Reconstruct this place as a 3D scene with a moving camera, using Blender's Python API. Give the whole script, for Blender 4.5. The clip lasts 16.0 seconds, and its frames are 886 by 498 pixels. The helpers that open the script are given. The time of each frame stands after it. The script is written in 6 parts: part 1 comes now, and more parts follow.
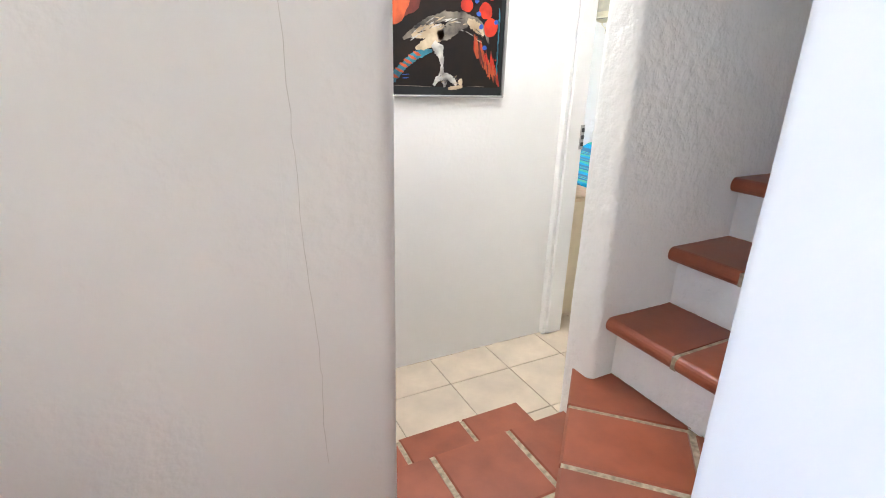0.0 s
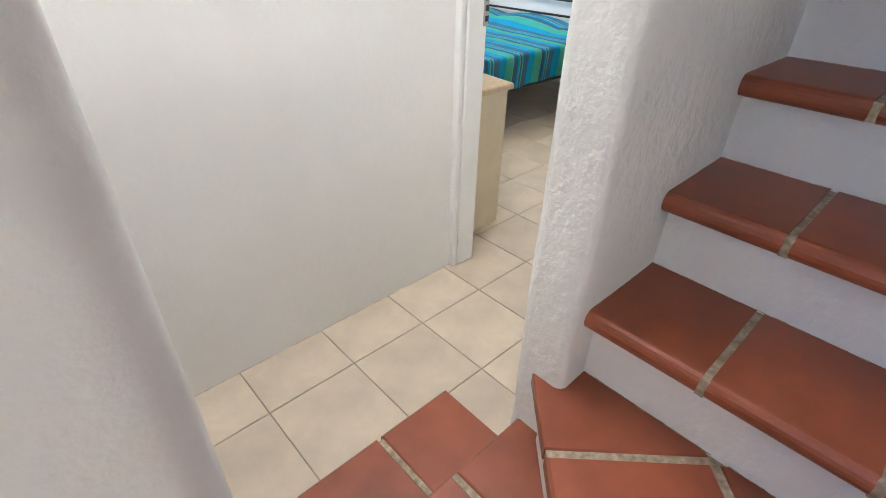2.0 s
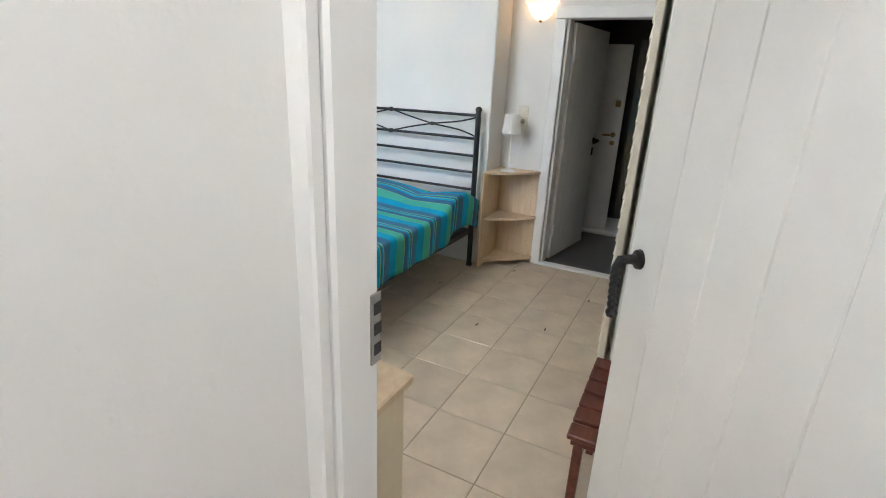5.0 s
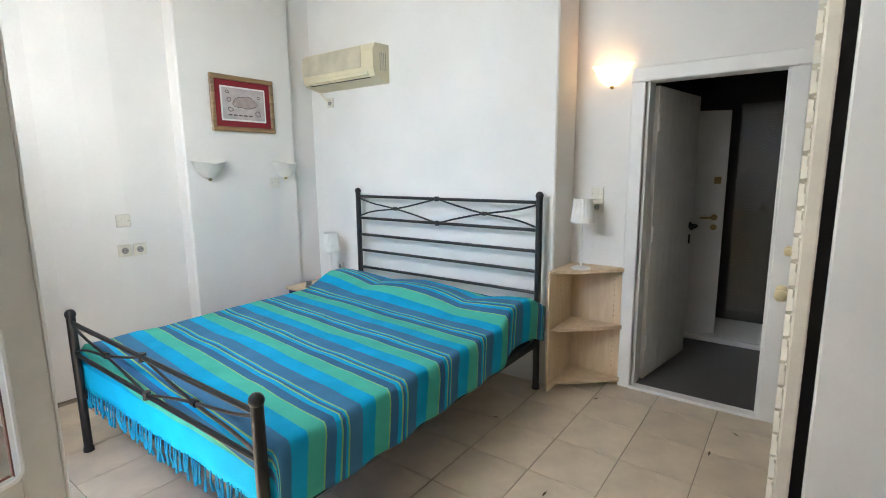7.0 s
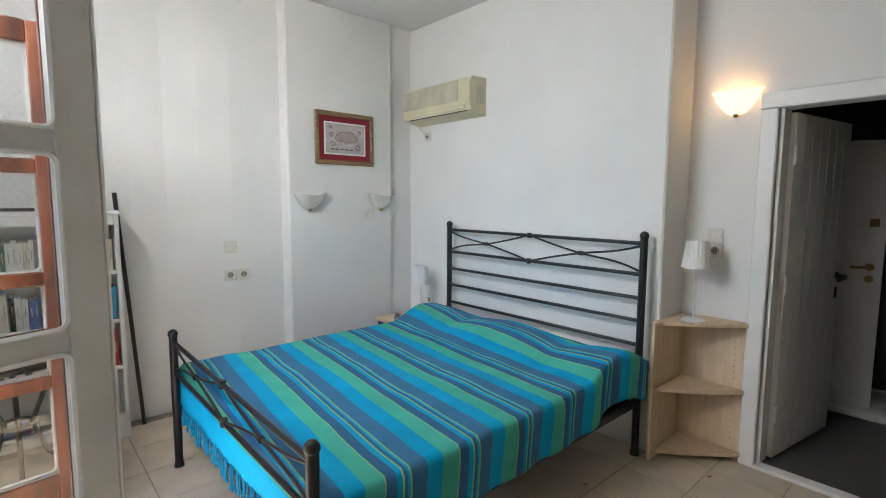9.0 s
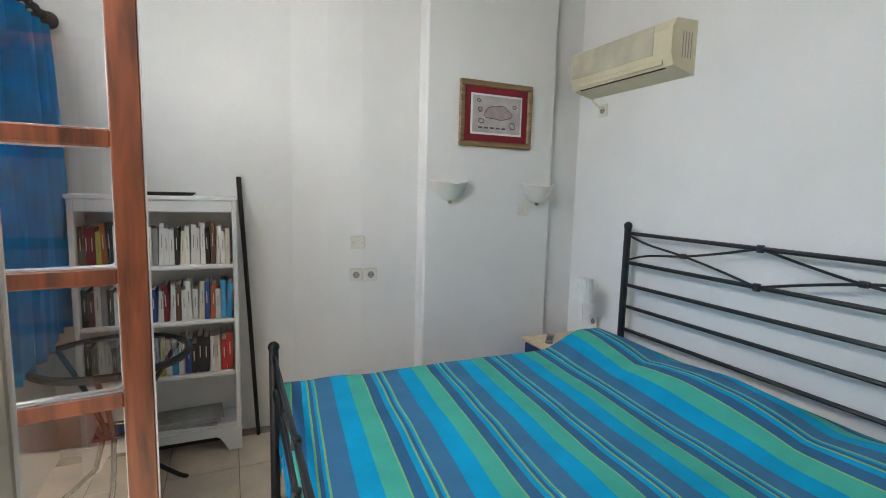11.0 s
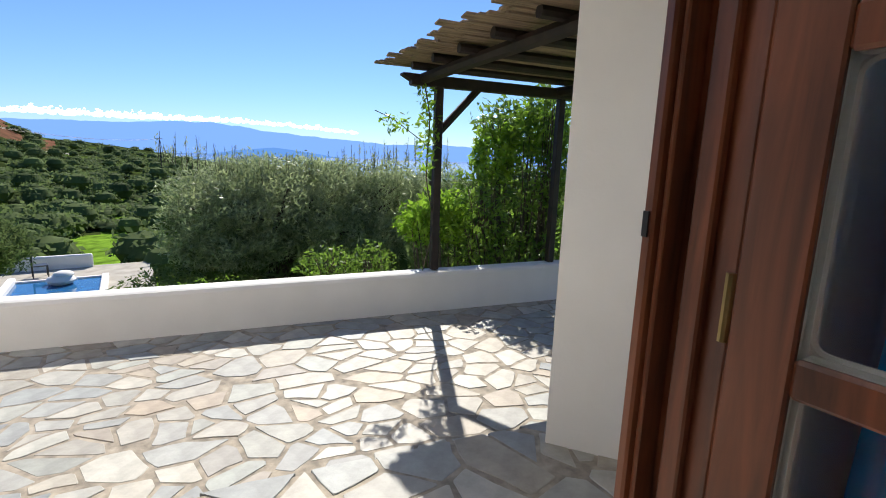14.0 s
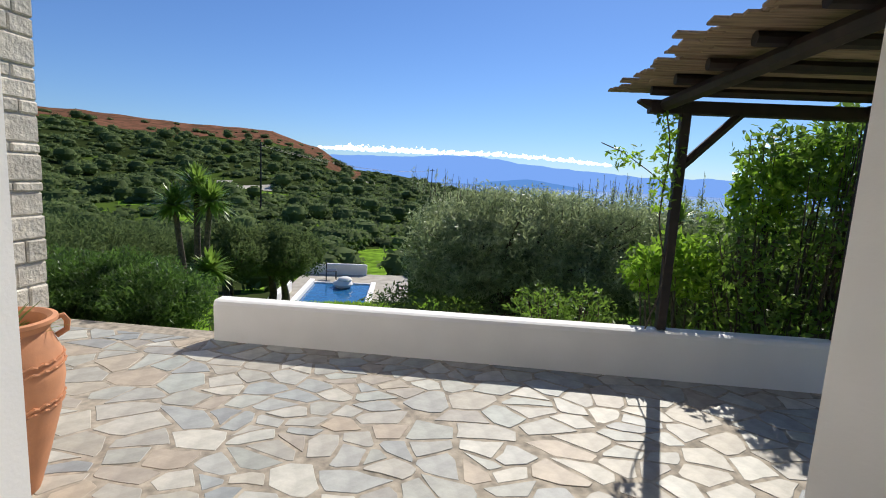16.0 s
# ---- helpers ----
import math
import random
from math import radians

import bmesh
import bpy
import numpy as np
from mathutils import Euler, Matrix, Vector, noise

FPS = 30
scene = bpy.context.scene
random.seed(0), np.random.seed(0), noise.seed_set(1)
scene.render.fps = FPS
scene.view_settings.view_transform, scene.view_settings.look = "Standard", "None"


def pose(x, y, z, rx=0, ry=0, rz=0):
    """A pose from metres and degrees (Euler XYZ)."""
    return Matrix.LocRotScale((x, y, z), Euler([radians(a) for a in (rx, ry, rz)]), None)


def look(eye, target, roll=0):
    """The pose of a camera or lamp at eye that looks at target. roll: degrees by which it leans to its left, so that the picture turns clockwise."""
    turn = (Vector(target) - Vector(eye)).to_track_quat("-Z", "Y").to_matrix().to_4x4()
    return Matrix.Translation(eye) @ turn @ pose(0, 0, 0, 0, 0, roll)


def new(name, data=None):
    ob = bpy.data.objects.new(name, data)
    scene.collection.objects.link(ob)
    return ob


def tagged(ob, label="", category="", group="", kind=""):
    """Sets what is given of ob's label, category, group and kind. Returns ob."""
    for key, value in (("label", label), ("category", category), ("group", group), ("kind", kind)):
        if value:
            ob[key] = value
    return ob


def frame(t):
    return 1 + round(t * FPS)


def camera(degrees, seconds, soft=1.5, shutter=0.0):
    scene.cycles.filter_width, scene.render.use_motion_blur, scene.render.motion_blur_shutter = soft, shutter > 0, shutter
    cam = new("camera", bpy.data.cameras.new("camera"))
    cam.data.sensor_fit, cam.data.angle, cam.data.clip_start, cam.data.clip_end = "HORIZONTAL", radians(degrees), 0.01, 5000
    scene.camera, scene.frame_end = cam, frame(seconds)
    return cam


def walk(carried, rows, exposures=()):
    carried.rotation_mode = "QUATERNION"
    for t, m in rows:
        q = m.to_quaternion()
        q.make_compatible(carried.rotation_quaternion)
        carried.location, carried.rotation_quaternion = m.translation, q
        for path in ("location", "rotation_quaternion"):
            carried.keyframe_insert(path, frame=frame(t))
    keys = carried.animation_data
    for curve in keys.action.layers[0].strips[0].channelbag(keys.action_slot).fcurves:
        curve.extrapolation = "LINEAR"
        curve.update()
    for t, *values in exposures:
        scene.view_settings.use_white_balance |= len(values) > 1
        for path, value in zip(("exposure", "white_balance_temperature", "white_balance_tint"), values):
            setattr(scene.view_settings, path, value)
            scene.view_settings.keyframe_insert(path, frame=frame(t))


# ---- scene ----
cam = camera(84.6, 16.0, soft=1.0)
PATH = [
    (0, (0.003, 0.011, 1.376), (0.869, 1.688, 0.714), 1.5),
    (0.5, (0.008, 0.114, 1.357), (1.019, 1.656, 0.584), 1.2),
    (1, (0.103, 0.319, 1.311), (1.173, 1.73, 0.38), 0.4),
    (1.5, (0.22, 0.482, 1.349), (1.313, 1.769, 0.277), 0.1),
    (2, (0.319, 0.604, 1.349), (1.468, 1.818, 0.25), 1.3),
    (2.5, (0.453, 0.75, 1.433), (1.65, 1.991, 0.42), 2.0),
    (3, (0.688, 0.937, 1.537), (1.895, 2.228, 0.602), 1.8),
    (3.5, (0.777, 1.043, 1.604), (2.091, 2.275, 0.736), 1.5),
    (4, (0.879, 1.206, 1.541), (2.374, 2.268, 0.741), 1.6),
    (4.2, (0.934, 1.302, 1.532), (2.496, 2.278, 0.751), 1.8),
    (6.3, (1.783, 1.698, 1.396), (3.511, 2.579, 0.91), 0.3),
    (6.5, (1.861, 1.726, 1.412), (3.547, 2.709, 0.977), 0.0),
    (7, (1.979, 1.793, 1.448), (3.571, 2.959, 1.12), -0.6),
    (7.5, (2.04, 1.82, 1.475), (3.543, 3.116, 1.226), -0.5),
    (8, (2.053, 1.835, 1.471), (3.487, 3.213, 1.26), -0.3),
    (8.2, (2.062, 1.819, 1.473), (3.469, 3.225, 1.267), -0.2),
    (10.3, (2.427, 2.115, 1.454), (3.554, 3.753, 1.235), 1.1),
    (10.5, (2.476, 2.208, 1.461), (3.539, 3.887, 1.238), 1.2),
    (11, (2.611, 2.487, 1.45), (3.41, 4.305, 1.214), 1.5),
    (11.5, (2.716, 2.753, 1.424), (3.118, 4.698, 1.184), 1.4),
    (12, (2.697, 2.998, 1.421), (2.688, 4.981, 1.163), 1.7),
    (12.5, (2.589, 3.2, 1.411), (2.114, 5.12, 1.117), 2.0),
    (13, (2.494, 3.345, 1.41), (1.464, 5.029, 1.087), 2.3),
    (13.5, (2.372, 3.559, 1.422), (0.853, 4.813, 1.076), 2.3),
    (14, (2.224, 3.678, 1.417), (0.416, 4.452, 1.052), 2.0),
    (14.5, (2.034, 3.776, 1.426), (0.116, 4.22, 1.076), 2.1),
    (15, (1.928, 3.875, 1.44), (-0.039, 4.047, 1.121), 2.2),
    (15.5, (1.87, 4.02, 1.458), (-0.11, 3.99, 1.176), 2.6),
    (16, (1.853, 4.06, 1.471), (-0.119, 3.878, 1.189), 3.1),
]
EXPOSURES = [(0, 3.6), (0.8, 3.45), (2.0, 3.3), (3.0, 3.1), (3.5, 3.0), (4.2, 2.72), (6.3, 3.05), (7.0, 2.92), (8.2, 2.68), (10.3, 2.3), (11.0, 2.33), (11.5, 2.5), (12.0, 2.25), (12.5, 1.55), (13.0, 1.2), (13.6, 0.9), (14.2, 0.65), (14.8, 0.45), (16.0, 0.42)]
walk(cam, [(t, look(eye, target, roll)) for t, eye, target, roll in PATH], EXPOSURES)

# ---- world and sun ----
SUN_EL, SUN_DIR = radians(41), Vector((-0.95, 0.31, 0)).normalized()
world = bpy.data.worlds.new("sky")
scene.world = world
world.use_nodes = True
wn = world.node_tree
sky = wn.nodes.new("ShaderNodeTexSky")
sky.sky_type, sky.sun_disc, sky.sun_elevation = "NISHITA", False, SUN_EL
sky.sun_rotation = math.atan2(SUN_DIR.x, SUN_DIR.y)
sky.air_density, sky.dust_density, sky.ozone_density = 1.0, 0.1, 3.0
wn.nodes["Background"].inputs["Strength"].default_value = 0.070
tint = wn.nodes.new("ShaderNodeMix")
tint.data_type, tint.blend_type = "RGBA", "MULTIPLY"
tint.inputs["Factor"].default_value, tint.inputs["B"].default_value = 1.0, (0.64, 0.84, 1.18, 1)
wn.links.new(sky.outputs[0], tint.inputs["A"])
wn.links.new(tint.outputs["Result"], wn.nodes["Background"].inputs["Color"])
sun = new("sun", bpy.data.lights.new("sun", "SUN"))
sun.data.energy, sun.data.angle, sun.data.color = 4.4, radians(0.53), (1.0, 0.95, 0.87)
sun_from = SUN_DIR * math.cos(SUN_EL) + Vector((0, 0, math.sin(SUN_EL)))
sun.matrix_world = look(sun_from * 30, (0, 0, 0))


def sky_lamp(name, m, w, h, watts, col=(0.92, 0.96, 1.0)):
    """An area lamp that stands in for daylight at an unseen opening."""
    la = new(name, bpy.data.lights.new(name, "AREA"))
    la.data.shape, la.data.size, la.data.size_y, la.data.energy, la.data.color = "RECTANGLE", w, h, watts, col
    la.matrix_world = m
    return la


# Added fill for the bedroom, set in an unseen gap over the french doors.
sky_lamp("bedroom_fill_lamp", look((1.62, 3.77, 2.59), (3.0, 3.85, 0.3)), 1.38, 0.5, 10.5)
sky_lamp("landing_window_daylight", look((-0.80, -0.4, 1.72), (1.0, -0.4, 1.55)), 1.16, 1.2, 0.68, (0.84, 0.95, 1.0))
# Added fill that brightens the corridor from above; its ceiling opening is unseen.
sky_lamp("corridor_fill_lamp", look((0.92, 1.52, 2.7), (0.93, 1.53, 0)), 0.58, 0.53, 3.4, (0.97, 0.98, 1.0))
# ---- geometry kit ----
class B:
    """Collects vertices and faces for one mesh."""

    def __init__(self):
        self.v, self.f, self.smooth = [], [], []

    def add(self, vs, fs, smooth=False, m=None):
        n = len(self.v)
        self.v += [tuple(m @ Vector(p)) for p in vs] if m is not None else [tuple(p) for p in vs]
        self.f += [tuple(i + n for i in f) for f in fs]
        self.smooth += [smooth] * len(fs)
        return self

    def box(self, lo, hi, bev=0.0, m=None):
        (a, b, c), (d, e, g) = lo, hi
        if bev <= 0:
            vs = [(a, b, c), (d, b, c), (d, e, c), (a, e, c), (a, b, g), (d, b, g), (d, e, g), (a, e, g)]
            return self.add(vs, [(0, 3, 2, 1), (4, 5, 6, 7), (0, 1, 5, 4), (1, 2, 6, 5), (2, 3, 7, 6), (3, 0, 4, 7)], False, m)
        k = min(bev, (d - a) / 2.01, (e - b) / 2.01, (g - c) / 2.01)
        vs, idx = [], {}
        for sx in (0, 1):
            for sy in (0, 1):
                for sz in (0, 1):
                    x, y, z = (d if sx else a), (e if sy else b), (g if sz else c)
                    ix, iy, iz = x + (-k if sx else k), y + (-k if sy else k), z + (-k if sz else k)
                    for ax, p in (("x", (x, iy, iz)), ("y", (ix, y, iz)), ("z", (ix, iy, z))):
                        idx[sx, sy, sz, ax] = len(vs)
                        vs.append(p)
        fs = []
        q = [(0, 0), (1, 0), (1, 1), (0, 1)]
        for s in (0, 1):
            fx = [idx[s, u, w, "x"] for u, w in q]
            fy = [idx[u, s, w, "y"] for u, w in q]
            fz = [idx[u, w, s, "z"] for u, w in q]
            fs += [fx if s else fx[::-1], fy[::-1] if s else fy, fz if s else fz[::-1]]
        for s in (0, 1):
            for t in (0, 1):
                fs.append([idx[0, s, t, "y"], idx[1, s, t, "y"], idx[1, s, t, "z"], idx[0, s, t, "z"]])
                fs.append([idx[s, 0, t, "x"], idx[s, 1, t, "x"], idx[s, 1, t, "z"], idx[s, 0, t, "z"]])
                fs.append([idx[s, t, 0, "x"], idx[s, t, 1, "x"], idx[s, t, 1, "y"], idx[s, t, 0, "y"]])
        for s in (0, 1):
            for t in (0, 1):
                for u in (0, 1):
                    fs.append([idx[s, t, u, "x"], idx[s, t, u, "y"], idx[s, t, u, "z"]])
        return self.add(vs, fs, False, m)

    def tube(self, pts, r, n=8, caps=True, m=None):
        pts = [Vector(p) for p in pts]
        rs = r if isinstance(r, (list, tuple)) else [r] * len(pts)
        vs, up = [], None
        for i, p in enumerate(pts):
            d = (pts[min(i + 1, len(pts) - 1)] - pts[max(i - 1, 0)]).normalized()
            if up is None:
                up = Vector((0, 0, 1)) if abs(d.z) < 0.9 else Vector((1, 0, 0))
            a = d.cross(up).normalized()
            up = a.cross(d).normalized()
            for j in range(n):
                t = 2 * math.pi * j / n
                vs.append(p + (a * math.cos(t) + up * math.sin(t)) * rs[i])
        fs = [(i * n + j, i * n + (j + 1) % n, (i + 1) * n + (j + 1) % n, (i + 1) * n + j) for i in range(len(pts) - 1) for j in range(n)]
        self.add(vs, fs, True, m)
        if caps:
            k = len(pts) - 1
            self.add(vs[:n], [tuple(range(n))], False, m)
            self.add(vs[k * n:], [tuple(range(n))[::-1]], False, m)
        return self

    def lathe(self, prof, n=24, m=None):
        vs = [(r * math.cos(2 * math.pi * j / n), r * math.sin(2 * math.pi * j / n), z) for r, z in prof for j in range(n)]
        fs = [(i * n + j, i * n + (j + 1) % n, (i + 1) * n + (j + 1) % n, (i + 1) * n + j) for i in range(len(prof) - 1) for j in range(n)]
        return self.add(vs, fs, True, m)

    def ball(self, c, r, n=10, m=None, squash=1.0):
        c = Vector(c)
        k = max(4, n // 2)
        prof = [(r * math.sin(math.pi * i / k), -r * squash * math.cos(math.pi * i / k)) for i in range(k + 1)]
        prof[0], prof[-1] = (1e-4, prof[0][1]), (1e-4, prof[-1][1])
        mm = Matrix.Translation(c)
        return self.lathe(prof, n, m @ mm if m is not None else mm)

    def prism(self, poly, z0, z1, m=None, bev=0.0):
        """An upright prism on a polygon (counter-clockwise), its upper edge chamfered."""
        n = len(poly)
        vs = [(x, y, z0) for x, y in poly]
        rings = [z0]
        if bev > 0:
            cx, cy = sum(p[0] for p in poly) / n, sum(p[1] for p in poly) / n
            inner = []
            for x, y in poly:
                d = math.hypot(cx - x, cy - y) or 1
                inner.append((x + (cx - x) / d * bev * 1.3, y + (cy - y) / d * bev * 1.3, z1))
            vs += [(x, y, z1 - bev) for x, y in poly] + inner
            lv = 3
        else:
            vs += [(x, y, z1) for x, y in poly]
            lv = 2
        fs = [tuple(range(n))[::-1], tuple(range((lv - 1) * n, lv * n))]
        for k in range(lv - 1):
            fs += [(k * n + j, k * n + (j + 1) % n, (k + 1) * n + (j + 1) % n, (k + 1) * n + j) for j in range(n)]
        return self.add(vs, fs, False, m)

    def sweep(self, prof, a, b, m=None, smooth=False):
        """A closed profile of (u, z) points swept along a straight line from a to b; u points to the right of the way."""
        a, b = Vector(a), Vector(b)
        d = (b - a).normalized()
        side = Vector((d.y, -d.x, 0))
        n = len(prof)
        vs = [a + side * u + Vector((0, 0, z)) for u, z in prof] + [b + side * u + Vector((0, 0, z)) for u, z in prof]
        self.add(vs, [(j, (j + 1) % n, n + (j + 1) % n, n + j) for j in range(n)], smooth, m)
        return self.add(vs, [tuple(range(n))[::-1], tuple(range(n, 2 * n))], False, m)

    def mesh(self, name, mat, angle=40):
        me = bpy.data.meshes.new(name)
        me.from_pydata(self.v, [], self.f)
        me.polygons.foreach_set("use_smooth", self.smooth)
        me.materials.append(mat)
        if any(self.smooth):
            me.set_sharp_from_angle(angle=radians(angle))
        me.update()
        return me


def fix(me):
    bm = bmesh.new()
    bm.from_mesh(me)
    bmesh.ops.recalc_face_normals(bm, faces=bm.faces)
    bm.to_mesh(me)
    bm.free()
    return me


def part(name, b, material, parent, label=""):
    ob = new(name, fix(b.mesh(name, material)))
    ob.parent = parent
    return tagged(ob, label) if label else ob


def thing(name, label, category, m=None, group="", kind=""):
    ob = new(name)
    ob.empty_display_size = 0.1
    if m is not None:
        ob.matrix_world = m
    return tagged(ob, label, category, group, kind)


def solid(name, b, material, label, category, kind="structure", m=None, group=""):
    ob = new(name, fix(b.mesh(name, material)))
    if m is not None:
        ob.matrix_world = m
    return tagged(ob, label, category, group, kind)


# ---- materials ----
def mat(name, col, rough=0.6, var=0.12, scale=6.0, bump=0.0, bscale=60.0, metal=0.0, col2=None, rvar=0.1, spec=0.5, rnd=0.0, stain=0.0, stain_col=(0.2, 0.17, 0.12), stain_scale=1.5, detail=4.0, bdist=0.004):
    m = bpy.data.materials.new(name)
    m.use_nodes = True
    nt = m.node_tree
    N, L = nt.nodes.new, nt.links.new
    p = nt.nodes["Principled BSDF"]
    p.inputs["Metallic"].default_value = metal
    p.inputs["Specular IOR Level"].default_value = spec
    tc = N("ShaderNodeTexCoord")
    no = N("ShaderNodeTexNoise")
    no.inputs["Scale"].default_value, no.inputs["Detail"].default_value = scale, detail
    L(tc.outputs["Object"], no.inputs["Vector"])
    mx = N("ShaderNodeMix")
    mx.data_type = "RGBA"
    c2 = col2 if col2 else tuple(c * (1 - var * 2) for c in col)
    mx.inputs["A"].default_value, mx.inputs["B"].default_value = (*c2, 1), (*[min(1, c * (1 + var * 0.6)) for c in col], 1)
    ramp = N("ShaderNodeMapRange")
    ramp.inputs["From Min"].default_value, ramp.inputs["From Max"].default_value = 0.3, 0.7
    L(no.outputs["Fac"], ramp.inputs["Value"])
    L(ramp.outputs["Result"], mx.inputs["Factor"])
    out = mx.outputs["Result"]
    if rnd > 0:
        oi = N("ShaderNodeObjectInfo")
        hsv = N("ShaderNodeHueSaturation")
        mr = N("ShaderNodeMapRange")
        mr.inputs["To Min"].default_value, mr.inputs["To Max"].default_value = 1 - rnd, 1 + rnd
        L(oi.outputs["Random"], mr.inputs["Value"])
        L(mr.outputs["Result"], hsv.inputs["Value"])
        L(out, hsv.inputs["Color"])
        out = hsv.outputs["Color"]
    if stain > 0:
        ns = N("ShaderNodeTexNoise")
        ns.inputs["Scale"].default_value, ns.inputs["Detail"].default_value, ns.inputs["Roughness"].default_value = stain_scale, 8, 0.7
        L(tc.outputs["Object"], ns.inputs["Vector"])
        rs = N("ShaderNodeMapRange")
        rs.inputs["From Min"].default_value, rs.inputs["From Max"].default_value = 0.5, 0.8
        rs.inputs["To Max"].default_value = stain
        L(ns.outputs["Fac"], rs.inputs["Value"])
        m2 = N("ShaderNodeMix")
        m2.data_type = "RGBA"
        m2.inputs["B"].default_value = (*stain_col, 1)
        L(rs.outputs["Result"], m2.inputs["Factor"])
        L(out, m2.inputs["A"])
        out = m2.outputs["Result"]
    L(out, p.inputs["Base Color"])
    rr = N("ShaderNodeMapRange")
    rr.inputs["To Min"].default_value, rr.inputs["To Max"].default_value = max(0.02, rough - rvar), min(1, rough + rvar)
    L(no.outputs["Fac"], rr.inputs["Value"])
    L(rr.outputs["Result"], p.inputs["Roughness"])
    if bump > 0:
        nb = N("ShaderNodeTexNoise")
        nb.inputs["Scale"].default_value, nb.inputs["Detail"].default_value = bscale, 5
        L(tc.outputs["Object"], nb.inputs["Vector"])
        bp = N("ShaderNodeBump")
        bp.inputs["Strength"].default_value, bp.inputs["Distance"].default_value = bump, bdist
        L(nb.outputs["Fac"], bp.inputs["Height"])
        L(bp.outputs["Normal"], p.inputs["Normal"])
    return m


def wood(name, col, dark, rough=0.45, scale=(3, 40, 40), bump=0.15):
    m = bpy.data.materials.new(name)
    m.use_nodes = True
    nt = m.node_tree
    N, L = nt.nodes.new, nt.links.new
    p = nt.nodes["Principled BSDF"]
    tc, mp, no, mx = N("ShaderNodeTexCoord"), N("ShaderNodeMapping"), N("ShaderNodeTexNoise"), N("ShaderNodeMix")
    mp.inputs["Scale"].default_value = scale
    no.inputs["Scale"].default_value, no.inputs["Detail"].default_value, no.inputs["Distortion"].default_value = 1.0, 6, 0.6
    mx.data_type = "RGBA"
    mx.inputs["A"].default_value, mx.inputs["B"].default_value = (*dark, 1), (*col, 1)
    mr = N("ShaderNodeMapRange")
    mr.inputs["From Min"].default_value, mr.inputs["From Max"].default_value = 0.3, 0.65
    L(tc.outputs["Object"], mp.inputs["Vector"])
    L(mp.outputs["Vector"], no.inputs["Vector"])
    L(no.outputs["Fac"], mr.inputs["Value"])
    L(mr.outputs["Result"], mx.inputs["Factor"])
    L(mx.outputs["Result"], p.inputs["Base Color"])
    p.inputs["Roughness"].default_value = rough
    bp = N("ShaderNodeBump")
    bp.inputs["Strength"].default_value, bp.inputs["Distance"].default_value = bump, 0.002
    L(no.outputs["Fac"], bp.inputs["Height"])
    L(bp.outputs["Normal"], p.inputs["Normal"])
    return m


def glass(name, tint=(1, 1, 1), rough=0.0):
    m = bpy.data.materials.new(name)
    m.use_nodes = True
    p = m.node_tree.nodes["Principled BSDF"]
    p.inputs["Base Color"].default_value = (*tint, 1)
    p.inputs["Transmission Weight"].default_value = 1.0
    p.inputs["Roughness"].default_value = rough
    p.inputs["IOR"].default_value = 1.45
    return m


def glow(name, col, strength):
    m = bpy.data.materials.new(name)
    m.use_nodes = True
    p = m.node_tree.nodes["Principled BSDF"]
    p.inputs["Base Color"].default_value = (*col, 1)
    p.inputs["Emission Color"].default_value = (*col, 1)
    p.inputs["Emission Strength"].default_value = strength
    p.inputs["Roughness"].default_value = 0.9
    return m


PLASTER = mat("plaster_white", (0.80, 0.785, 0.755), 0.85, 0.03, 2.0, 0.25, 55, stain=0.05, stain_col=(0.6, 0.55, 0.46))
ROUGH_PLASTER = mat("plaster_rough", (0.80, 0.79, 0.765), 0.85, 0.03, 3.0, 0.8, 30, stain=0.10, stain_col=(0.55, 0.48, 0.39), stain_scale=4, bdist=0.012)
STUCCO = mat("plaster_stucco", (0.77, 0.755, 0.725), 0.85, 0.04, 2.5, 0.35, 34, stain=0.10, stain_col=(0.60, 0.55, 0.47), stain_scale=2.5, bdist=0.008)
OUT_PLASTER = mat("plaster_outside", (0.80, 0.775, 0.735), 0.9, 0.03, 2.0, 0.35, 45, stain=0.05, stain_col=(0.6, 0.55, 0.47))
CEILING = mat("ceiling_paint", (0.80, 0.79, 0.77), 0.9, 0.02, 2.0, 0.1, 40)
WHITE_PAINT = mat("white_gloss_paint", (0.80, 0.79, 0.765), 0.42, 0.03, 5.0, 0.12, 25, stain=0.06, stain_col=(0.55, 0.5, 0.42))
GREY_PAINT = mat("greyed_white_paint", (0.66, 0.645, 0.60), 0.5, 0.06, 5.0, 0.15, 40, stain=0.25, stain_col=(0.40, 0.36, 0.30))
TILE = mat("beige_floor_tile", (0.66, 0.55, 0.42), 0.32, 0.10, 5.0, 0.05, 30, rnd=0.07, stain=0.25, stain_col=(0.46, 0.36, 0.25), stain_scale=7)
GROUT = mat("grey_grout", (0.30, 0.25, 0.19), 0.9, 0.15, 20)
TERRACOTTA = mat("terracotta_tile", (0.295, 0.076, 0.034), 0.40, 0.14, 9.0, 0.12, 40, rnd=0.10, stain=0.25, stain_col=(0.22, 0.065, 0.035), stain_scale=5)
MORTAR = mat("sandy_mortar", (0.46, 0.38, 0.27), 0.95, 0.25, 60, 0.6, 120)
BLACK_IRON = mat("black_iron", (0.012, 0.012, 0.013), 0.42, 0.2, 20, 0.1, 60)
BIRCH = wood("birch_board", (0.72, 0.56, 0.38), (0.62, 0.46, 0.29), 0.5, (30, 30, 4), 0.05)
CREAM = mat("cream_laminate", (0.72, 0.62, 0.44), 0.4, 0.04, 8)
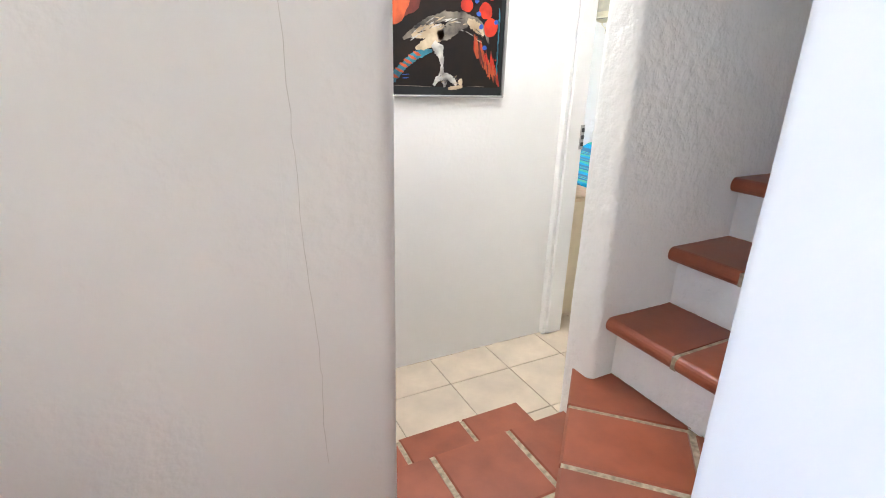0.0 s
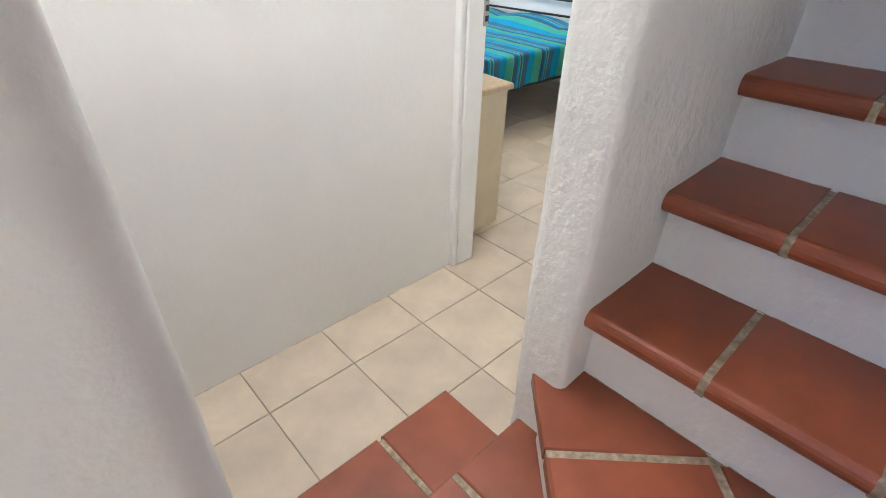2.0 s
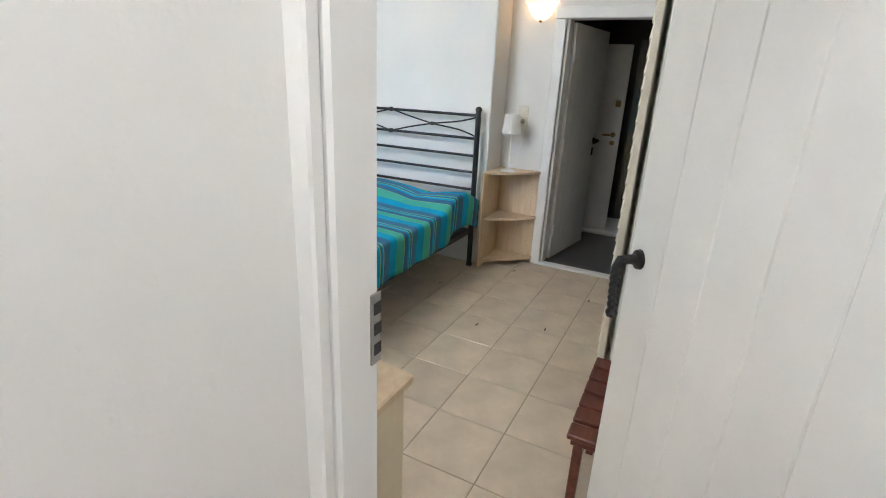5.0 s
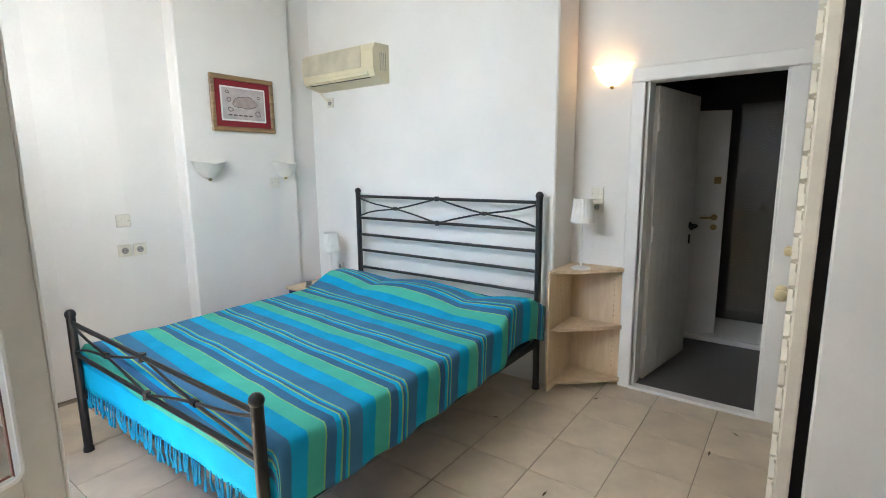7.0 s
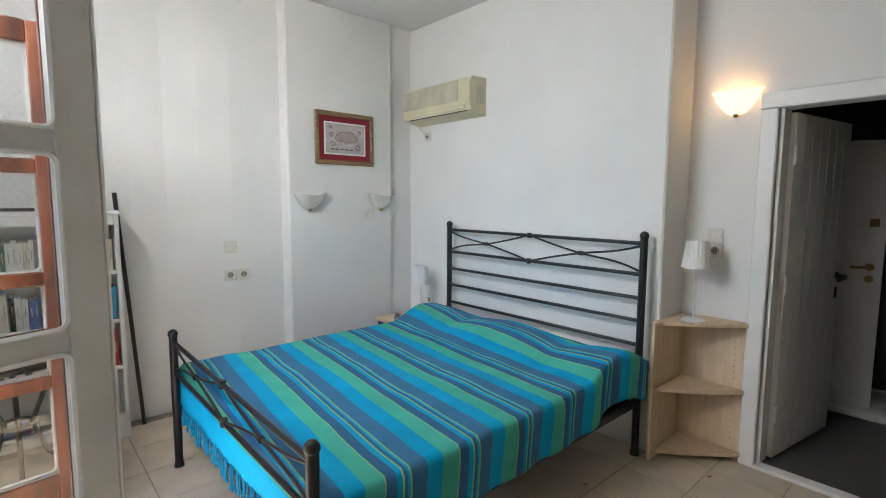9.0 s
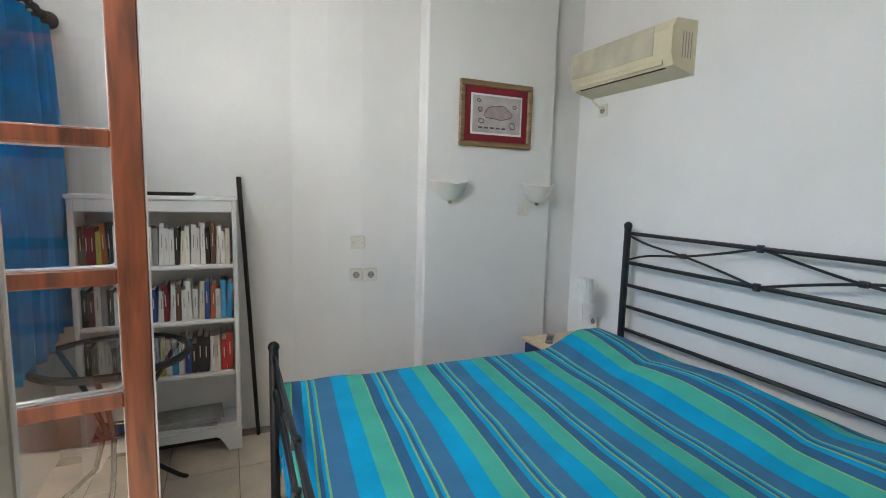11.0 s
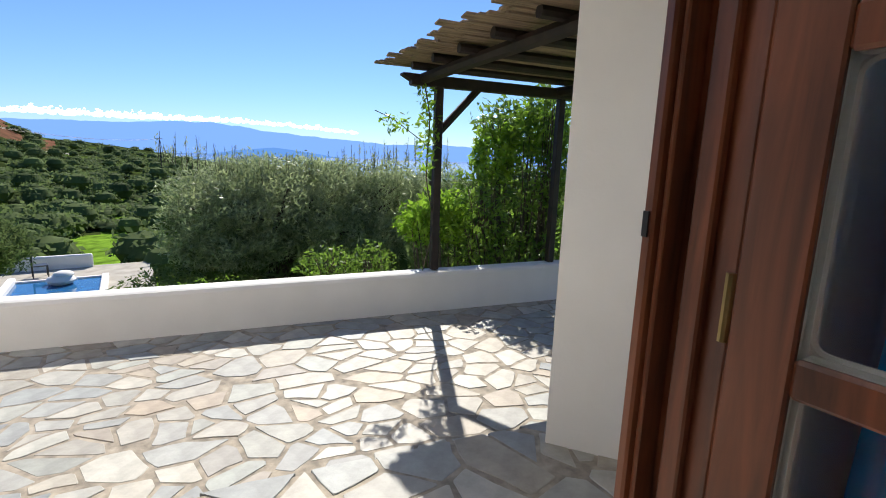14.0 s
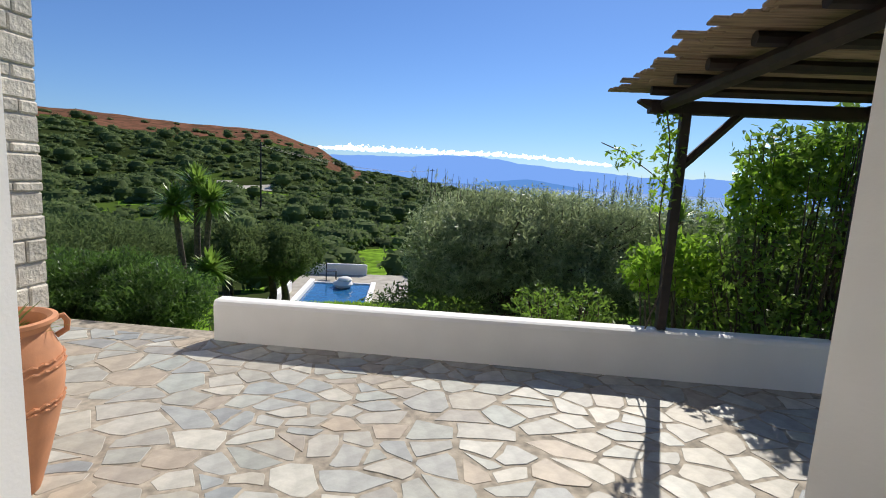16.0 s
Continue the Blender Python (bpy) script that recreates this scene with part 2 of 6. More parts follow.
BROWN_WOOD = wood("varnished_brown_wood", (0.235, 0.070, 0.029), (0.055, 0.017, 0.009), 0.38, (22, 22, 2.2), 0.3)
DARK_WOOD = wood("dark_stained_timber", (0.030, 0.017, 0.012), (0.012, 0.007, 0.005), 0.6, (8, 8, 8), 0.4)
GLASS = glass("window_glass")
# ---- setting: inside ----
X_IN, X_OUT = 1.76, 1.50   # west wall of the bedroom, its inner and outer face
H = 2.92


def wall(name, boxes, material=PLASTER, label="white painted plaster wall", bev=0.0):
    b = B()
    for lo, hi in boxes:
        b.box(lo, hi, bev)
    return solid(name, b, material, label, "wall")


def lumpy(x0, y0, x1, y1, z0, z1, radii, seed, amp=0.003, step=0.06):
    """An upright block with rounded corners (x0y0, x1y0, x1y1, x0y1) and gently uneven faces."""
    ring = []
    for (cx_, cy_, a0), r in zip(((x0, y0, 180), (x1, y0, 270), (x1, y1, 0), (x0, y1, 90)), radii):
        ox, oy = cx_ + (r if cx_ == x0 else -r), cy_ + (r if cy_ == y0 else -r)
        k = 8 if r > 0.005 else 1
        ring += [(ox + r * math.cos(radians(a0 + 90 * i / k)), oy + r * math.sin(radians(a0 + 90 * i / k))) for i in range(k + 1)]
    fine = []
    for a, c in zip(ring, ring[1:] + ring[:1]):
        n = max(1, round(math.hypot(c[0] - a[0], c[1] - a[1]) / step))
        fine += [(a[0] + (c[0] - a[0]) * i / n, a[1] + (c[1] - a[1]) * i / n) for i in range(n)]
    mx_, my_ = (x0 + x1) / 2, (y0 + y1) / 2
    n, rows_ = len(fine), max(2, round((z1 - z0) / step))
    vs = []
    for j in range(rows_ + 1):
        z = z0 + (z1 - z0) * j / rows_
        for x, y in fine:
            e = amp * (noise.noise(Vector((x * 5, y * 5, z * 3 + seed))) + 0.5 * noise.noise(Vector((x * 14, y * 14, z * 9 + seed))))
            dx, dy = x - mx_, y - my_
            vs.append((x + e * (1 if dx > 0 else -1), y + e * (1 if dy > 0 else -1), z))
    fs = [(j * n + i, j * n + (i + 1) % n, (j + 1) * n + (i + 1) % n, (j + 1) * n + i) for j in range(rows_) for i in range(n)]
    b = B().add(vs, fs, True)
    return b.add(vs[:n], [tuple(range(n))[::-1]]).add(vs[-n:], [tuple(range(n))])


wall("wall_corridor_north", [((0.07, 1.98, -0.4), (1.66, 2.14, H))], PLASTER, "smooth white plaster wall with a hanging painting")
wall("wall_door", [((1.66, 1.98, -0.02), (X_IN, 3.06, H)), ((1.66, 1.0, -0.02), (1.72, 1.13, H)), ((1.72, 1.0, -0.02), (X_IN, 1.15, H)), ((1.66, 1.05, 2.032), (X_IN, 1.98, H))])
# The gap from 2.32 to 2.86 is unseen, added for the bedroom fill lamp.
wall("wall_west", [((X_OUT, 2.14, -0.45), (1.66, 3.06, H)), ((X_OUT, 4.48, -0.45), (X_IN, 5.7, H)), ((X_OUT, 3.06, 2.20), (X_IN, 4.48, 2.32)), ((X_OUT, 3.06, 2.86), (X_IN, 4.48, H))], OUT_PLASTER)
b = B()
prof = [(1.76, 5.50), (2.75, 5.50), (2.95, 5.49), (3.15, 5.44), (3.35, 5.41), (3.705, 5.40)]
poly = [(1.50, 5.75), *[(x, y) for x, y in prof], (3.705, 5.75)]
b.prism(poly, -0.02, H)
solid("wall_north", b, PLASTER, "white plaster wall with a soft curve", "wall")
wall("wall_north_breast", [((3.705, 5.28, -0.02), (4.635, 5.75, H))], PLASTER, "white plaster chimney breast", 0.012)
wall("wall_north_niche", [((4.6345, 5.315, -0.02), (5.3, 5.75, H))])
wall("wall_east", [((4.87, 3.035, -0.02), (5.30, 5.37, H))], PLASTER, "white plaster wall behind the bed", 0.01)
wall("wall_bathroom", [((5.17, 2.60, -0.02), (5.29, 3.035, H)), ((5.17, 1.00, -0.02), (5.29, 1.88, H)), ((5.17, 1.88, 1.95), (5.29, 2.60, H))])
wall("wall_south", [((X_IN, 1.02, -0.02), (5.17, 1.14, H))])
solid("wall_stair_side", lumpy(1.008, 0.948, 1.52, 1.078, 0.0, 3.2, (0.022, 0.0, 0.0, 0.03), 3), ROUGH_PLASTER, "thick rough white stucco wall beside the stairs", "wall")
wall("wall_stair_north", [((1.45, 0.9503, 0.0), (4.3, 1.02, H + 1.5)), ((1.03, 0.96, 3.2), (1.45, 1.06, H + 1.5))], ROUGH_PLASTER, "rough white stucco wall of the stairwell")
wall("wall_jamb_side", [((1.45, 1.0, 0.0), (1.597, 1.107, H))], PLASTER, "white plaster beside the door frame", 0.004)
solid("wall_corner_near", lumpy(0.131, 0.865, 0.352, 1.979, 0.0, 3.2, (0.0, 0.05, 0.0, 0.0), 8, 0.001), STUCCO, "rough white stucco wall with a fine crack", "wall")
wall("wall_corner_west", [((-0.75, 0.8665, 0.0), (0.16, 0.97, H + 1.5)), ((0.13, 0.88, 3.2), (0.33, 1.979, H + 1.5))], STUCCO, "rough white stucco wall of the landing")
solid("wall_stair_south", lumpy(0.305, -0.12, 4.2, 0.182, 0.0, 3.2, (0.0, 0.0, 0.0, 0.012), 5, 0.002), PLASTER, "white stucco partition beside the stairs", "wall")
wall("wall_stair_south_upper", [((0.33, -0.12, 3.2), (4.2, 0.17, H + 1.5))])
wall("wall_stair_back", [((4.2, -0.12, 0.0), (4.35, 1.02, H + 1.5))])
wall("wall_landing_west", [((-0.9, -2.2, -0.5), (-0.75, -1.0, H + 1.5)), ((-0.9, 0.2, -0.5), (-0.75, 0.97, H + 1.5)), ((-0.9, -1.0, -0.5), (-0.75, 0.2, 1.08)), ((-0.9, -1.0, 2.35), (-0.75, 0.2, H + 1.5))])
wall("wall_landing_south", [((-0.75, -2.2, -0.5), (1.6, -2.05, H + 1.5)), ((1.5, -2.05, -0.5), (1.65, -0.12, H + 1.5))])
solid("ceiling_bedroom", B().box((X_OUT, 0.9, H), (7.2, 5.75, H + 0.15)), CEILING, "white painted ceiling", "ceiling")
# The hole in this ceiling is unseen, added for the corridor fill lamp.
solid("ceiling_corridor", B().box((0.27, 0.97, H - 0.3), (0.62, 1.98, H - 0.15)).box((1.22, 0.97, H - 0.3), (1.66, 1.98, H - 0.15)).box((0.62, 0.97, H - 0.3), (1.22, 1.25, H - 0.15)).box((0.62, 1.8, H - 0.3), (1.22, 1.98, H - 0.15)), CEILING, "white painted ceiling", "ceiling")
solid("ceiling_stairs", B().box((-0.9, -2.2, H + 1.5), (4.35, 1.06, H + 1.65)), CEILING, "white painted ceiling", "ceiling")
# Unseen slab, added to hold direct sun off the bedroom floor and bed.
solid("roof_sun_blocker", B().box((-0.52, 2.6, 2.9), (X_OUT, 5.25, 3.05), 0.02), OUT_PLASTER, "unseen white slab added above the doors to block sun", "roof")
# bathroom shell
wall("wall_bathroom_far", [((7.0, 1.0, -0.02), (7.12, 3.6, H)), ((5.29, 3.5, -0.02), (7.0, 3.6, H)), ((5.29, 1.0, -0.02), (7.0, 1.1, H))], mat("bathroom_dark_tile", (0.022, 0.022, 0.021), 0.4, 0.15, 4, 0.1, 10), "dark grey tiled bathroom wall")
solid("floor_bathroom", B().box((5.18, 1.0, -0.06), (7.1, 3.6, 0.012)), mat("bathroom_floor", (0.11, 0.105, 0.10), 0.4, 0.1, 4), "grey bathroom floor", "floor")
solid("trim_threshold", B().box((5.13, 1.88, 0.0), (5.20, 2.60, 0.022), 0.004), WHITE_PAINT, "pale threshold strip", "threshold")

floor = solid("floor", B().box((1.60, 1.0, -0.12), (5.2, 5.7, -0.004)).box((0.2, 1.0, -0.12), (1.60, 2.05, -0.004)), GROUT, "floor of square beige ceramic tiles with thin grout lines", "floor")


# ---- stairs ----
def tread(poly_nose, back, z, joints, label, ends):
    """A tread of terracotta tiles with a rounded nose along y, from nose x to back x; joints: y of the mortar lines."""
    t = thing("stair_tread", label, "stair", group="terracotta stair treads", kind="structure")
    r, th = 0.02, 0.045
    nose = poly_nose
    dep = back - nose
    prof = [(0, z - th), (dep - r, z - th)] + [(dep - r + r * math.sin(a), z - th / 2 - th / 2 * math.cos(a)) for a in [radians(20 * k) for k in range(1, 9)]] + [(dep - r, z), (0, z)]
    ys = [ends[0]] + joints + [ends[1]]
    for y0, y1 in zip(ys, ys[1:]):
        b = B()
        g0, g1 = (0.007 if y0 != ends[0] else 0.0), (0.007 if y1 != ends[1] else 0.0)
        b.sweep(prof, (back, y1 - g1, 0), (back, y0 + g0, 0))
        part("terracotta_tile", b, TERRACOTTA, t)
    for y in joints:
        part("mortar_joint", B().box((nose + 0.004, y - 0.008, z - th + 0.004), (back, y + 0.008, z - 0.004)), MORTAR, t)
    part("riser", B().box((nose + 0.055, ends[0], z - 0.30), (nose + 0.12, ends[1], z - th - 0.002)), ROUGH_PLASTER, t, "white painted stair riser")
    return t


LV = [0.710, 0.907, 1.105, 1.303, 1.50]
NX = [1.046, 1.263, 1.498, 1.733, 1.968]
for i, (z, nx) in enumerate(zip(LV, NX)):
    tread(nx, nx + 0.32, z, [0.460, 0.713] if i % 2 == 0 else [0.452, 0.717], "terracotta tiled stair tread with a rounded nose and sandy joints", (0.15, 0.954))
DIRT = mat("brown_dirt", (0.50, 0.40, 0.30), 0.95, 0.3, 40, spec=0.1)
grime = thing("trim_dirt_line", "thin brown dirt line along stairs and walls", "dirt", kind="structure")
rg = random.Random(44)


def dirt_line(a, b, n):
    """A broken, uneven crumb of dirt along an inner edge."""
    a, b = Vector(a), Vector(b)
    bb_ = B()
    for k in range(n):
        if rg.random() < 0.2:
            continue
        pts_ = [a + (b - a) * ((k + u) / n) + Vector((rg.uniform(-0.001, 0.001), rg.uniform(-0.001, 0.001), 0)) for u in (0, 0.5, 1.02)]
        bb_.tube(pts_, [rg.uniform(0.0006, 0.0016) for _ in range(3)], 5)
    part("dirt_line", bb_, DIRT, grime)


for i, nx in enumerate(NX):
    zb = LV[i - 1] if i else 0.505
    dirt_line((nx + 0.054, 0.18, zb), (nx + 0.054, 0.945, zb), 24)
    dirt_line((nx + 0.01, 0.949, LV[i]), (nx + 0.27, 0.949, LV[i]), 10)
dirt_line((0.36, 1.978, 0.0), (1.64, 1.978, 0.0), 30)
dirt_line((1.85, 5.497, 0.0), (2.75, 5.497, 0.0), 20)
solid("stair_core", B().box((1.15, 0.15, 0.0), (4.2, 0.95, 0.45)).box((1.40, 0.15, 0.45), (4.2, 0.95, 0.66)).box((1.9, 0.15, 0.66), (4.2, 0.95, 1.20)).box((2.2, 0.15, 1.2), (4.2, 0.95, 1.41)), ROUGH_PLASTER, "white plastered body of the stairs", "stair")


def slab_tiles(name, polys, z, th, label, core):
    t = thing(name, label, "stair", kind="structure", group="terracotta stair treads")
    for p in polys:
        part("terracotta_tile", B().prism(p, z - th, z, bev=0.006), TERRACOTTA, t)
    part("mortar_bed", B().prism(core, z - th - 0.01, z - 0.005), MORTAR, t)
    return t


# lowest step, landing and winder
J = 0.007
slab_tiles("lower_step", [[(x0 + J, 1.02), (x1 - J, 1.02), (x1 - J, 1.338), (x0 + J, 1.338)] for x0, x1 in ((0.30, 0.522), (0.522, 0.781), (0.781, 1.045))], 0.153, 0.035, "low terracotta step down to the tiled floor", [(0.30, 1.02), (1.032, 1.02), (1.032, 1.328), (0.30, 1.328)])
solid("lower_step_base", B().box((0.30, 1.0, -0.02), (1.02, 1.305, 0.115)), ROUGH_PLASTER, "white plastered step riser", "stair")
polys = []
for x0, x1 in ((-0.75, -0.31), (-0.31, -0.045), (-0.045, 0.238), (0.238, 0.517), (0.517, 0.784), (0.784, 1.030)):
    for y0, y1 in ((0.775, 1.052), (0.495, 0.775), (0.215, 0.495), (-0.065, 0.215), (-0.345, -0.065), (-0.64, -0.345)):
        if x0 > 0.3 and y0 < 0.1:
            continue
        polys.append([(x0 + J, y0 + J), (x1 - J, y0 + J), (x1 - J, y1 - J), (x0 + J, y1 - J)])
slab_tiles("landing", polys, 0.325, 0.035, "terracotta tiled landing with sandy mortar joints", [(-0.75, -0.64), (0.30, -0.64), (0.30, 0.16), (1.02, 0.16), (1.02, 1.042), (-0.75, 1.042)])
solid("landing_base", B().box((-0.75, -2.05, 0.0), (0.32, 1.01, 0.28)).box((0.32, 0.15, 0.0), (1.0, 1.01, 0.28)), ROUGH_PLASTER, "white plastered base of the landing", "stair")
solid("floor_landing", B().box((-0.75, -2.05, 0.27), (0.32, -0.64, 0.322)), TERRACOTTA, "terracotta tiled floor behind the landing", "floor")
w = thing("winder_step", "triangular terracotta winder step with diagonal joints", "stair", kind="structure", group="terracotta stair treads")
Z3 = 0.505
d1, d2 = Vector((-0.7071, -0.7071)), Vector((0.7071, -0.7071))
tip = Vector((1.018, 1.034))


def on(u, v):
    p = tip + d1 * u + d2 * v
    return (p.x, p.y)


def clip_x(poly, xm):
    out = []
    for a, c in zip(poly, poly[1:] + poly[:1]):
        if a[0] <= xm:
            out.append(a)
        if (a[0] - xm) * (c[0] - xm) < 0:
            k = (xm - a[0]) / (c[0] - a[0])
            out.append((xm, a[1] + k * (c[1] - a[1])))
    return out


for u0, u1 in ((-0.30, 0.217), (0.217, 0.455), (0.455, 0.72), (0.72, 0.99)):
    for v0, v1 in ((0.0, 0.325), (0.325, 0.63), (0.63, 0.92)):
        q = clip_x([on(u0 + J, v0 + (J if v0 else 0)), on(u1 - J, v0 + (J if v0 else 0)), on(u1 - J, v1 - J), on(u0 + J, v1 - J)], 1.12)
        if u0 < 0 and v0 == 0:
            q = [(0.8695, 0.8855), (1.018, 1.034), (1.022, 0.951), (1.12, 0.951), (1.12, 0.686), (1.095, 0.661)]
            part("terracotta_tile", B().prism(q[::-1], Z3 - 0.035, Z3, bev=0.004), TERRACOTTA, w)
            continue
        if len(q) < 3 or max(p[1] for p in q) < 0.19 or max(p[0] for p in q) < 0.33:
            continue
        q = [(max(p[0], 0.31), min(max(p[1], 0.16), 0.952 if p[0] > 1.02 else 1.04)) for p in q]
        part("terracotta_tile", B().prism(q[::-1], Z3 - 0.035, Z3, bev=0.007), TERRACOTTA, w)
part("mortar_bed", B().prism([(1.011, 1.022), (0.32, 0.33), (0.32, 0.16), (1.12, 0.16), (1.12, 0.945), (1.03, 0.965)], Z3 - 0.036, Z3 - 0.005), MORTAR, w)
part("riser", B().prism([(0.991, 0.974), (0.32, 0.303), (0.36, 0.263), (1.031, 0.934)], 0.31, Z3 - 0.034), ROUGH_PLASTER, w, "white painted stair riser")

# ---- beige floor tiles ----
P, TX0, TY0 = 0.333, 0.96, 1.745
tile_me = fix(B().box((-0.1645, -0.1645, -0.01), (0.1645, 0.1645, 0.0), 0.0015).mesh("floor_tile", TILE))
tile_list = []
for i in range(-3, 14):
    for j in range(-2, 12):
        x, y = TX0 + P * (i - 0.5), TY0 + P * (j - 0.5)
        inside = (1.60 < x < 5.2 and 1.1 < y < 5.6) or (0.2 < x <= 1.70 and 1.2 < y < 2.1)
        if inside:
            tile_list.append((x, y))

# ---- doors ----
dc = thing("door_frame", "white painted door frame with a worn edge", "door frame", kind="structure")
part("jamb", B().box((1.657, 1.950, 0.0), (1.684, 1.985, 2.03), 0.004).box((1.686, 1.943, 0.0), (1.788, 1.985, 2.03), 0.006), WHITE_PAINT, dc)
part("jamb", B().box((1.599, 1.118, 0.0), (1.660, 1.156, 2.03), 0.003).box((1.604, 1.06, 0.0), (1.715, 1.1175, 2.03)), WHITE_PAINT, dc)
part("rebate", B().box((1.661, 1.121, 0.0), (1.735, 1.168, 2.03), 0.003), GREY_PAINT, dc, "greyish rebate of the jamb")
# Solid dark strip stands in for shade in the gap beside the jamb.
part("gap", B().box((1.5975, 1.1105, 0.0), (1.6028, 1.1155, 2.03)), mat("painted_gap_shade", (0.05, 0.035, 0.03), 0.9), dc, "dark strip painted as the shadowed gap beside the jamb")
part("head", B().box((1.612, 1.12, 2.032), (1.775, 1.985, 2.07), 0.005), WHITE_PAINT, dc)
part("strike_plate", B().box((1.764, 1.9395, 1.05), (1.7875, 1.9428, 1.17)), mat("steel_plate", (0.45, 0.44, 0.42), 0.35, metal=1.0), dc, "steel strike plate")
for z in (1.065, 1.10, 1.135):
    part("strike_slot", B().box((1.770, 1.9388, z), (1.7885, 1.9396, z + 0.02)), BLACK_IRON, dc)


def iron_handle(parent, x, y0, z, side, name="door_handle", drop=False):
    """A twisted black lever: a rosette and a bar, level towards the hinge or hanging down."""
    b = B()
    b.lathe([(0.001, 0), (0.024, 0.0), (0.022, 0.008), (0.012, 0.012), (0.011, 0.03)], 14, Matrix.Translation((x, y0, z)) @ pose(0, 0, 0, -90 * side, 0, 0))
    ux, uz = (-0.12, -1.0) if drop else (-1.0, -0.08)
    b.tube([(x, y0 + side * 0.025, z), (x, y0 + side * 0.045, z), (x + 0.02 * ux, y0 + side * 0.055, z + 0.02 * uz), (x + 0.12 * ux, y0 + side * 0.055, z + 0.12 * uz)], [0.010, 0.011, 0.011, 0.009], 8)
    for k in range(6):
        e = 0.03 + 0.015 * k
        b.ball((x + e * ux, y0 + side * 0.055, z + e * uz), 0.0125, 8)
    b.ball((x + 0.125 * ux, y0 + side * 0.055, z + 0.125 * uz), 0.014, 8)
    return part(name, b, BLACK_IRON, parent, "twisted black iron lever handle")


def plank_door(name, label, width, height, m, planks, knob=True):
    t = thing(name, label, "door", m)
    step = width / planks
    for k in range(planks):
        part("plank", B().box((k * step + 0.0004, -0.02, 0.008), ((k + 1) * step - 0.0004, 0.02, height), 0.0025), WHITE_PAINT, t)
    part("core", B().box((0.002, -0.016, 0.01), (width - 0.002, 0.016, height - 0.002)), WHITE_PAINT, t)
    return t


bd = plank_door("bedroom_door", "white painted plank door standing open with black lever", 0.80, 2.0, pose(1.745, 1.18, 0, 0, 0, 34.3), 6)
iron_handle(bd, 0.755, 0.02, 1.113, 1, drop=True)
iron_handle(bd, 0.755, -0.02, 1.113, -1, drop=True)
part("hinge", B().tube([(0.0, 0.022, 0.25), (0.0, 0.022, 0.36)], 0.009, 8), WHITE_PAINT, bd)
part("hinge", B().tube([(0.0, 0.022, 1.6), (0.0, 0.022, 1.71)], 0.009, 8), WHITE_PAINT, bd)
# bathroom door frame and doors
bf = thing("bathroom_door_frame", "white painted wooden door casing of the bathroom", "door frame", kind="structure")
for y0, y1 in ((1.80, 1.885), (2.595, 2.675)):
    part("casing", B().box((5.135, y0, 0.0), (5.168, y1, 1.944), 0.006), WHITE_PAINT, bf)
part("casing", B().box((5.132, 1.795, 1.946), (5.168, 2.68, 2.03), 0.006), WHITE_PAINT, bf)
for y0, y1 in ((1.88, 1.90), (2.575, 2.595)):
    part("jamb", B().box((5.172, y0, 0.0), (5.30, y1, 1.95), 0.003), WHITE_PAINT, bf)
bb = plank_door("bathroom_door", "white grooved plank door standing open into the bathroom", 0.73, 1.925, pose(5.30, 2.57, 0.012, 0, 0, -9.5), 7)
iron_handle(bb, 0.68, -0.02, 1.0, -1)
part("keyhole_plate", B().box((0.665, -0.026, 0.86), (0.695, -0.018, 0.93), 0.004), BLACK_IRON, bb)
for z in (0.22, 0.95, 1.65):
    part("hinge", B().tube([(-0.004, -0.024, z), (-0.004, -0.024, z + 0.10)], 0.011, 8), WHITE_PAINT, bb, "white painted hinge")
BRASS = mat("aged_brass", (0.42, 0.31, 0.14), 0.35, 0.1, 20, metal=1.0)
cd = thing("inner_door", "flat white door with brass lever and square lock", "door", pose(6.36, 2.60, 0.012, 0, 0, -69))
part("panel", B().box((0.0, -0.02, 0.0), (0.34, 0.02, 1.86), 0.003), WHITE_PAINT, cd)
part("lever", B().lathe([(0.001, 0), (0.026, 0), (0.024, 0.01), (0.010, 0.012), (0.009, 0.04)], 12, Matrix.Translation((0.27, -0.02, 1.02)) @ pose(0, 0, 0, 90, 0, 0)).tube([(0.27, -0.055, 1.02), (0.16, -0.058, 1.018)], 0.008, 8), BRASS, cd, "brass lever handle")
part("lock", B().lathe([(0.001, 0.01), (0.024, 0.008), (0.024, 0)], 12, Matrix.Translation((0.27, -0.02, 0.94)) @ pose(0, 0, 0, 90, 0, 0)), BRASS, cd, "round brass lock plate")
part("bolt", B().box((0.25, -0.03, 1.29), (0.30, -0.02, 1.345), 0.003), BRASS, cd, "square brass bolt plate")
st = thing("shower_tray", "white shower tray in the dark bathroom", "shower")
part("tray", B().box((6.35, 1.75, 0.012), (6.98, 2.55, 0.06), 0.01), WHITE_PAINT, st)
part("glass_screen", B().box((6.35, 1.75, 0.06), (6.358, 2.2, 1.9)), GLASS, st)
for ob in st.children:
    if ob.name.startswith("glass"):
        ob.visible_shadow = False
wc = thing("wall_cabinet", "small pale cabinet on the bathroom wall", "cabinet", pose(6.9, 1.62, 0.75))
part("body", B().box((-0.12, -0.16, 0), (0.1, 0.16, 0.5), 0.006), WHITE_PAINT, wc)

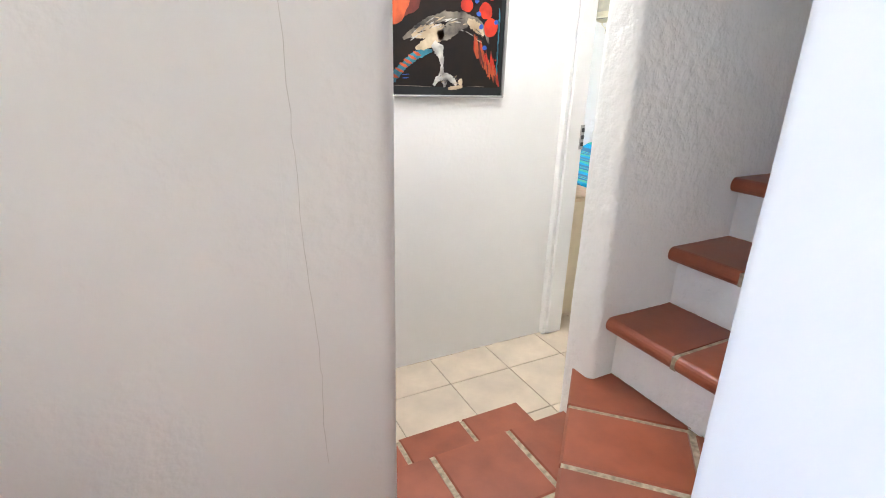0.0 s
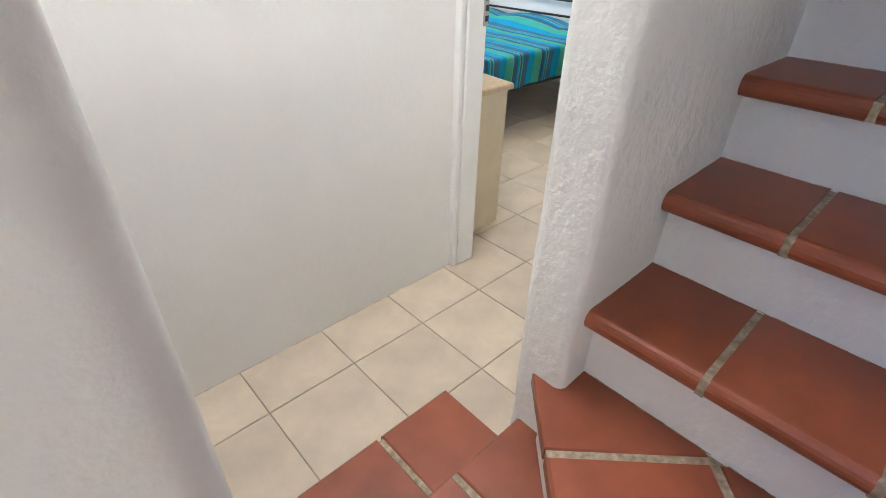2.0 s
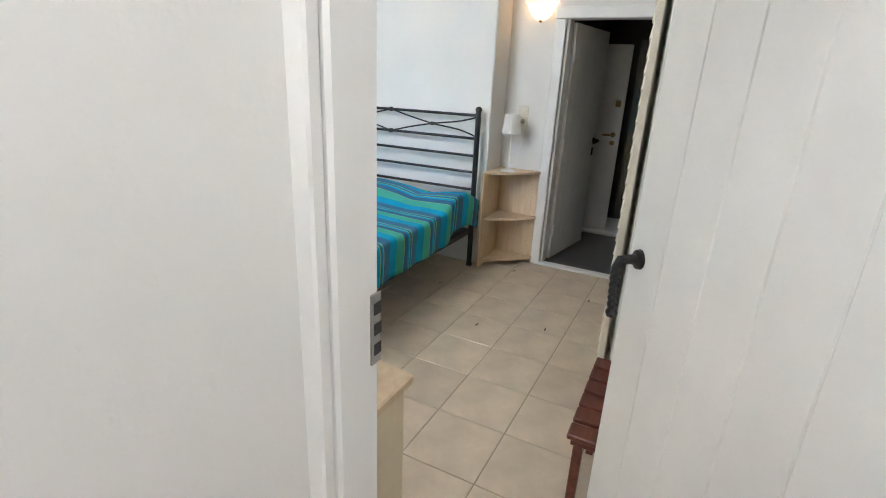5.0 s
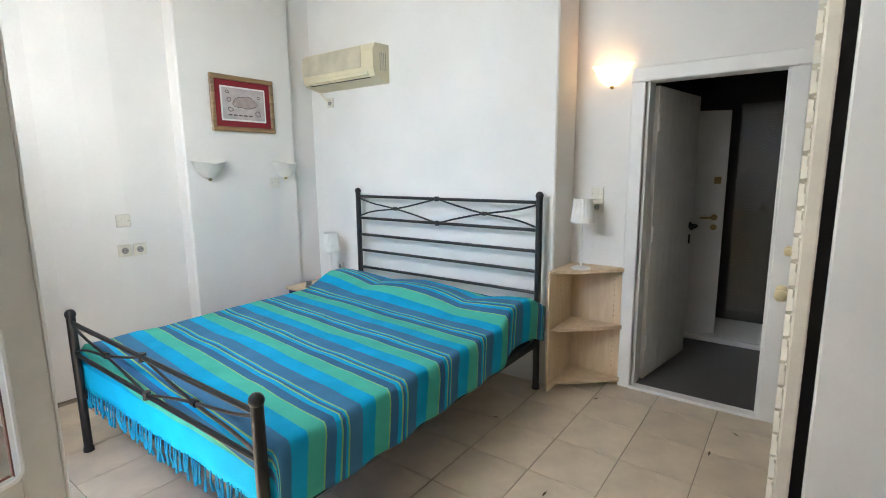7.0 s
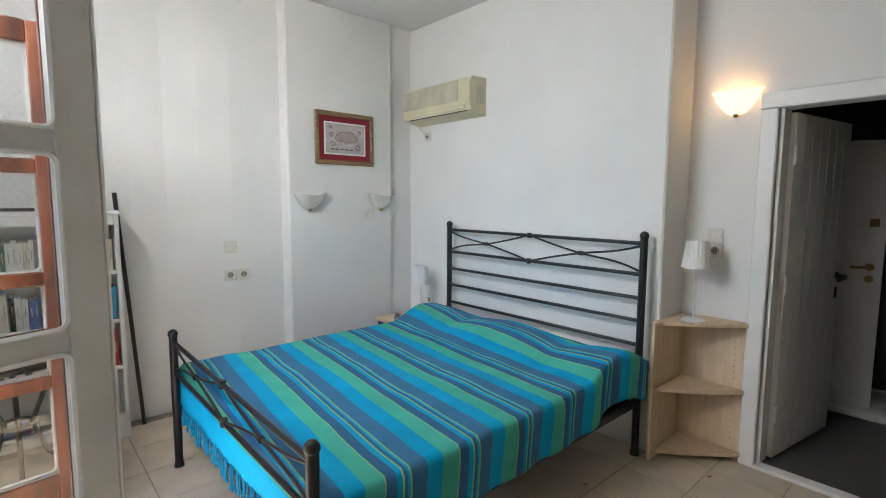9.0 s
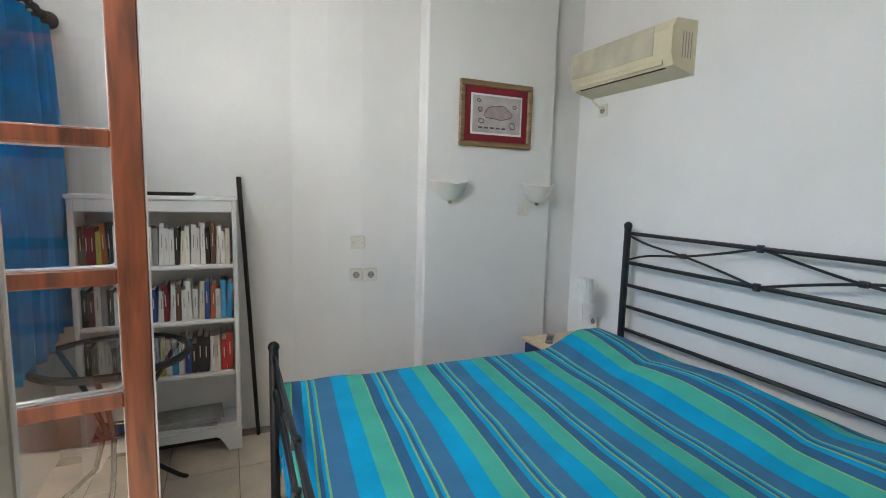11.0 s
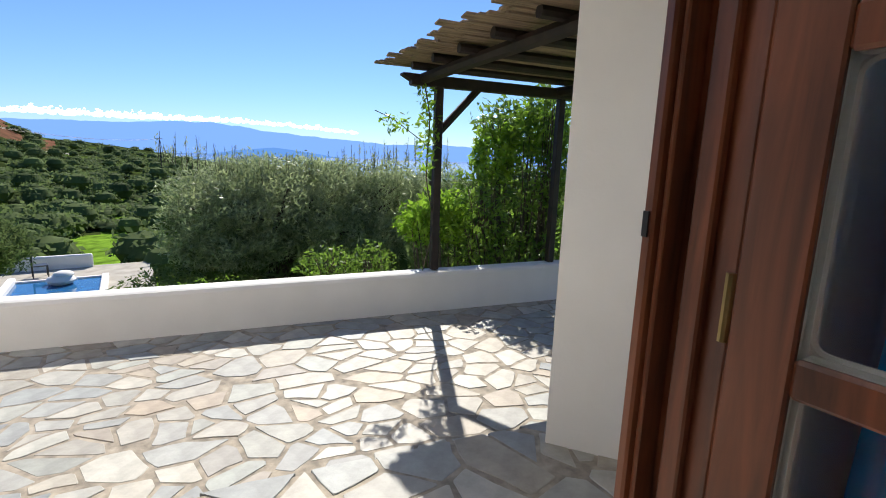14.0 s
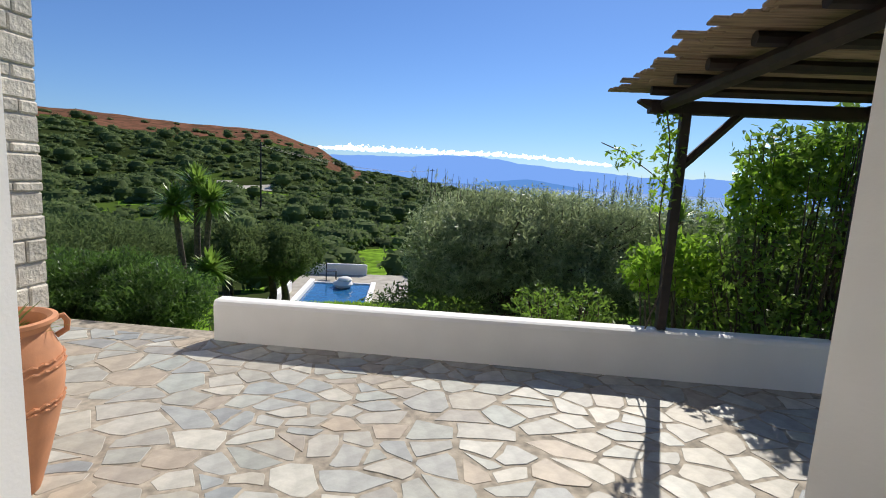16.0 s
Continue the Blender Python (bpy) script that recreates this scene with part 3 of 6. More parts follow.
# french doors
ff = thing("french_door_frame", "dark varnished wooden frame of the french doors", "door frame", kind="structure")
for y0, y1, s in ((4.40, 4.48, -1), (3.06, 3.14, 1)):
    b = B().box((1.60, y0, 0.0), (1.72, y1, 2.22), 0.006)
    ye = y0 if s < 0 else y1
    b.box((1.635, min(ye, ye + s * 0.02), 0.0), (1.675, max(ye, ye + s * 0.02), 2.2), 0.004)
    part("jamb", b, BROWN_WOOD, ff)
    part("outer_trim", B().box((1.575, min(ye, ye + s * 0.065), -0.02), (1.60, max(ye, ye + s * 0.065), 2.22), 0.005).box((1.60, min(ye, ye + s * 0.05), -0.02), (1.612, max(ye, ye + s * 0.05), 2.22), 0.003), BROWN_WOOD, ff)
    part("strike_plate", B().box((1.580, min(ye + s * 0.066, ye + s * 0.069), 1.295), (1.592, max(ye + s * 0.066, ye + s * 0.069), 1.34)), BLACK_IRON, ff, "black strike plate")
part("head", B().box((1.60, 3.06, 2.18), (1.72, 4.48, 2.26), 0.005), BROWN_WOOD, ff)
part("sill", B().box((1.50, 3.06, -0.03), (1.75, 4.48, 0.012), 0.004), mat("marble_sill", (0.62, 0.60, 0.56), 0.35, 0.08, 6), ff, "pale stone threshold")
PANES = [(0.27, 0.655), (0.715, 1.10), (1.16, 1.565), (1.625, 2.08)]


def frame_bars(b, w, y0, y1, top, bev):
    b.box((0.0, y0, 0.0), (0.092, y1, top), bev)
    b.box((w - 0.092, y0, 0.0), (w, y1, top), bev)


def french_leaf(name, label, m, w, brown_side):
    t = thing(name, label, "door", m, group="french door leaves")
    top = 2.17
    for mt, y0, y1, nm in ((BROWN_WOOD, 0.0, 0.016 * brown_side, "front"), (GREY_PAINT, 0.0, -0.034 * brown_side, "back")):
        lo, hi = min(y0, y1), max(y0, y1)
        for x0, x1 in ((0.0, 0.092), (w - 0.092, w)):
            part("stile", B().box((x0, lo, 0.015), (x1, hi, top), 0.004), mt, t)
        zs = [(0.015, PANES[0][0])] + [(PANES[k][1], PANES[k + 1][0]) for k in range(3)] + [(PANES[3][1], top)]
        for z0, z1 in zs:
            part("rail", B().box((0.092, lo, z0), (w - 0.092, hi, z1), 0.006), mt, t)
        if nm == "back":
            for z0, z1 in PANES:
                b = B()
                r, k = 0.025, 5
                x0, x1 = 0.092, w - 0.092
                loop = []
                for cx, cz, a0 in ((x1 - r, z1 - r, 0), (x0 + r, z1 - r, 90), (x0 + r, z0 + r, 180), (x1 - r, z0 + r, 270)):
                    loop += [(cx + r * math.cos(radians(a0 + 90 * q / k)), cz + r * math.sin(radians(a0 + 90 * q / k))) for q in range(k + 1)]
                yy = -0.035 * brown_side
                b.tube([(x, yy, z) for x, z in loop + loop[:2]], 0.006, 6, False)
                part("bead", b, WHITE_PAINT, t, "rounded white glazing bead")
    for z0, z1 in PANES:
        g = part("pane", B().box((0.085, 0.003, z0 - 0.005), (w - 0.085, 0.007, z1 + 0.005)), GLASS, t)
        g.visible_shadow = False
    e0, e1 = sorted((0.010 * brown_side, -0.037 * brown_side))
    part("edge_strip", B().box((w, e0, 0.015), (w + 0.007, e1, top), 0.002), WHITE_PAINT, t, "white painted door edge")
    for z in (0.35, 1.15, 1.9):
        part("hinge", B().tube([(-0.008, 0.012 * brown_side, z), (-0.008, 0.012 * brown_side, z + 0.11)], 0.008, 8), BRASS, t, "brass hinge")
    return t


french_leaf("french_door_leaf", "open french door leaf of varnished brown wood with four panes", pose(1.735, 4.385, 0.0, 0, 0, 8.0), 0.612, -1)
french_leaf("french_door_leaf", "open french door leaf, its inner face painted greyish white", pose(1.735, 3.115, 0.0, 0, 0, 20.0), 0.622, 1)

# ---- bed ----
bed = thing("double_bed", "black iron double bed with curved bars", "bed")
HX, FX, Y0, Y1 = 4.785, 2.775, 3.10, 4.70


def bed_end(x, top, rails, y_top, curve_z):
    for y in (Y0, Y1):
        part("post", B().tube([(x, y, 0.0), (x, y, top - 0.02)], 0.021, 12).ball((x, y, top - 0.012), 0.026, 12).lathe([(0.026, 0.0), (0.024, 0.02), (0.021, 0.03)], 12, Matrix.Translation((x, y, 0))), BLACK_IRON, bed)
    for z in rails:
        part("rail", B().tube([(x, Y0, z), (x, Y1, z)], 0.011, 8), BLACK_IRON, bed)
    zt, zb = curve_z
    ym, zm = (Y0 + Y1) / 2, (zt + zb) / 2
    q = (Y1 - Y0) / 4
    for s in (-1, 1):
        ye = Y0 if s < 0 else Y1
        yq = ym + s * q
        up = [(x, ye, zt - 0.01), (x, ye - s * 0.16, zm + 0.035), (x, yq, zm), (x, ym + s * 0.20, (zm + zb) / 2 + 0.004), (x, ym + s * 0.06, zb + 0.014), (x, ym, zb)]
        dn = [(x, ye, zb + 0.012), (x, ye - s * 0.16, zm - 0.03), (x, yq, zm), (x, ym + s * 0.20, (zm + zt) / 2 - 0.004), (x, ym + s * 0.06, zt - 0.014), (x, ym, zt)]
        for path in (up, dn):
            pts = [Vector(p) for p in path]
            fine = []
            for i in range(len(pts) - 1):
                p0, p1, p2, p3 = pts[max(i - 1, 0)], pts[i], pts[i + 1], pts[min(i + 2, len(pts) - 1)]
                for k in range(6):
                    u = k / 6
                    fine.append(0.5 * ((2 * p1) + (p2 - p0) * u + (2 * p0 - 5 * p1 + 4 * p2 - p3) * u * u + (3 * p1 - p0 - 3 * p2 + p3) * u ** 3))
            fine.append(pts[-1])
            part("curved_bar", B().tube(fine, 0.0065, 7), BLACK_IRON, bed)
        part("knuckle", B().tube([(x, yq - 0.015, zm), (x, yq + 0.015, zm)], 0.014, 8), BLACK_IRON, bed)
    for z in (zt, zb):
        part("knuckle", B().tube([(x, ym, z - 0.017), (x, ym, z + 0.017)], 0.016, 8), BLACK_IRON, bed)


bed_end(HX, 1.285, (1.23, 1.055, 0.92, 0.79, 0.65), 0, (1.23, 1.055))
bed_end(FX, 0.755, (0.70, 0.535), 0, (0.70, 0.535))
for y in (Y0 + 0.01, Y1 - 0.01):
    part("side_rail", B().box((FX, y - 0.012, 0.285), (HX, y + 0.012, 0.33), 0.004), BLACK_IRON, bed)
part("slat_base", B().box((FX + 0.03, Y0 + 0.03, 0.30), (HX - 0.03, Y1 - 0.03, 0.33)), BLACK_IRON, bed)
mattress = thing("mattress", "white mattress on the iron bed under the blanket", "mattress")
part("body", B().box((FX + 0.05, Y0 + 0.04, 0.33), (HX - 0.04, Y1 - 0.04, 0.53), 0.03), WHITE_PAINT, mattress)


def stripes():
    m = bpy.data.materials.new("striped_cotton")
    m.use_nodes = True
    nt = m.node_tree
    N, L = nt.nodes.new, nt.links.new
    p = nt.nodes["Principled BSDF"]
    p.inputs["Roughness"].default_value = 0.85
    p.inputs["Specular IOR Level"].default_value = 0.2
    uv = N("ShaderNodeUVMap")
    sep = N("ShaderNodeSeparateXYZ")
    L(uv.outputs["UV"], sep.inputs["Vector"])
    # thread waviness
    no = N("ShaderNodeTexNoise")
    no.inputs["Scale"].default_value = 2.5
    L(uv.outputs["UV"], no.inputs["Vector"])
    ma = N("ShaderNodeMath")
    ma.operation = "MULTIPLY_ADD"
    ma.inputs[1].default_value, ma.inputs[2].default_value = 0.012, -0.006 - 0.224
    L(no.outputs["Fac"], ma.inputs[0])
    ad = N("ShaderNodeMath")
    ad.operation = "ADD"
    skew = N("ShaderNodeMath")
    skew.operation = "MULTIPLY_ADD"
    skew.inputs[1].default_value = -0.097
    L(sep.outputs["Y"], skew.inputs[0])
    L(sep.outputs["X"], skew.inputs[2])
    L(skew.outputs[0], ad.inputs[0])
    L(ma.outputs[0], ad.inputs[1])
    sc = N("ShaderNodeMath")
    sc.operation = "MULTIPLY"
    sc.inputs[1].default_value = 1 / 0.33
    L(ad.outputs[0], sc.inputs[0])
    fr = N("ShaderNodeMath")
    fr.operation = "FRACT"
    L(sc.outputs[0], fr.inputs[0])
    ra = N("ShaderNodeValToRGB")
    ra.color_ramp.interpolation = "CONSTANT"
    slate, cyan, green, navy, lime = (0.05, 0.175, 0.32), (0.0, 0.34, 0.60), (0.065, 0.43, 0.33), (0.035, 0.135, 0.27), (0.24, 0.48, 0.20)
    seq = [(slate, 0.073), (cyan, 0.075), (green, 0.072), (lime, 0.006), (navy, 0.041), (cyan, 0.022), (lime, 0.008), (navy, 0.014), (cyan, 0.011), (lime, 0.008)]
    tot = sum(q for _, q in seq)
    pos, els = 0.0, ra.color_ramp.elements
    for i, (c, q) in enumerate(seq):
        e = els[i] if i < 2 else els.new(pos)
        e.position, e.color = pos, (*c, 1)
        pos += q / tot
    L(fr.outputs[0], ra.inputs["Fac"])
    gt = N("ShaderNodeMath")
    gt.operation = "GREATER_THAN"
    gt.inputs[1].default_value = 0.13
    L(sep.outputs["X"], gt.inputs[0])
    mx = N("ShaderNodeMix")
    mx.data_type = "RGBA"
    mx.inputs["A"].default_value = (0.0, 0.45, 0.76, 1)
    L(gt.outputs[0], mx.inputs["Factor"])
    L(ra.outputs["Color"], mx.inputs["B"])
    n2 = N("ShaderNodeTexNoise")
    n2.inputs["Scale"].default_value, n2.inputs["Detail"].default_value = 7, 6
    L(uv.outputs["UV"], n2.inputs["Vector"])
    mr = N("ShaderNodeMapRange")
    mr.inputs["To Min"].default_value, mr.inputs["To Max"].default_value = 0.8, 1.25
    L(n2.outputs["Fac"], mr.inputs["Value"])
    hs = N("ShaderNodeHueSaturation")
    L(mr.outputs["Result"], hs.inputs["Value"])
    L(mx.outputs["Result"], hs.inputs["Color"])
    L(hs.outputs["Color"], p.inputs["Base Color"])
    wv = N("ShaderNodeTexWave")
    wv.inputs["Scale"].default_value, wv.inputs["Distortion"].default_value = 120, 2
    L(uv.outputs["UV"], wv.inputs["Vector"])
    bp = N("ShaderNodeBump")
    bp.inputs["Strength"].default_value, bp.inputs["Distance"].default_value = 0.3, 0.002
    L(wv.outputs["Fac"], bp.inputs["Height"])
    L(bp.outputs["Normal"], p.inputs["Normal"])
    return m


STRIPES = stripes()
TURQ = mat("turquoise_thread", (0.0, 0.30, 0.55), 0.9, 0.2, 30)


def blanket():
    """Cloth over the mattress: u runs from the foot hem to the head, v across."""
    t = thing("striped_blanket", "blue and green striped cotton blanket with fringe over the bed", "blanket")
    Lu, drop = HX - FX - 0.05, 0.25
    us = np.concatenate([np.linspace(0, drop, 8), np.linspace(drop, drop + Lu, 70)[1:]])
    wid = Y1 - Y0 + 0.03
    vs_ = np.concatenate([np.linspace(-0.26, 0, 9), np.linspace(0, wid, 50)[1:], np.linspace(wid, wid + 0.24, 9)[1:]])
    verts, uvs = [], []
    for u in us:
        for v in vs_:
            top = 0.565
            x = FX + 0.045 + (u - drop)
            z = top
            y = Y0 - 0.015 + v
            fold = noise.noise(Vector((u * 2.1, v * 2.4, 0)))
            z += 0.010 * fold + 0.006 * noise.noise(Vector((u * 7, v * 5, 3)))
            head = max(0.0, min(1.0, (x - 4.20) / 0.30))
            hump = head * head * (3 - 2 * head)
            two = 0.55 + 0.45 * abs(math.cos((v / wid - 0.5) * math.pi * 2 + 0.2))
            z += 0.10 * hump * two * max(0.0, 1 - max(0, x - 4.62) / 0.22)
            if u < drop:
                x = FX + 0.045 - 0.020 * math.sin(min(1, (drop - u) / 0.06) * 1.57) + 0.012 * noise.noise(Vector((v * 5, u * 3, 7)))
                z = top - max(0, (drop - u) - 0.02) + 0.004 * fold
            if v < 0 or v > wid:
                k = -v if v < 0 else v - wid
                y = (Y0 - 0.015 - 0.022 * math.sin(min(1, k / 0.06) * 1.57)) if v < 0 else (Y1 + 0.015 + 0.022 * math.sin(min(1, k / 0.06) * 1.57))
                wav = 0.010 * math.sin(u * 21 + 2 * noise.noise(Vector((u * 3, 0, 1)))) * min(1, k / 0.1)
                y += wav if v < 0 else -wav
                z = z - max(0, k - 0.015)
                if x > 4.55 and v < 0:
                    y -= 0.03 * min(1, (x - 4.55) / 0.15)
            verts.append((x, y, z))
            uvs.append((u, v))
    nv = len(vs_)
    faces = [(i * nv + j, (i + 1) * nv + j, (i + 1) * nv + j + 1, i * nv + j + 1) for i in range(len(us) - 1) for j in range(nv - 1)]
    me = bpy.data.meshes.new("cloth")
    me.from_pydata(verts, [], faces)
    me.polygons.foreach_set("use_smooth", [True] * len(faces))
    lay = me.uv_layers.new(name="UVMap")
    for lp in me.loops:
        lay.data[lp.index].uv = uvs[lp.vertex_index]
    me.materials.append(STRIPES)
    c = new("cloth", me)
    c.parent = t
    md = c.modifiers.new("thickness", "SOLIDIFY")
    md.thickness = 0.006
    rng = random.Random(4)
    b = B()
    n = 84
    for k in range(n):
        y = Y0 - 0.02 + (Y1 - Y0 + 0.04) * k / (n - 1)
        ln = rng.uniform(0.075, 0.115)
        x = FX + 0.026 + rng.uniform(-0.006, 0.006)
        dy = rng.uniform(-0.012, 0.012)
        b.tube([(x, y, 0.345), (x - 0.003, y + dy * 0.5, 0.335 - ln * 0.5), (x + rng.uniform(-0.01, 0.01), y + dy, 0.335 - ln)], [0.0035, 0.004, 0.006], 5)
    part("fringe", b, TURQ, t, "knotted turquoise fringe")
    return t


blanket()
# ---- wardrobe, chests, shelves ----
LATTICE = mat("cream_lattice", (0.74, 0.69, 0.58), 0.55, 0.06, 12, 0.2, 60)
# Near-black: painted shade inside hollows, also the dark socket contacts and screws.
DARK_SHADE_AND_METAL = mat("dark_shade_and_metal", (0.03, 0.028, 0.025), 0.9)
wr = thing("wardrobe", "white wardrobe with cream woven lattice doors and wooden knobs", "wardrobe", Matrix.Translation((0, 0.028, 0)))
part("side_panel", B().box((3.290, 1.16, 0.03), (3.33, 1.70, 2.32), 0.004), WHITE_PAINT, wr)
# Solid block whose dark colour replaces the shade behind the lattice.
part("body", B().box((3.33, 1.16, 0.03), (5.12, 1.70, 2.32)), DARK_SHADE_AND_METAL, wr, "solid body coloured as the shaded inside of the wardrobe")
part("top", B().box((3.28, 1.15, 2.32), (5.12, 1.80, 2.36), 0.004), WHITE_PAINT, wr)
for k in range(4):
    x0, x1 = 3.30 + k * 0.455, 3.30 + (k + 1) * 0.455 - 0.006
    d = part("door", B().box((x0, 1.725, 0.05), (x0 + 0.07, 1.755, 2.31), 0.004).box((x1 - 0.07, 1.725, 0.05), (x1, 1.755, 2.31), 0.004).box((x0 + 0.07, 1.725, 2.2), (x1 - 0.07, 1.755, 2.31), 0.004).box((x0 + 0.07, 1.725, 0.05), (x1 - 0.07, 1.755, 0.17), 0.004), LATTICE, wr)
    b = B()
    for i in range(-14, 34):
        z0 = 0.17 + i * 0.062
        for s in (1, -1):
            xa, xb = x0 + 0.065, x1 - 0.065
            za, zb = (z0, z0 + 0.31) if s > 0 else (z0 + 0.31, z0)
            za, zb = max(0.16, min(2.21, za)), max(0.16, min(2.21, zb))
            if abs(za - zb) > 0.05:
                b.tube([(xa, 1.755 + 0.005 * s, za), (xb, 1.755 + 0.005 * s, zb)], 0.011, 5)
    part("lattice", b, LATTICE, d, "woven cream lattice")
    xk = x1 - 0.035 if k % 2 == 0 else x0 + 0.035
    part("knob", B().ball((xk, 1.785, 1.06), 0.019, 10).tube([(xk, 1.755, 1.06), (xk, 1.78, 1.06)], 0.008, 8), mat("pale_wood_knob", (0.70, 0.60, 0.36), 0.4), d, "pale wooden knob")

lr = thing("slatted_stool", "dark red-brown slatted wooden stool behind the door", "stool", pose(2.79, 1.55, 0, 0, 0, 1))
RED_WOOD = wood("red_brown_wood", (0.16, 0.035, 0.018), (0.07, 0.015, 0.008), 0.4)
for k in range(6):
    part("slat", B().box((-0.27 + k * 0.09, -0.17, 0.44), (-0.20 + k * 0.09, 0.20, 0.46), 0.004), RED_WOOD, lr)
for sx in (-0.24, 0.23):
    part("bearer", B().box((sx, -0.16, 0.40), (sx + 0.03, 0.19, 0.44), 0.003), RED_WOOD, lr)
    for sy in (-0.15, 0.15):
        part("leg", B().box((sx, sy, 0.0), (sx + 0.03, sy + 0.03, 0.40), 0.003), RED_WOOD, lr)

ch = thing("chest_of_drawers", "cream chest of drawers with a birch top", "chest", pose(1.83, 2.113, 0))
part("body", B().box((0.0, 0.0, 0.0), (0.32, 0.80, 0.72), 0.003), CREAM, ch)
# the top swells gently towards a rounded far corner
top_edge = [(0.0, -0.012), (0.345, -0.012), (0.375, 0.25), (0.405, 0.5)]
top_edge += [(0.30 + 0.11 * math.cos(math.radians(a)), 0.70 + 0.112 * math.sin(math.radians(a))) for a in range(0, 91, 15)]
part("top", B().prism(top_edge + [(0.0, 0.812)], 0.72, 0.745, bev=0.005), BIRCH, ch)
for k in range(3):
    d = part("drawer", B().box((0.321, 0.015, 0.06 + k * 0.22), (0.335, 0.785, 0.265 + k * 0.22), 0.003), CREAM, ch)
    part("handle", B().tube([(0.335, 0.34, 0.165 + k * 0.22), (0.355, 0.35, 0.165 + k * 0.22), (0.355, 0.45, 0.165 + k * 0.22), (0.335, 0.46, 0.165 + k * 0.22)], 0.006, 6), BLACK_IRON, d)
vase = thing("red_vase", "small red-orange ceramic vase on the chest", "vase", pose(1.93, 2.22, 0.745))
part("body", B().lathe([(0.001, 0), (0.035, 0), (0.05, 0.04), (0.045, 0.09), (0.02, 0.13), (0.022, 0.15), (0.016, 0.15), (0.014, 0.12)], 16), mat("red_glaze", (0.35, 0.05, 0.02), 0.3), vase)

cs = thing("corner_shelf", "pale birch corner shelf with three rounded boards", "shelf")
cx, cy = 5.165, 3.03
part("side", B().box((4.775, cy - 0.018, 0.0), (cx, cy, 0.80), 0.002), BIRCH, cs)
part("side", B().box((cx - 0.018, 2.645, 0.0), (cx, cy - 0.019, 0.80), 0.002), BIRCH, cs)
for z in (0.06, 0.42, 0.80):
    pts = [(cx - 0.02, cy - 0.02), (4.775, cy - 0.02)] + [(4.775 + 0.05 + (0.325) * k / 8 + 0.0, cy - 0.02 - 0.02 - 0.34 * (k / 8) - 0.025 * math.sin(math.pi * k / 8)) for k in range(9)] + [(cx - 0.02, 2.645)]
    part("board", B().prism(pts, z - 0.02, z, bev=0.002), BIRCH, cs)
hole = mat("pin_hole_dark", (0.12, 0.08, 0.05), 0.9)
b = B()
for k in range(18):
    z = 0.12 + k * 0.035
    if abs(z - 0.42) > 0.03:
        b.box((cx - 0.0185, 2.72, z), (cx - 0.0178, 2.725, z + 0.005)).box((4.94, cy - 0.0188, z), (4.945, cy - 0.0178, z + 0.005))
tagged(part("pin_holes", b, hole, cs, "rows of small pin holes"), kind="stuff")

SHADE = mat("white_pleated_shade", (0.80, 0.78, 0.74), 0.8, 0.03, 10)


def table_lamp(m, group):
    t = thing("table_lamp", "slim white table lamp with a pleated shade", "lamp", m, group)
    part("base", B().lathe([(0.001, 0), (0.062, 0), (0.062, 0.006), (0.05, 0.012), (0.008, 0.016), (0.008, 0.02)], 24), WHITE_PAINT, t)
    part("stem", B().tube([(0, 0, 0.012), (0, 0, 0.34)], 0.006, 10), WHITE_PAINT, t)
    b = B()
    n = 44
    vs = [((r + (0.0025 if j % 2 else 0)) * math.cos(2 * math.pi * j / n), (r + (0.0025 if j % 2 else 0)) * math.sin(2 * math.pi * j / n), z) for r, z in ((0.073, 0.30), (0.054, 0.45), (0.051, 0.45), (0.070, 0.30)) for j in range(n)]
    b.add(vs, [(i * n + j, i * n + (j + 1) % n, (i + 1) * n + (j + 1) % n, (i + 1) * n + j) for i in range(3) for j in range(n)], False)
    part("shade", b, SHADE, t)
    part("cord", B().tube([(0.03, 0.03, 0.006), (0.09, 0.06, 0.004), (0.10, -0.02, 0.05), (0.105, -0.06, 0.25), (0.105, -0.07, 0.40)], 0.002, 5), WHITE_PAINT, t)
    return t


table_lamp(pose(4.985, 2.895, 0.80), "table lamps")
ns = thing("night_table", "birch night table with a dark blue drawer", "night table")
part("top", B().box((4.42, 4.78, 0.45), (4.86, 5.24, 0.475), 0.01), BIRCH, ns)
part("body", B().box((4.45, 4.82, 0.0), (4.85, 5.23, 0.45), 0.004), mat("dark_blue_paint", (0.02, 0.035, 0.16), 0.4), ns)
table_lamp(pose(4.66, 4.915, 0.475, 0, 0, 40), "table lamps")
rc = thing("remote_control", "grey remote control on the night table", "remote control", pose(4.56, 5.10, 0.475, 0, 0, 50))
part("case", B().box((-0.09, -0.025, 0), (0.09, 0.025, 0.02), 0.006), mat("grey_plastic", (0.25, 0.24, 0.22), 0.5), rc)
part("buttons", B().box((-0.07, -0.018, 0.019), (0.03, 0.018, 0.023), 0.002), mat("dark_plastic", (0.05, 0.05, 0.05), 0.5), rc)

# bookcase
bc = thing("bookcase", "white painted bookcase with curved feet, full of books", "bookcase")
bx0, bx1, by0, by1 = 1.91, 2.645, 5.275, 5.49
for x in (bx0, bx1 - 0.025):
    part("side", B().box((x, by0, 0.0), (x + 0.025, by1, 1.385), 0.004), WHITE_PAINT, bc)
part("back", B().box((bx0 + 0.025, by1 - 0.012, 0.1), (bx1 - 0.025, by1 - 0.002, 1.37)), WHITE_PAINT, bc)
part("top", B().box((bx0 - 0.008, by0 - 0.012, 1.37), (bx1 + 0.008, by1, 1.392), 0.004), WHITE_PAINT, bc)
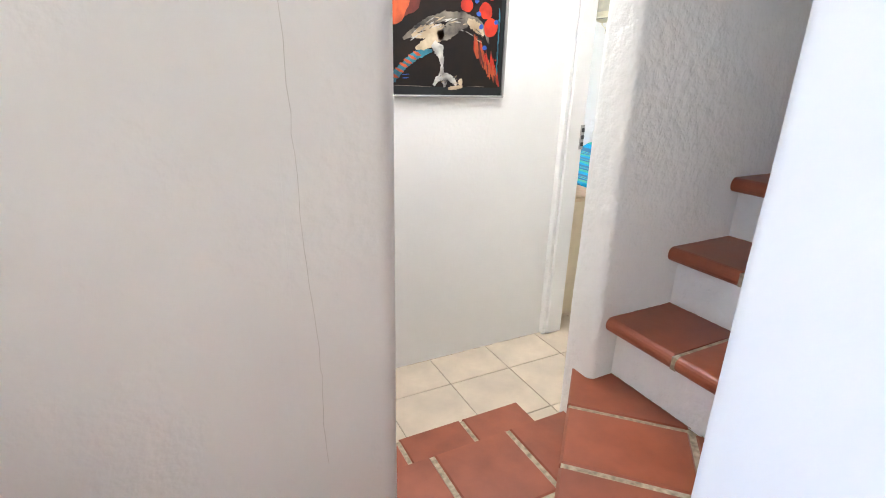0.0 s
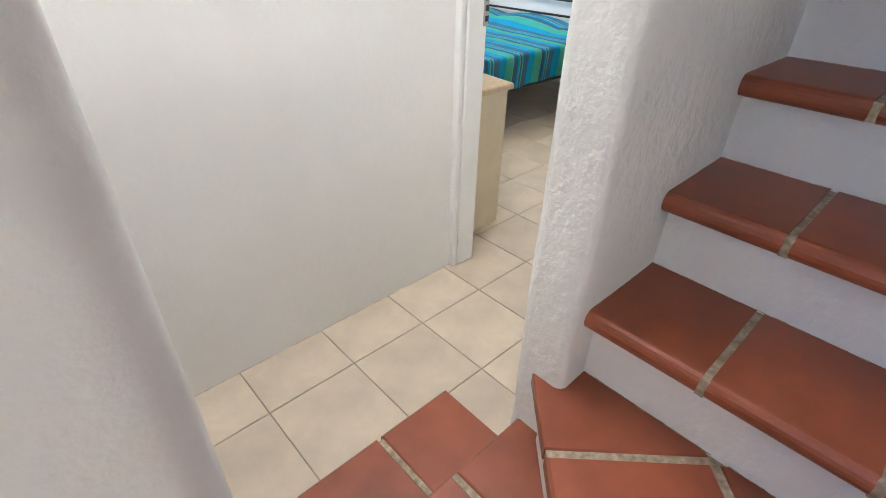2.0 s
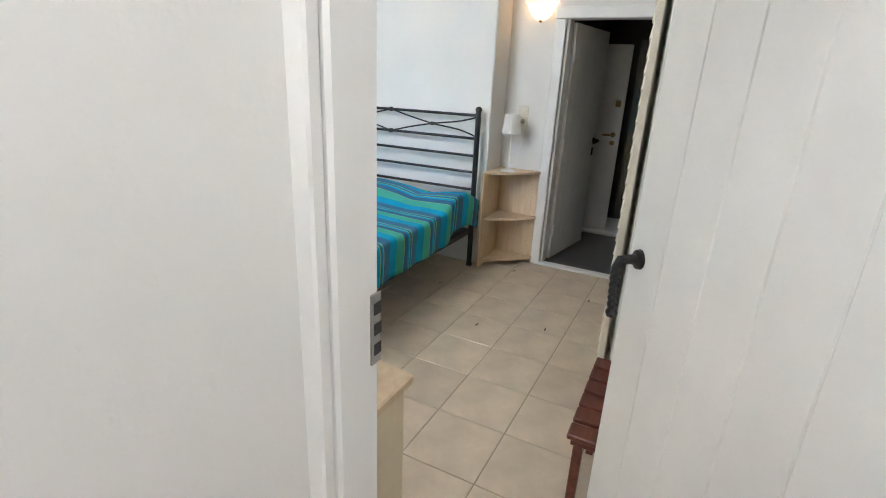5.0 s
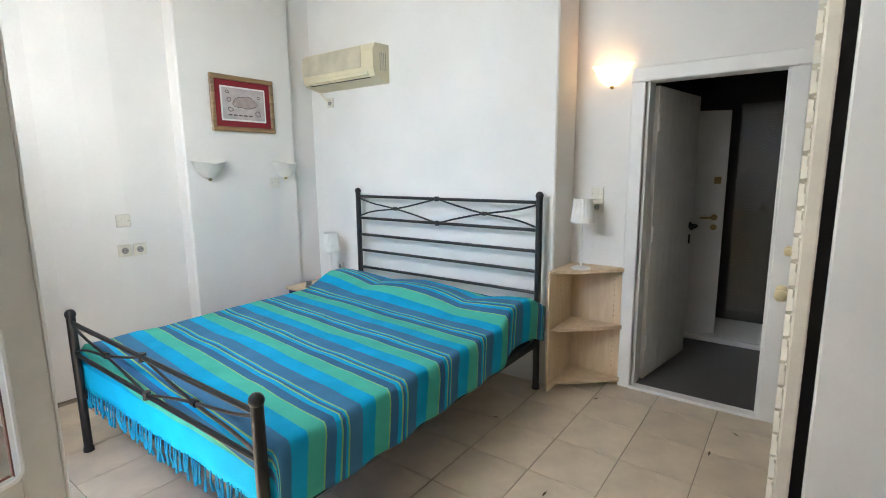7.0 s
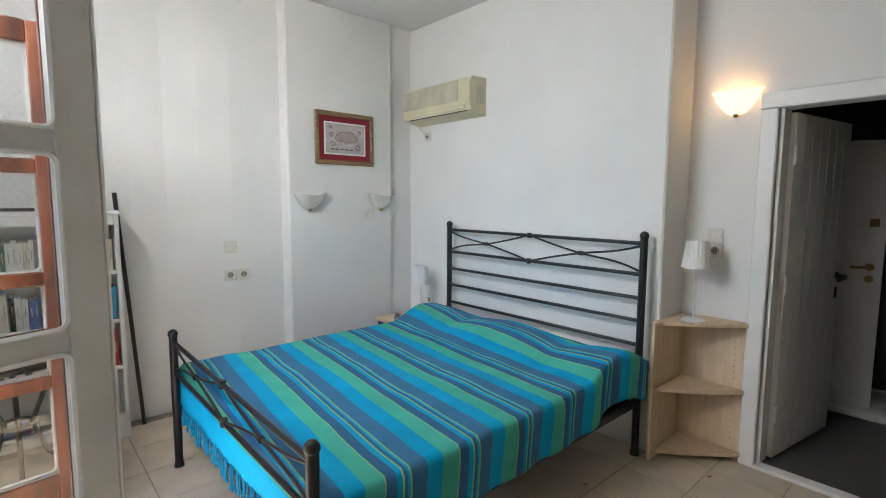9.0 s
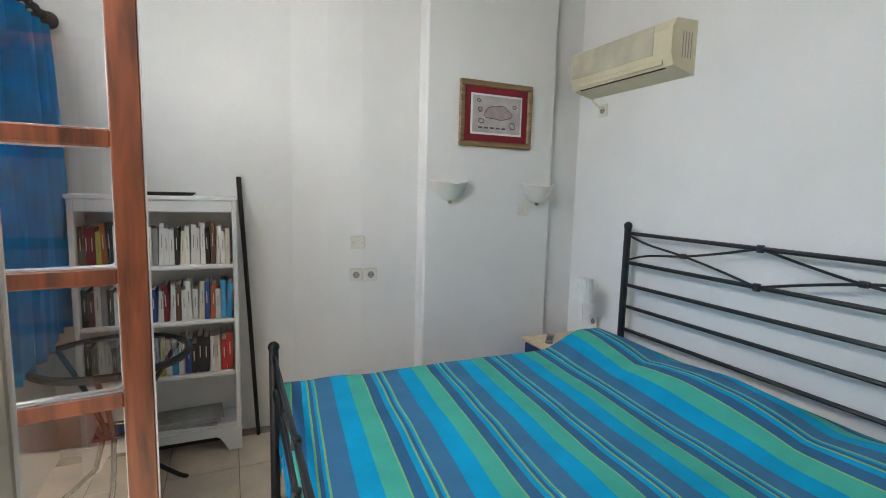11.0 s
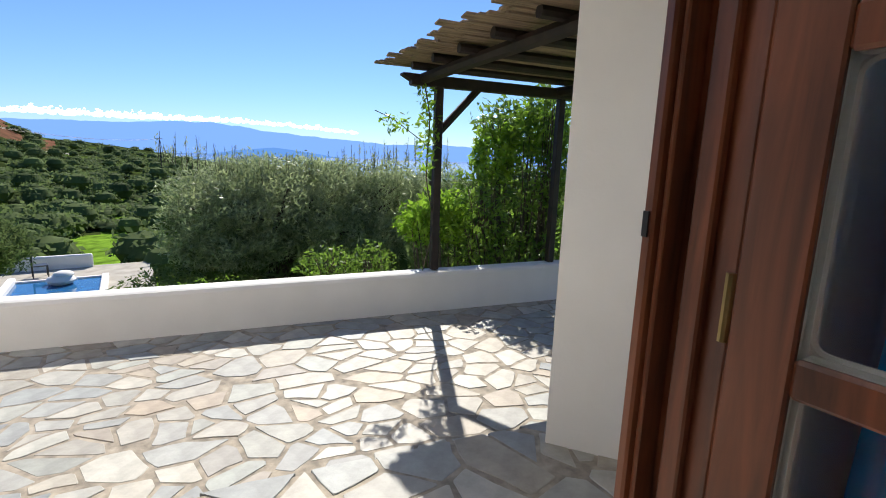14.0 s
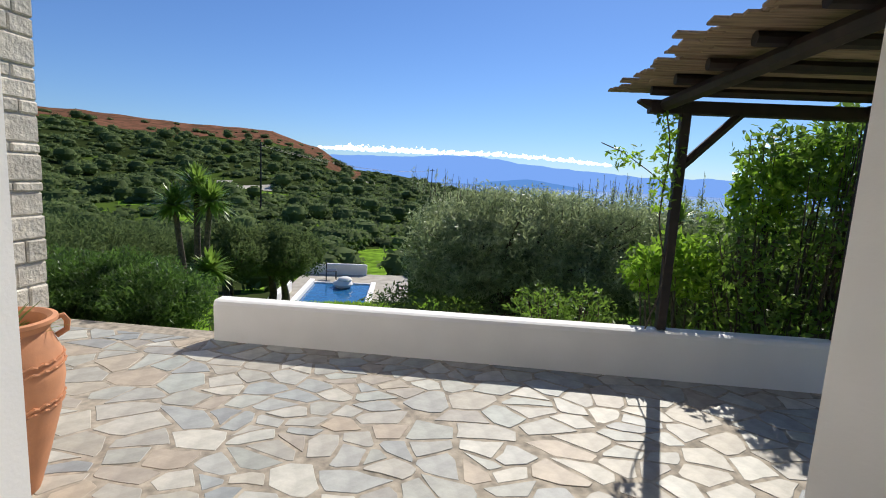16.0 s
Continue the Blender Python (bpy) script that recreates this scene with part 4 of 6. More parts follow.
part("apron", B().box((bx0 + 0.025, by0 - 0.002, 1.31), (bx1 - 0.025, by0 + 0.018, 1.37), 0.003), WHITE_PAINT, bc)
SH = [0.135, 0.43, 0.72, 1.015]
for z in SH:
    part("shelf", B().box((bx0 + 0.025, by0 + 0.004, z), (bx1 - 0.025, by1 - 0.012, z + 0.022), 0.003), WHITE_PAINT, bc)
pts = [(bx0, 0.0), (bx0 + 0.07, 0.0)] + [(bx0 + 0.07 + 0.06 * k / 5, 0.0 + 0.085 * math.sin(math.pi / 2 * k / 5)) for k in range(1, 6)] + [(bx1 - 0.13 + 0.06 * k / 5, 0.085 * math.cos(math.pi / 2 * k / 5)) for k in range(0, 5)] + [(bx1 - 0.07, 0.0), (bx1, 0.0), (bx1, 0.135), (bx0, 0.135)]
b = B()
n = len(pts)
b.add([(x, by0 - 0.003, z) for x, z in pts] + [(x, by0 + 0.017, z) for x, z in pts], [tuple(range(n)), tuple(range(n, 2 * n))[::-1]] + [(j, (j + 1) % n, n + (j + 1) % n, n + j) for j in range(n)])
part("plinth", b, WHITE_PAINT, bc, "curved white plinth")
PAGES = mat("book_pages", (0.70, 0.64, 0.52), 0.9, 0.1, 80)
pal = {}


def book_mat(c):
    if c not in pal:
        pal[c] = mat("book_cover", c, 0.5, 0.08, 20)
    return pal[c]


WHT, CRM, BLK, RED, MAR, BRN, GRN, BLU, SKY, ORG, YEL, GRY = (0.72, 0.70, 0.64), (0.66, 0.60, 0.46), (0.02, 0.02, 0.022), (0.45, 0.02, 0.02), (0.22, 0.015, 0.03), (0.12, 0.06, 0.03), (0.10, 0.16, 0.08), (0.03, 0.08, 0.28), (0.03, 0.30, 0.55), (0.45, 0.10, 0.02), (0.55, 0.45, 0.08), (0.3, 0.29, 0.27)


def book(x, z, w, h, dep, c, lean, bar=True):
    t = thing("book", "upright book on a white shelf", "book", pose(x, by0 + 0.025, z, 0, lean, 0), "books on the bookcase")
    part("cover", B().box((0, 0.0, 0.0), (w, 0.003, h), 0.0008).box((0, 0.002, 0), (0.002, dep, h)).box((w - 0.002, 0.002, 0), (w, dep, h)), book_mat(c), t)
    part("page_block", B().box((0.002, 0.003, 0.002), (w - 0.002, dep - 0.002, h - 0.003)), PAGES, t)
    if bar and w > 0.014:
        ink = book_mat(GRY if sum(c) > 0.8 else CRM)
        part("spine_lettering", B().box((w * 0.42, -0.0006, h * 0.42), (w * 0.58, 0.0004, h * 0.74)), ink, t)


rng = random.Random(11)
ROWS3 = [(SH[3] + 0.022, 0.20, [BRN, MAR, MAR, YEL, ORG, BLK, WHT, GRN, WHT, WHT, WHT, CRM, WHT, GRY, WHT, WHT, WHT, BLK, CRM, WHT, WHT, WHT, WHT, BLK, BRN, WHT, WHT, CRM]),
         (SH[2] + 0.022, 0.19, [BLK, BRN, WHT, GRY, BLK, WHT, CRM, BLK, WHT, WHT, BLU, BLU, WHT, MAR, WHT, BRN, WHT, WHT, WHT, CRM, BLU, ORG, WHT, SKY, SKY]),
         (SH[1] + 0.022, 0.19, [BLK, GRY, WHT, WHT, BRN, WHT, CRM, WHT, BLK, WHT, WHT, YEL, WHT, SKY, WHT, BLU, BLK, BLK, BLK, WHT, CRM, RED, RED])]
for z, hh, cols in ROWS3:
    x = bx0 + 0.03
    step = (bx1 - bx0 - 0.065) / len(cols)
    for c in cols:
        w = step * rng.uniform(0.86, 0.98)
        book(x, z, w, hh * rng.uniform(0.85, 1.1), rng.uniform(0.12, 0.15), c, rng.choice((0, 0, 0, 2.5, -2)) if x > bx0 + 0.1 else 0)
        x += step
for k in range(3):
    pp = thing("paper_stack", "loose stack of grey papers and folders on the lowest shelf", "papers", pose(2.36 + 0.01 * k, 5.37, SH[0] + 0.022 + k * 0.014, 0, 0, -6 + 5 * k), "papers")
    part("paper_sheet", B().box((-0.17, -0.09, 0), (0.17, 0.09, 0.013), 0.002), mat("grey_paper", (0.42, 0.42, 0.41), 0.9, 0.1, 30), pp)
fo = thing("blue_folder", "dark blue folder with a red edge on the lowest shelf", "folder", pose(2.06, 5.37, SH[0] + 0.022, 0, 0, 4))
part("cover", B().box((-0.11, -0.09, 0), (0.11, 0.09, 0.02), 0.003), book_mat(BLU), fo)
part("edge", B().box((0.108, -0.088, 0.002), (0.114, 0.088, 0.018)), book_mat(RED), fo)
fl = thing("dark_tray", "flat dark tray lying on the bookcase", "tray", pose(2.28, 5.38, 1.392))
part("dish", B().lathe([(0.001, 0.004), (0.15, 0.004), (0.17, 0.016), (0.172, 0.016), (0.155, 0.0), (0.001, 0.0)], 28, Matrix.Diagonal((1, 0.55, 1, 1))), DARK_WOOD, fl)
sk = thing("walking_stick", "thin dark wooden stick leaning against the wall", "stick")
part("shaft", B().tube([(2.735, 5.40, 0.0), (2.70, 5.45, 0.75), (2.66, 5.488, 1.50)], [0.011, 0.012, 0.013], 8), DARK_WOOD, sk)

# round glass table
gt = thing("round_table", "round glass table with a dark metal rim and curved legs", "table", pose(2.13, 4.94, 0.0))
part("glass_top", B().lathe([(0.001, 0.708), (0.285, 0.708), (0.285, 0.700), (0.001, 0.700)], 40), glass("greenish_glass", (0.86, 0.93, 0.9)), gt)
part("rim", B().tube([(0.292 * math.cos(a), 0.292 * math.sin(a), 0.700) for a in [2 * math.pi * k / 40 for k in range(42)]], 0.017, 8, False), BLACK_IRON, gt)
for k in range(3):
    a = 2 * math.pi * k / 3 + 0.5
    part("leg", B().tube([(r * math.cos(a), r * math.sin(a), z) for r, z in ((0.27, 0.69), (0.13, 0.5), (0.06, 0.35), (0.12, 0.16), (0.25, 0.03), (0.29, 0.0))], 0.011, 8), BLACK_IRON, gt)
part("brace_ring", B().tube([(0.07 * math.cos(a), 0.07 * math.sin(a), 0.36) for a in [2 * math.pi * k / 20 for k in range(22)]], 0.008, 6, False), BLACK_IRON, gt)

# curtain
CURTAIN = mat("blue_curtain", (0.0, 0.29, 0.62), 0.8, 0.12, 8, 0.3, 150, spec=0.1)
cu = thing("curtain", "bright blue cotton curtain gathered on a wooden rod", "curtain")
nx_, nz_ = 46, 24
vs, fs = [], []
for i in range(nz_ + 1):
    z = 2.15 - (2.15 - 0.70) * i / nz_
    for j in range(nx_ + 1):
        u = j / nx_
        k = 1 + 0.12 * math.sin(i / nz_ * 3.0)
        y = 4.56 + 0.76 * u * k
        x = 1.85 + 0.032 * math.sin(u * 52 + 0.4 * math.sin(i * 0.2)) * (0.7 + 0.5 * i / nz_) + 0.01 * math.sin(u * 90)
        vs.append((x, y, z - 0.05 * u * (i / nz_) * math.sin(u * 5)))
fs = [(i * (nx_ + 1) + j, i * (nx_ + 1) + j + 1, (i + 1) * (nx_ + 1) + j + 1, (i + 1) * (nx_ + 1) + j) for i in range(nz_) for j in range(nx_)]
cl = part("cloth", B().add(vs, fs, True), CURTAIN, cu)
cl.modifiers.new("thickness", "SOLIDIFY").thickness = 0.003
rod = thing("curtain_rod", "dark turned wooden curtain rod with rings", "curtain rod")
part("rod", B().tube([(1.86, 2.9, 2.19), (1.86, 5.38, 2.19)], 0.014, 10), DARK_WOOD, rod)
part("finial", B().ball((1.86, 5.40, 2.19), 0.04, 12).ball((1.86, 5.35, 2.19), 0.024, 10), DARK_WOOD, rod)
for y in (2.95, 5.30):
    part("bracket", B().box((1.762, y - 0.012, 2.17), (1.875, y + 0.012, 2.19), 0.003), DARK_WOOD, rod)
for k in range(9):
    y = 4.60 + k * 0.085
    part("ring", B().tube([(1.86 + 0.024 * math.cos(a), y, 2.178 + 0.024 * math.sin(a)) for a in [2 * math.pi * q / 12 for q in range(14)]], 0.004, 5, False), DARK_WOOD, rod)

# ---- fixtures on the walls ----
AC_PL = mat("yellowed_plastic", (0.70, 0.63, 0.44), 0.45, 0.05, 6)
ac = thing("air_conditioner", "yellowed cream air conditioner unit on the wall", "air conditioner", pose(4.87, 4.40, 2.09))
prof = [(0.0, 0.0), (-0.155, 0.035), (-0.175, 0.10), (-0.175, 0.22), (-0.15, 0.27), (0.0, 0.275)]
b = B()
n = len(prof)
b.add([(x, 0.0, z) for x, z in prof] + [(x, 0.80, z) for x, z in prof], [tuple(range(n)), tuple(range(n, 2 * n))[::-1]] + [(j, (j + 1) % n, n + (j + 1) % n, n + j) for j in range(n)])
part("housing", b, AC_PL, ac)
part("intake_panel", B().box((-0.180, 0.12, 0.105), (-0.173, 0.79, 0.255), 0.003), mat("grey_cream_plastic", (0.58, 0.53, 0.40), 0.5), ac, "greyish front grille")
part("air_flap", B().box((-0.172, 0.06, 0.045), (-0.150, 0.74, 0.075), 0.004), AC_PL, ac)
# Dark strip paints the shade in the slot below the flap.
part("flap_gap_shade", B().box((-0.150, 0.06, 0.030), (-0.135, 0.74, 0.036)), DARK_SHADE_AND_METAL, ac)
for k in range(4):
    part("label_bar", B().box((-0.10 + k * 0.02, -0.0012, 0.08), (-0.095 + k * 0.02, 0.0, 0.21)), book_mat(GRY), ac)
cb = thing("cable", "white cable from the air conditioner to a wall socket", "cable")
part("cord", B().tube([(4.86, 5.15, 2.16), (4.85, 5.16, 2.07), (4.855, 5.10, 2.02), (4.862, 5.06, 2.01)], 0.006, 6), AC_PL, cb)

mp = thing("framed_map", "framed old island map with a dark red mount", "picture", pose(3.92, 5.28, 1.735))
GOLD = wood("gilded_brown_frame", (0.30, 0.19, 0.09), (0.14, 0.08, 0.035), 0.4)
W_, H_ = 0.525, 0.405
for lo, hi in (((0, -0.022, 0), (W_, 0, 0.035)), ((0, -0.022, H_ - 0.035), (W_, 0, H_)), ((0, -0.022, 0.035), (0.035, 0, H_ - 0.035)), ((W_ - 0.035, -0.022, 0.035), (W_, 0, H_ - 0.035))):
    part("frame_bar", B().box(lo, hi, 0.006), GOLD, mp)
part("mount", B().box((0.03, -0.010, 0.03), (W_ - 0.03, -0.002, H_ - 0.03)), mat("dark_red_card", (0.23, 0.012, 0.022), 0.8, 0.05, 20), mp, "dark red card mount")
part("white_line", B().box((0.078, -0.0125, 0.078), (W_ - 0.078, -0.008, H_ - 0.078)), WHITE_PAINT, mp)
PAPER = mat("aged_paper", (0.52, 0.47, 0.46), 0.9, 0.12, 14)
part("sheet", B().box((0.09, -0.0145, 0.09), (W_ - 0.09, -0.010, H_ - 0.09)), PAPER, mp)
INK = mat("faded_ink", (0.13, 0.09, 0.09), 0.9)
ISLE = mat("island_wash", (0.42, 0.34, 0.31), 0.9, 0.1, 30)


def flat_blob(cx_, cz_, rx, rz, seed, yy, nn=22, wob=0.25):
    q = random.Random(seed)
    ph = [q.uniform(0, 6.28) for _ in range(4)]
    p = []
    for k in range(nn):
        a = 2 * math.pi * k / nn
        s = 1 + wob * (0.5 * math.sin(2 * a + ph[0]) + 0.3 * math.sin(3 * a + ph[1]) + 0.3 * math.sin(5 * a + ph[2]))
        p.append((cx_ + rx * s * math.cos(a), yy, cz_ + rz * s * math.sin(a)))
    return p


def blob(cx_, cz_, rx, rz, seed, yy, th=0.0012, wob=0.25):
    p = flat_blob(cx_, cz_, rx, rz, seed, yy, 22, wob)
    n = len(p)
    return B().add(p + [(x, y + th, z) for x, y, z in p], [tuple(range(n)), tuple(range(n, 2 * n))[::-1]] + [(j, (j + 1) % n, n + (j + 1) % n, n + j) for j in range(n)])


part("island", blob(0.27, 0.215, 0.085, 0.045, 3, -0.0165), ISLE, mp)
lp = flat_blob(0.27, 0.215, 0.088, 0.048, 3, -0.0165)
part("coast_line", B().tube(lp + lp[:2], 0.0018, 4, False), INK, mp)
for cx_, cz_, r, sd in ((0.375, 0.14, 0.022, 5), (0.14, 0.23, 0.015, 6), (0.15, 0.16, 0.018, 7), (0.39, 0.26, 0.012, 8), (0.13, 0.285, 0.012, 9)):
    lp = flat_blob(cx_, cz_, r, r * 0.8, sd, -0.0165)
    part("small_drawing", B().tube(lp + lp[:2], 0.0025, 4, False), INK, mp)
for k in range(5):
    part("ink_bar", B().box((0.13 + k * 0.042, -0.0155, 0.115), (0.16 + k * 0.042, -0.0144, 0.125)), INK, mp)

IVORY = mat("ivory_plastic", (0.72, 0.69, 0.60), 0.4, 0.03, 10)


def socket(m, group):
    t = thing("wall_socket", "ivory plastic wall socket", "socket", m, group)
    part("plate", B().box((-0.04, -0.012, -0.04), (0.04, 0.0, 0.04), 0.004), IVORY, t)
    # Grey on the ivory hollow puts its shade into the colour.
    part("shaded_recess", B().lathe([(0.021, 0.0), (0.021, 0.003), (0.019, 0.003), (0.018, 0.0005), (0.001, 0.0005)], 18, Matrix.Translation((0, -0.012, 0)) @ pose(0, 0, 0, 90, 0, 0)), book_mat(GRY), t)
    part("contacts", B().box((-0.012, -0.0135, -0.003), (-0.006, -0.0125, 0.003)).box((0.006, -0.0135, -0.003), (0.012, -0.0135 + 0.001, 0.003)), DARK_SHADE_AND_METAL, t)
    return t


def light_switch(m):
    t = thing("light_switch", "ivory plastic light switch", "switch", m, "switches")
    part("plate", B().box((-0.042, -0.011, -0.042), (0.042, 0.0, 0.042), 0.004), IVORY, t)
    part("rocker", B().box((-0.012, -0.016, -0.016), (0.012, -0.010, 0.016), 0.002), IVORY, t)
    part("screws", B().box((-0.032, -0.0118, -0.002), (-0.028, -0.0108, 0.002)).box((0.028, -0.0118, -0.002), (0.032, -0.0108, 0.002)), DARK_SHADE_AND_METAL, t)
    return t


socket(pose(3.315, 5.413, 0.925, 0, 0, -6), "sockets on the curved wall")
socket(pose(3.405, 5.406, 0.925, 0, 0, -3), "sockets on the curved wall")
light_switch(pose(3.325, 5.412, 1.125, 0, 0, -6))
light_switch(pose(4.415, 5.28, 1.345))
socket(pose(4.87, 5.035, 0.598, 0, 0, -90), "bedside sockets")
socket(pose(4.87, 5.07, 2.00, 0, 0, -90), "high sockets")
socket(pose(5.17, 2.863, 1.185, 0, 0, -90), "bedside sockets")
light_switch(pose(5.17, 2.868, 1.272, 0, 0, -90))
light_switch(pose(3.325, 5.412, 0.275, 0, 0, -6))
BOWL = mat("alabaster_glass", (0.82, 0.80, 0.74), 0.35, 0.04, 8)


def sconce(m, lit, label):
    t = thing("wall_sconce", label, "wall lamp", m, "wall sconces")
    b = B()
    n, k = 18, 8
    prof = [(0.02, 0.0), (0.045, 0.012), (0.07, 0.035), (0.095, 0.07), (0.115, 0.10), (0.128, 0.108)]
    vs = [(r * math.cos(math.pi + math.pi * j / n), r * 0.85 * math.sin(math.pi + math.pi * j / n), z + (0.018 * abs(math.cos(math.pi * j / n)) if r > 0.1 else 0)) for r, z in prof for j in range(n + 1)]
    b.add(vs, [(i * (n + 1) + j, i * (n + 1) + j + 1, (i + 1) * (n + 1) + j + 1, (i + 1) * (n + 1) + j) for i in range(len(prof) - 1) for j in range(n)], True)
    s = part("bowl", b, glow("lit_alabaster", (1.0, 0.62, 0.28), 0.5) if lit else BOWL, t)
    s.modifiers.new("thickness", "SOLIDIFY").thickness = 0.004
    part("knob", B().ball((0, -0.015, -0.006), 0.014, 10), BRASS, t, "small brass knob")
    return t


sconce(pose(3.868, 5.28, 1.392), False, "unlit half-bowl alabaster wall sconce")
sconce(pose(4.515, 5.28, 1.388), False, "unlit half-bowl alabaster wall sconce")
sconce(pose(5.17, 2.80, 1.94, 0, 0, -90), True, "lit half-bowl wall sconce with warm light")
bulb = new("sconce_bulb", bpy.data.lights.new("sconce_bulb", "POINT"))
bulb.data.energy, bulb.data.color, bulb.data.shadow_soft_size = 0.025, (1.0, 0.62, 0.30), 0.03
bulb.location = (5.10, 2.80, 2.07)

# ---- painting in the corridor ----
pt = thing("painting", "dark abstract painting of a bird in a thin silver frame", "painting", pose(0.695, 1.98, 1.298) @ Matrix.Diagonal((0.924, 1.0, 0.96, 1)))
PW, PH = 0.655, 0.86
SILVER = mat("silver_frame", (0.34, 0.33, 0.31), 0.45, 0.05, 20, metal=0.4)
for lo, hi in (((0, -0.02, 0), (PW, 0, 0.010)), ((0, -0.02, PH - 0.010), (PW, 0, PH)), ((0, -0.02, 0.010), (0.010, 0, PH - 0.010)), ((PW - 0.010, -0.02, 0.010), (PW, 0, PH - 0.010))):
    part("frame_bar", B().box(lo, hi, 0.002), SILVER, pt)
part("mount", B().box((0.008, -0.008, 0.008), (PW - 0.008, -0.002, PH - 0.008)), mat("charcoal_card", (0.022, 0.024, 0.025), 0.7, spec=0.15), pt)
part("canvas", B().box((0.04, -0.0095, 0.045), (PW - 0.035, -0.005, PH - 0.04)), mat("black_paint", (0.010, 0.009, 0.009), 0.7, 0.5, 9, 0.0, 30, col2=(0.020, 0.013, 0.010), spec=0.15), pt)


def paint(c, c2):
    return mat("brushed_paint", c, 0.6, 0.3, 16, 0.2, 40, col2=c2, detail=8, spec=0.3)


P_WHITE, P_GREY, P_RED, P_ORG, P_BLUE, P_TEAL, P_BEIGE, P_MAROON = paint((0.62, 0.60, 0.54), (0.10, 0.09, 0.08)), paint((0.22, 0.19, 0.15), (0.02, 0.02, 0.02)), paint((0.55, 0.035, 0.012), (0.25, 0.015, 0.01)), paint((0.52, 0.095, 0.03), (0.20, 0.035, 0.014)), paint((0.03, 0.10, 0.42), (0.02, 0.06, 0.25)), paint((0.03, 0.20, 0.26), (0.015, 0.06, 0.09)), paint((0.52, 0.42, 0.28), (0.28, 0.20, 0.12)), paint((0.16, 0.03, 0.02), (0.05, 0.012, 0.01))


DARK_STROKE = paint((0.02, 0.018, 0.016), (0.01, 0.01, 0.01))


def stroke(points, widths, material, layer):
    """A flat brush stroke along points of (x, z), a little ragged at its edges."""
    q = random.Random(int(points[0][0] * 1000 + layer))
    fine, ws = [], []
    for (a, c), (w0, w1) in zip(zip(points, points[1:]), zip(widths, widths[1:])):
        for k in range(8):
            u = k / 8
            fine.append(Vector((a[0] + (c[0] - a[0]) * u, a[1] + (c[1] - a[1]) * u)))
            ws.append((w0 + (w1 - w0) * u) * q.uniform(0.75, 1.15))
    yy = -0.0105 - 0.0004 * layer
    vs = []
    for i, p in enumerate(fine):
        d = (fine[min(i + 1, len(fine) - 1)] - fine[max(i - 1, 0)]).normalized()
        nn = Vector((-d.y, d.x))
        for s in (1, -1):
            e = p + nn * ws[i] * s / 2
            vs.append((e.x, yy, e.y))
    m_ = len(fine)
    b = B().add(vs, [(2 * i, 2 * i + 2, 2 * i + 3, 2 * i + 1) for i in range(m_ - 1)])
    return part("brush_stroke", b, material, pt)


part("brush_patch", blob(0.12, 0.43, 0.085, 0.13, 21, -0.0105), P_MAROON, pt)
part("brush_patch", blob(0.10, 0.36, 0.05, 0.07, 22, -0.0107), P_ORG, pt)
part("brush_patch", blob(0.13, 0.62, 0.08, 0.10, 23, -0.0107), P_MAROON, pt)
# back and wings of the bird
stroke([(0.125, 0.232), (0.187, 0.269), (0.25, 0.308), (0.332, 0.332), (0.418, 0.335), (0.498, 0.318), (0.541, 0.278), (0.562, 0.225)], [0.012, 0.04, 0.035, 0.04, 0.04, 0.03, 0.02, 0.008], P_GREY, 1)
stroke([(0.165, 0.245), (0.214, 0.262), (0.27, 0.275), (0.33, 0.29)], [0.015, 0.05, 0.05, 0.02], P_BEIGE, 2)
stroke([(0.44, 0.322), (0.469, 0.308), (0.505, 0.29), (0.53, 0.26)], [0.02, 0.045, 0.04, 0.015], P_BEIGE, 2)
stroke([(0.183, 0.197), (0.228, 0.214), (0.269, 0.236), (0.33, 0.27)], [0.012, 0.045, 0.055, 0.02], P_BEIGE, 3)
stroke([(0.29, 0.25), (0.34, 0.265), (0.40, 0.285)], [0.04, 0.055, 0.02], P_GREY, 3)
part("brush_patch", blob(0.365, 0.292, 0.035, 0.026, 27, -0.0108), P_GREY, pt)
part("brush_patch", blob(0.41, 0.30, 0.03, 0.02, 28, -0.0106), P_GREY, pt)
# breast, leg and claw
stroke([(0.268, 0.222), (0.295, 0.199), (0.312, 0.162), (0.315, 0.134), (0.315, 0.094)], [0.03, 0.05, 0.026, 0.014, 0.024], P_WHITE, 4)
stroke([(0.274, 0.050), (0.290, 0.074), (0.315, 0.088), (0.345, 0.090), (0.375, 0.072), (0.392, 0.050)], [0.014, 0.022, 0.034, 0.028, 0.026, 0.010], P_WHITE, 5)
stroke([(0.327, 0.088), (0.331, 0.062), (0.329, 0.041)], [0.02, 0.024, 0.008], P_WHITE, 6)
part("brush_patch", blob(0.414, 0.066, 0.012, 0.014, 24, -0.0117), P_BEIGE, pt)
stroke([(0.35, 0.038), (0.39, 0.043), (0.43, 0.048)], [0.014, 0.020, 0.008], P_BEIGE, 4)
# tail of orange feathers on blue
stroke([(0.265, 0.192), (0.225, 0.186), (0.185, 0.170), (0.15, 0.146), (0.11, 0.112), (0.075, 0.075), (0.044, 0.046)], [0.012, 0.034, 0.036, 0.034, 0.036, 0.036, 0.03], P_TEAL, 2)
for x, z in ((0.192, 0.176), (0.169, 0.161), (0.147, 0.144), (0.127, 0.129), (0.108, 0.108), (0.084, 0.085)):
    stroke([(x - 0.020, z + 0.009), (x, z), (x + 0.020, z - 0.007)], [0.006, 0.014, 0.005], P_ORG, 5)
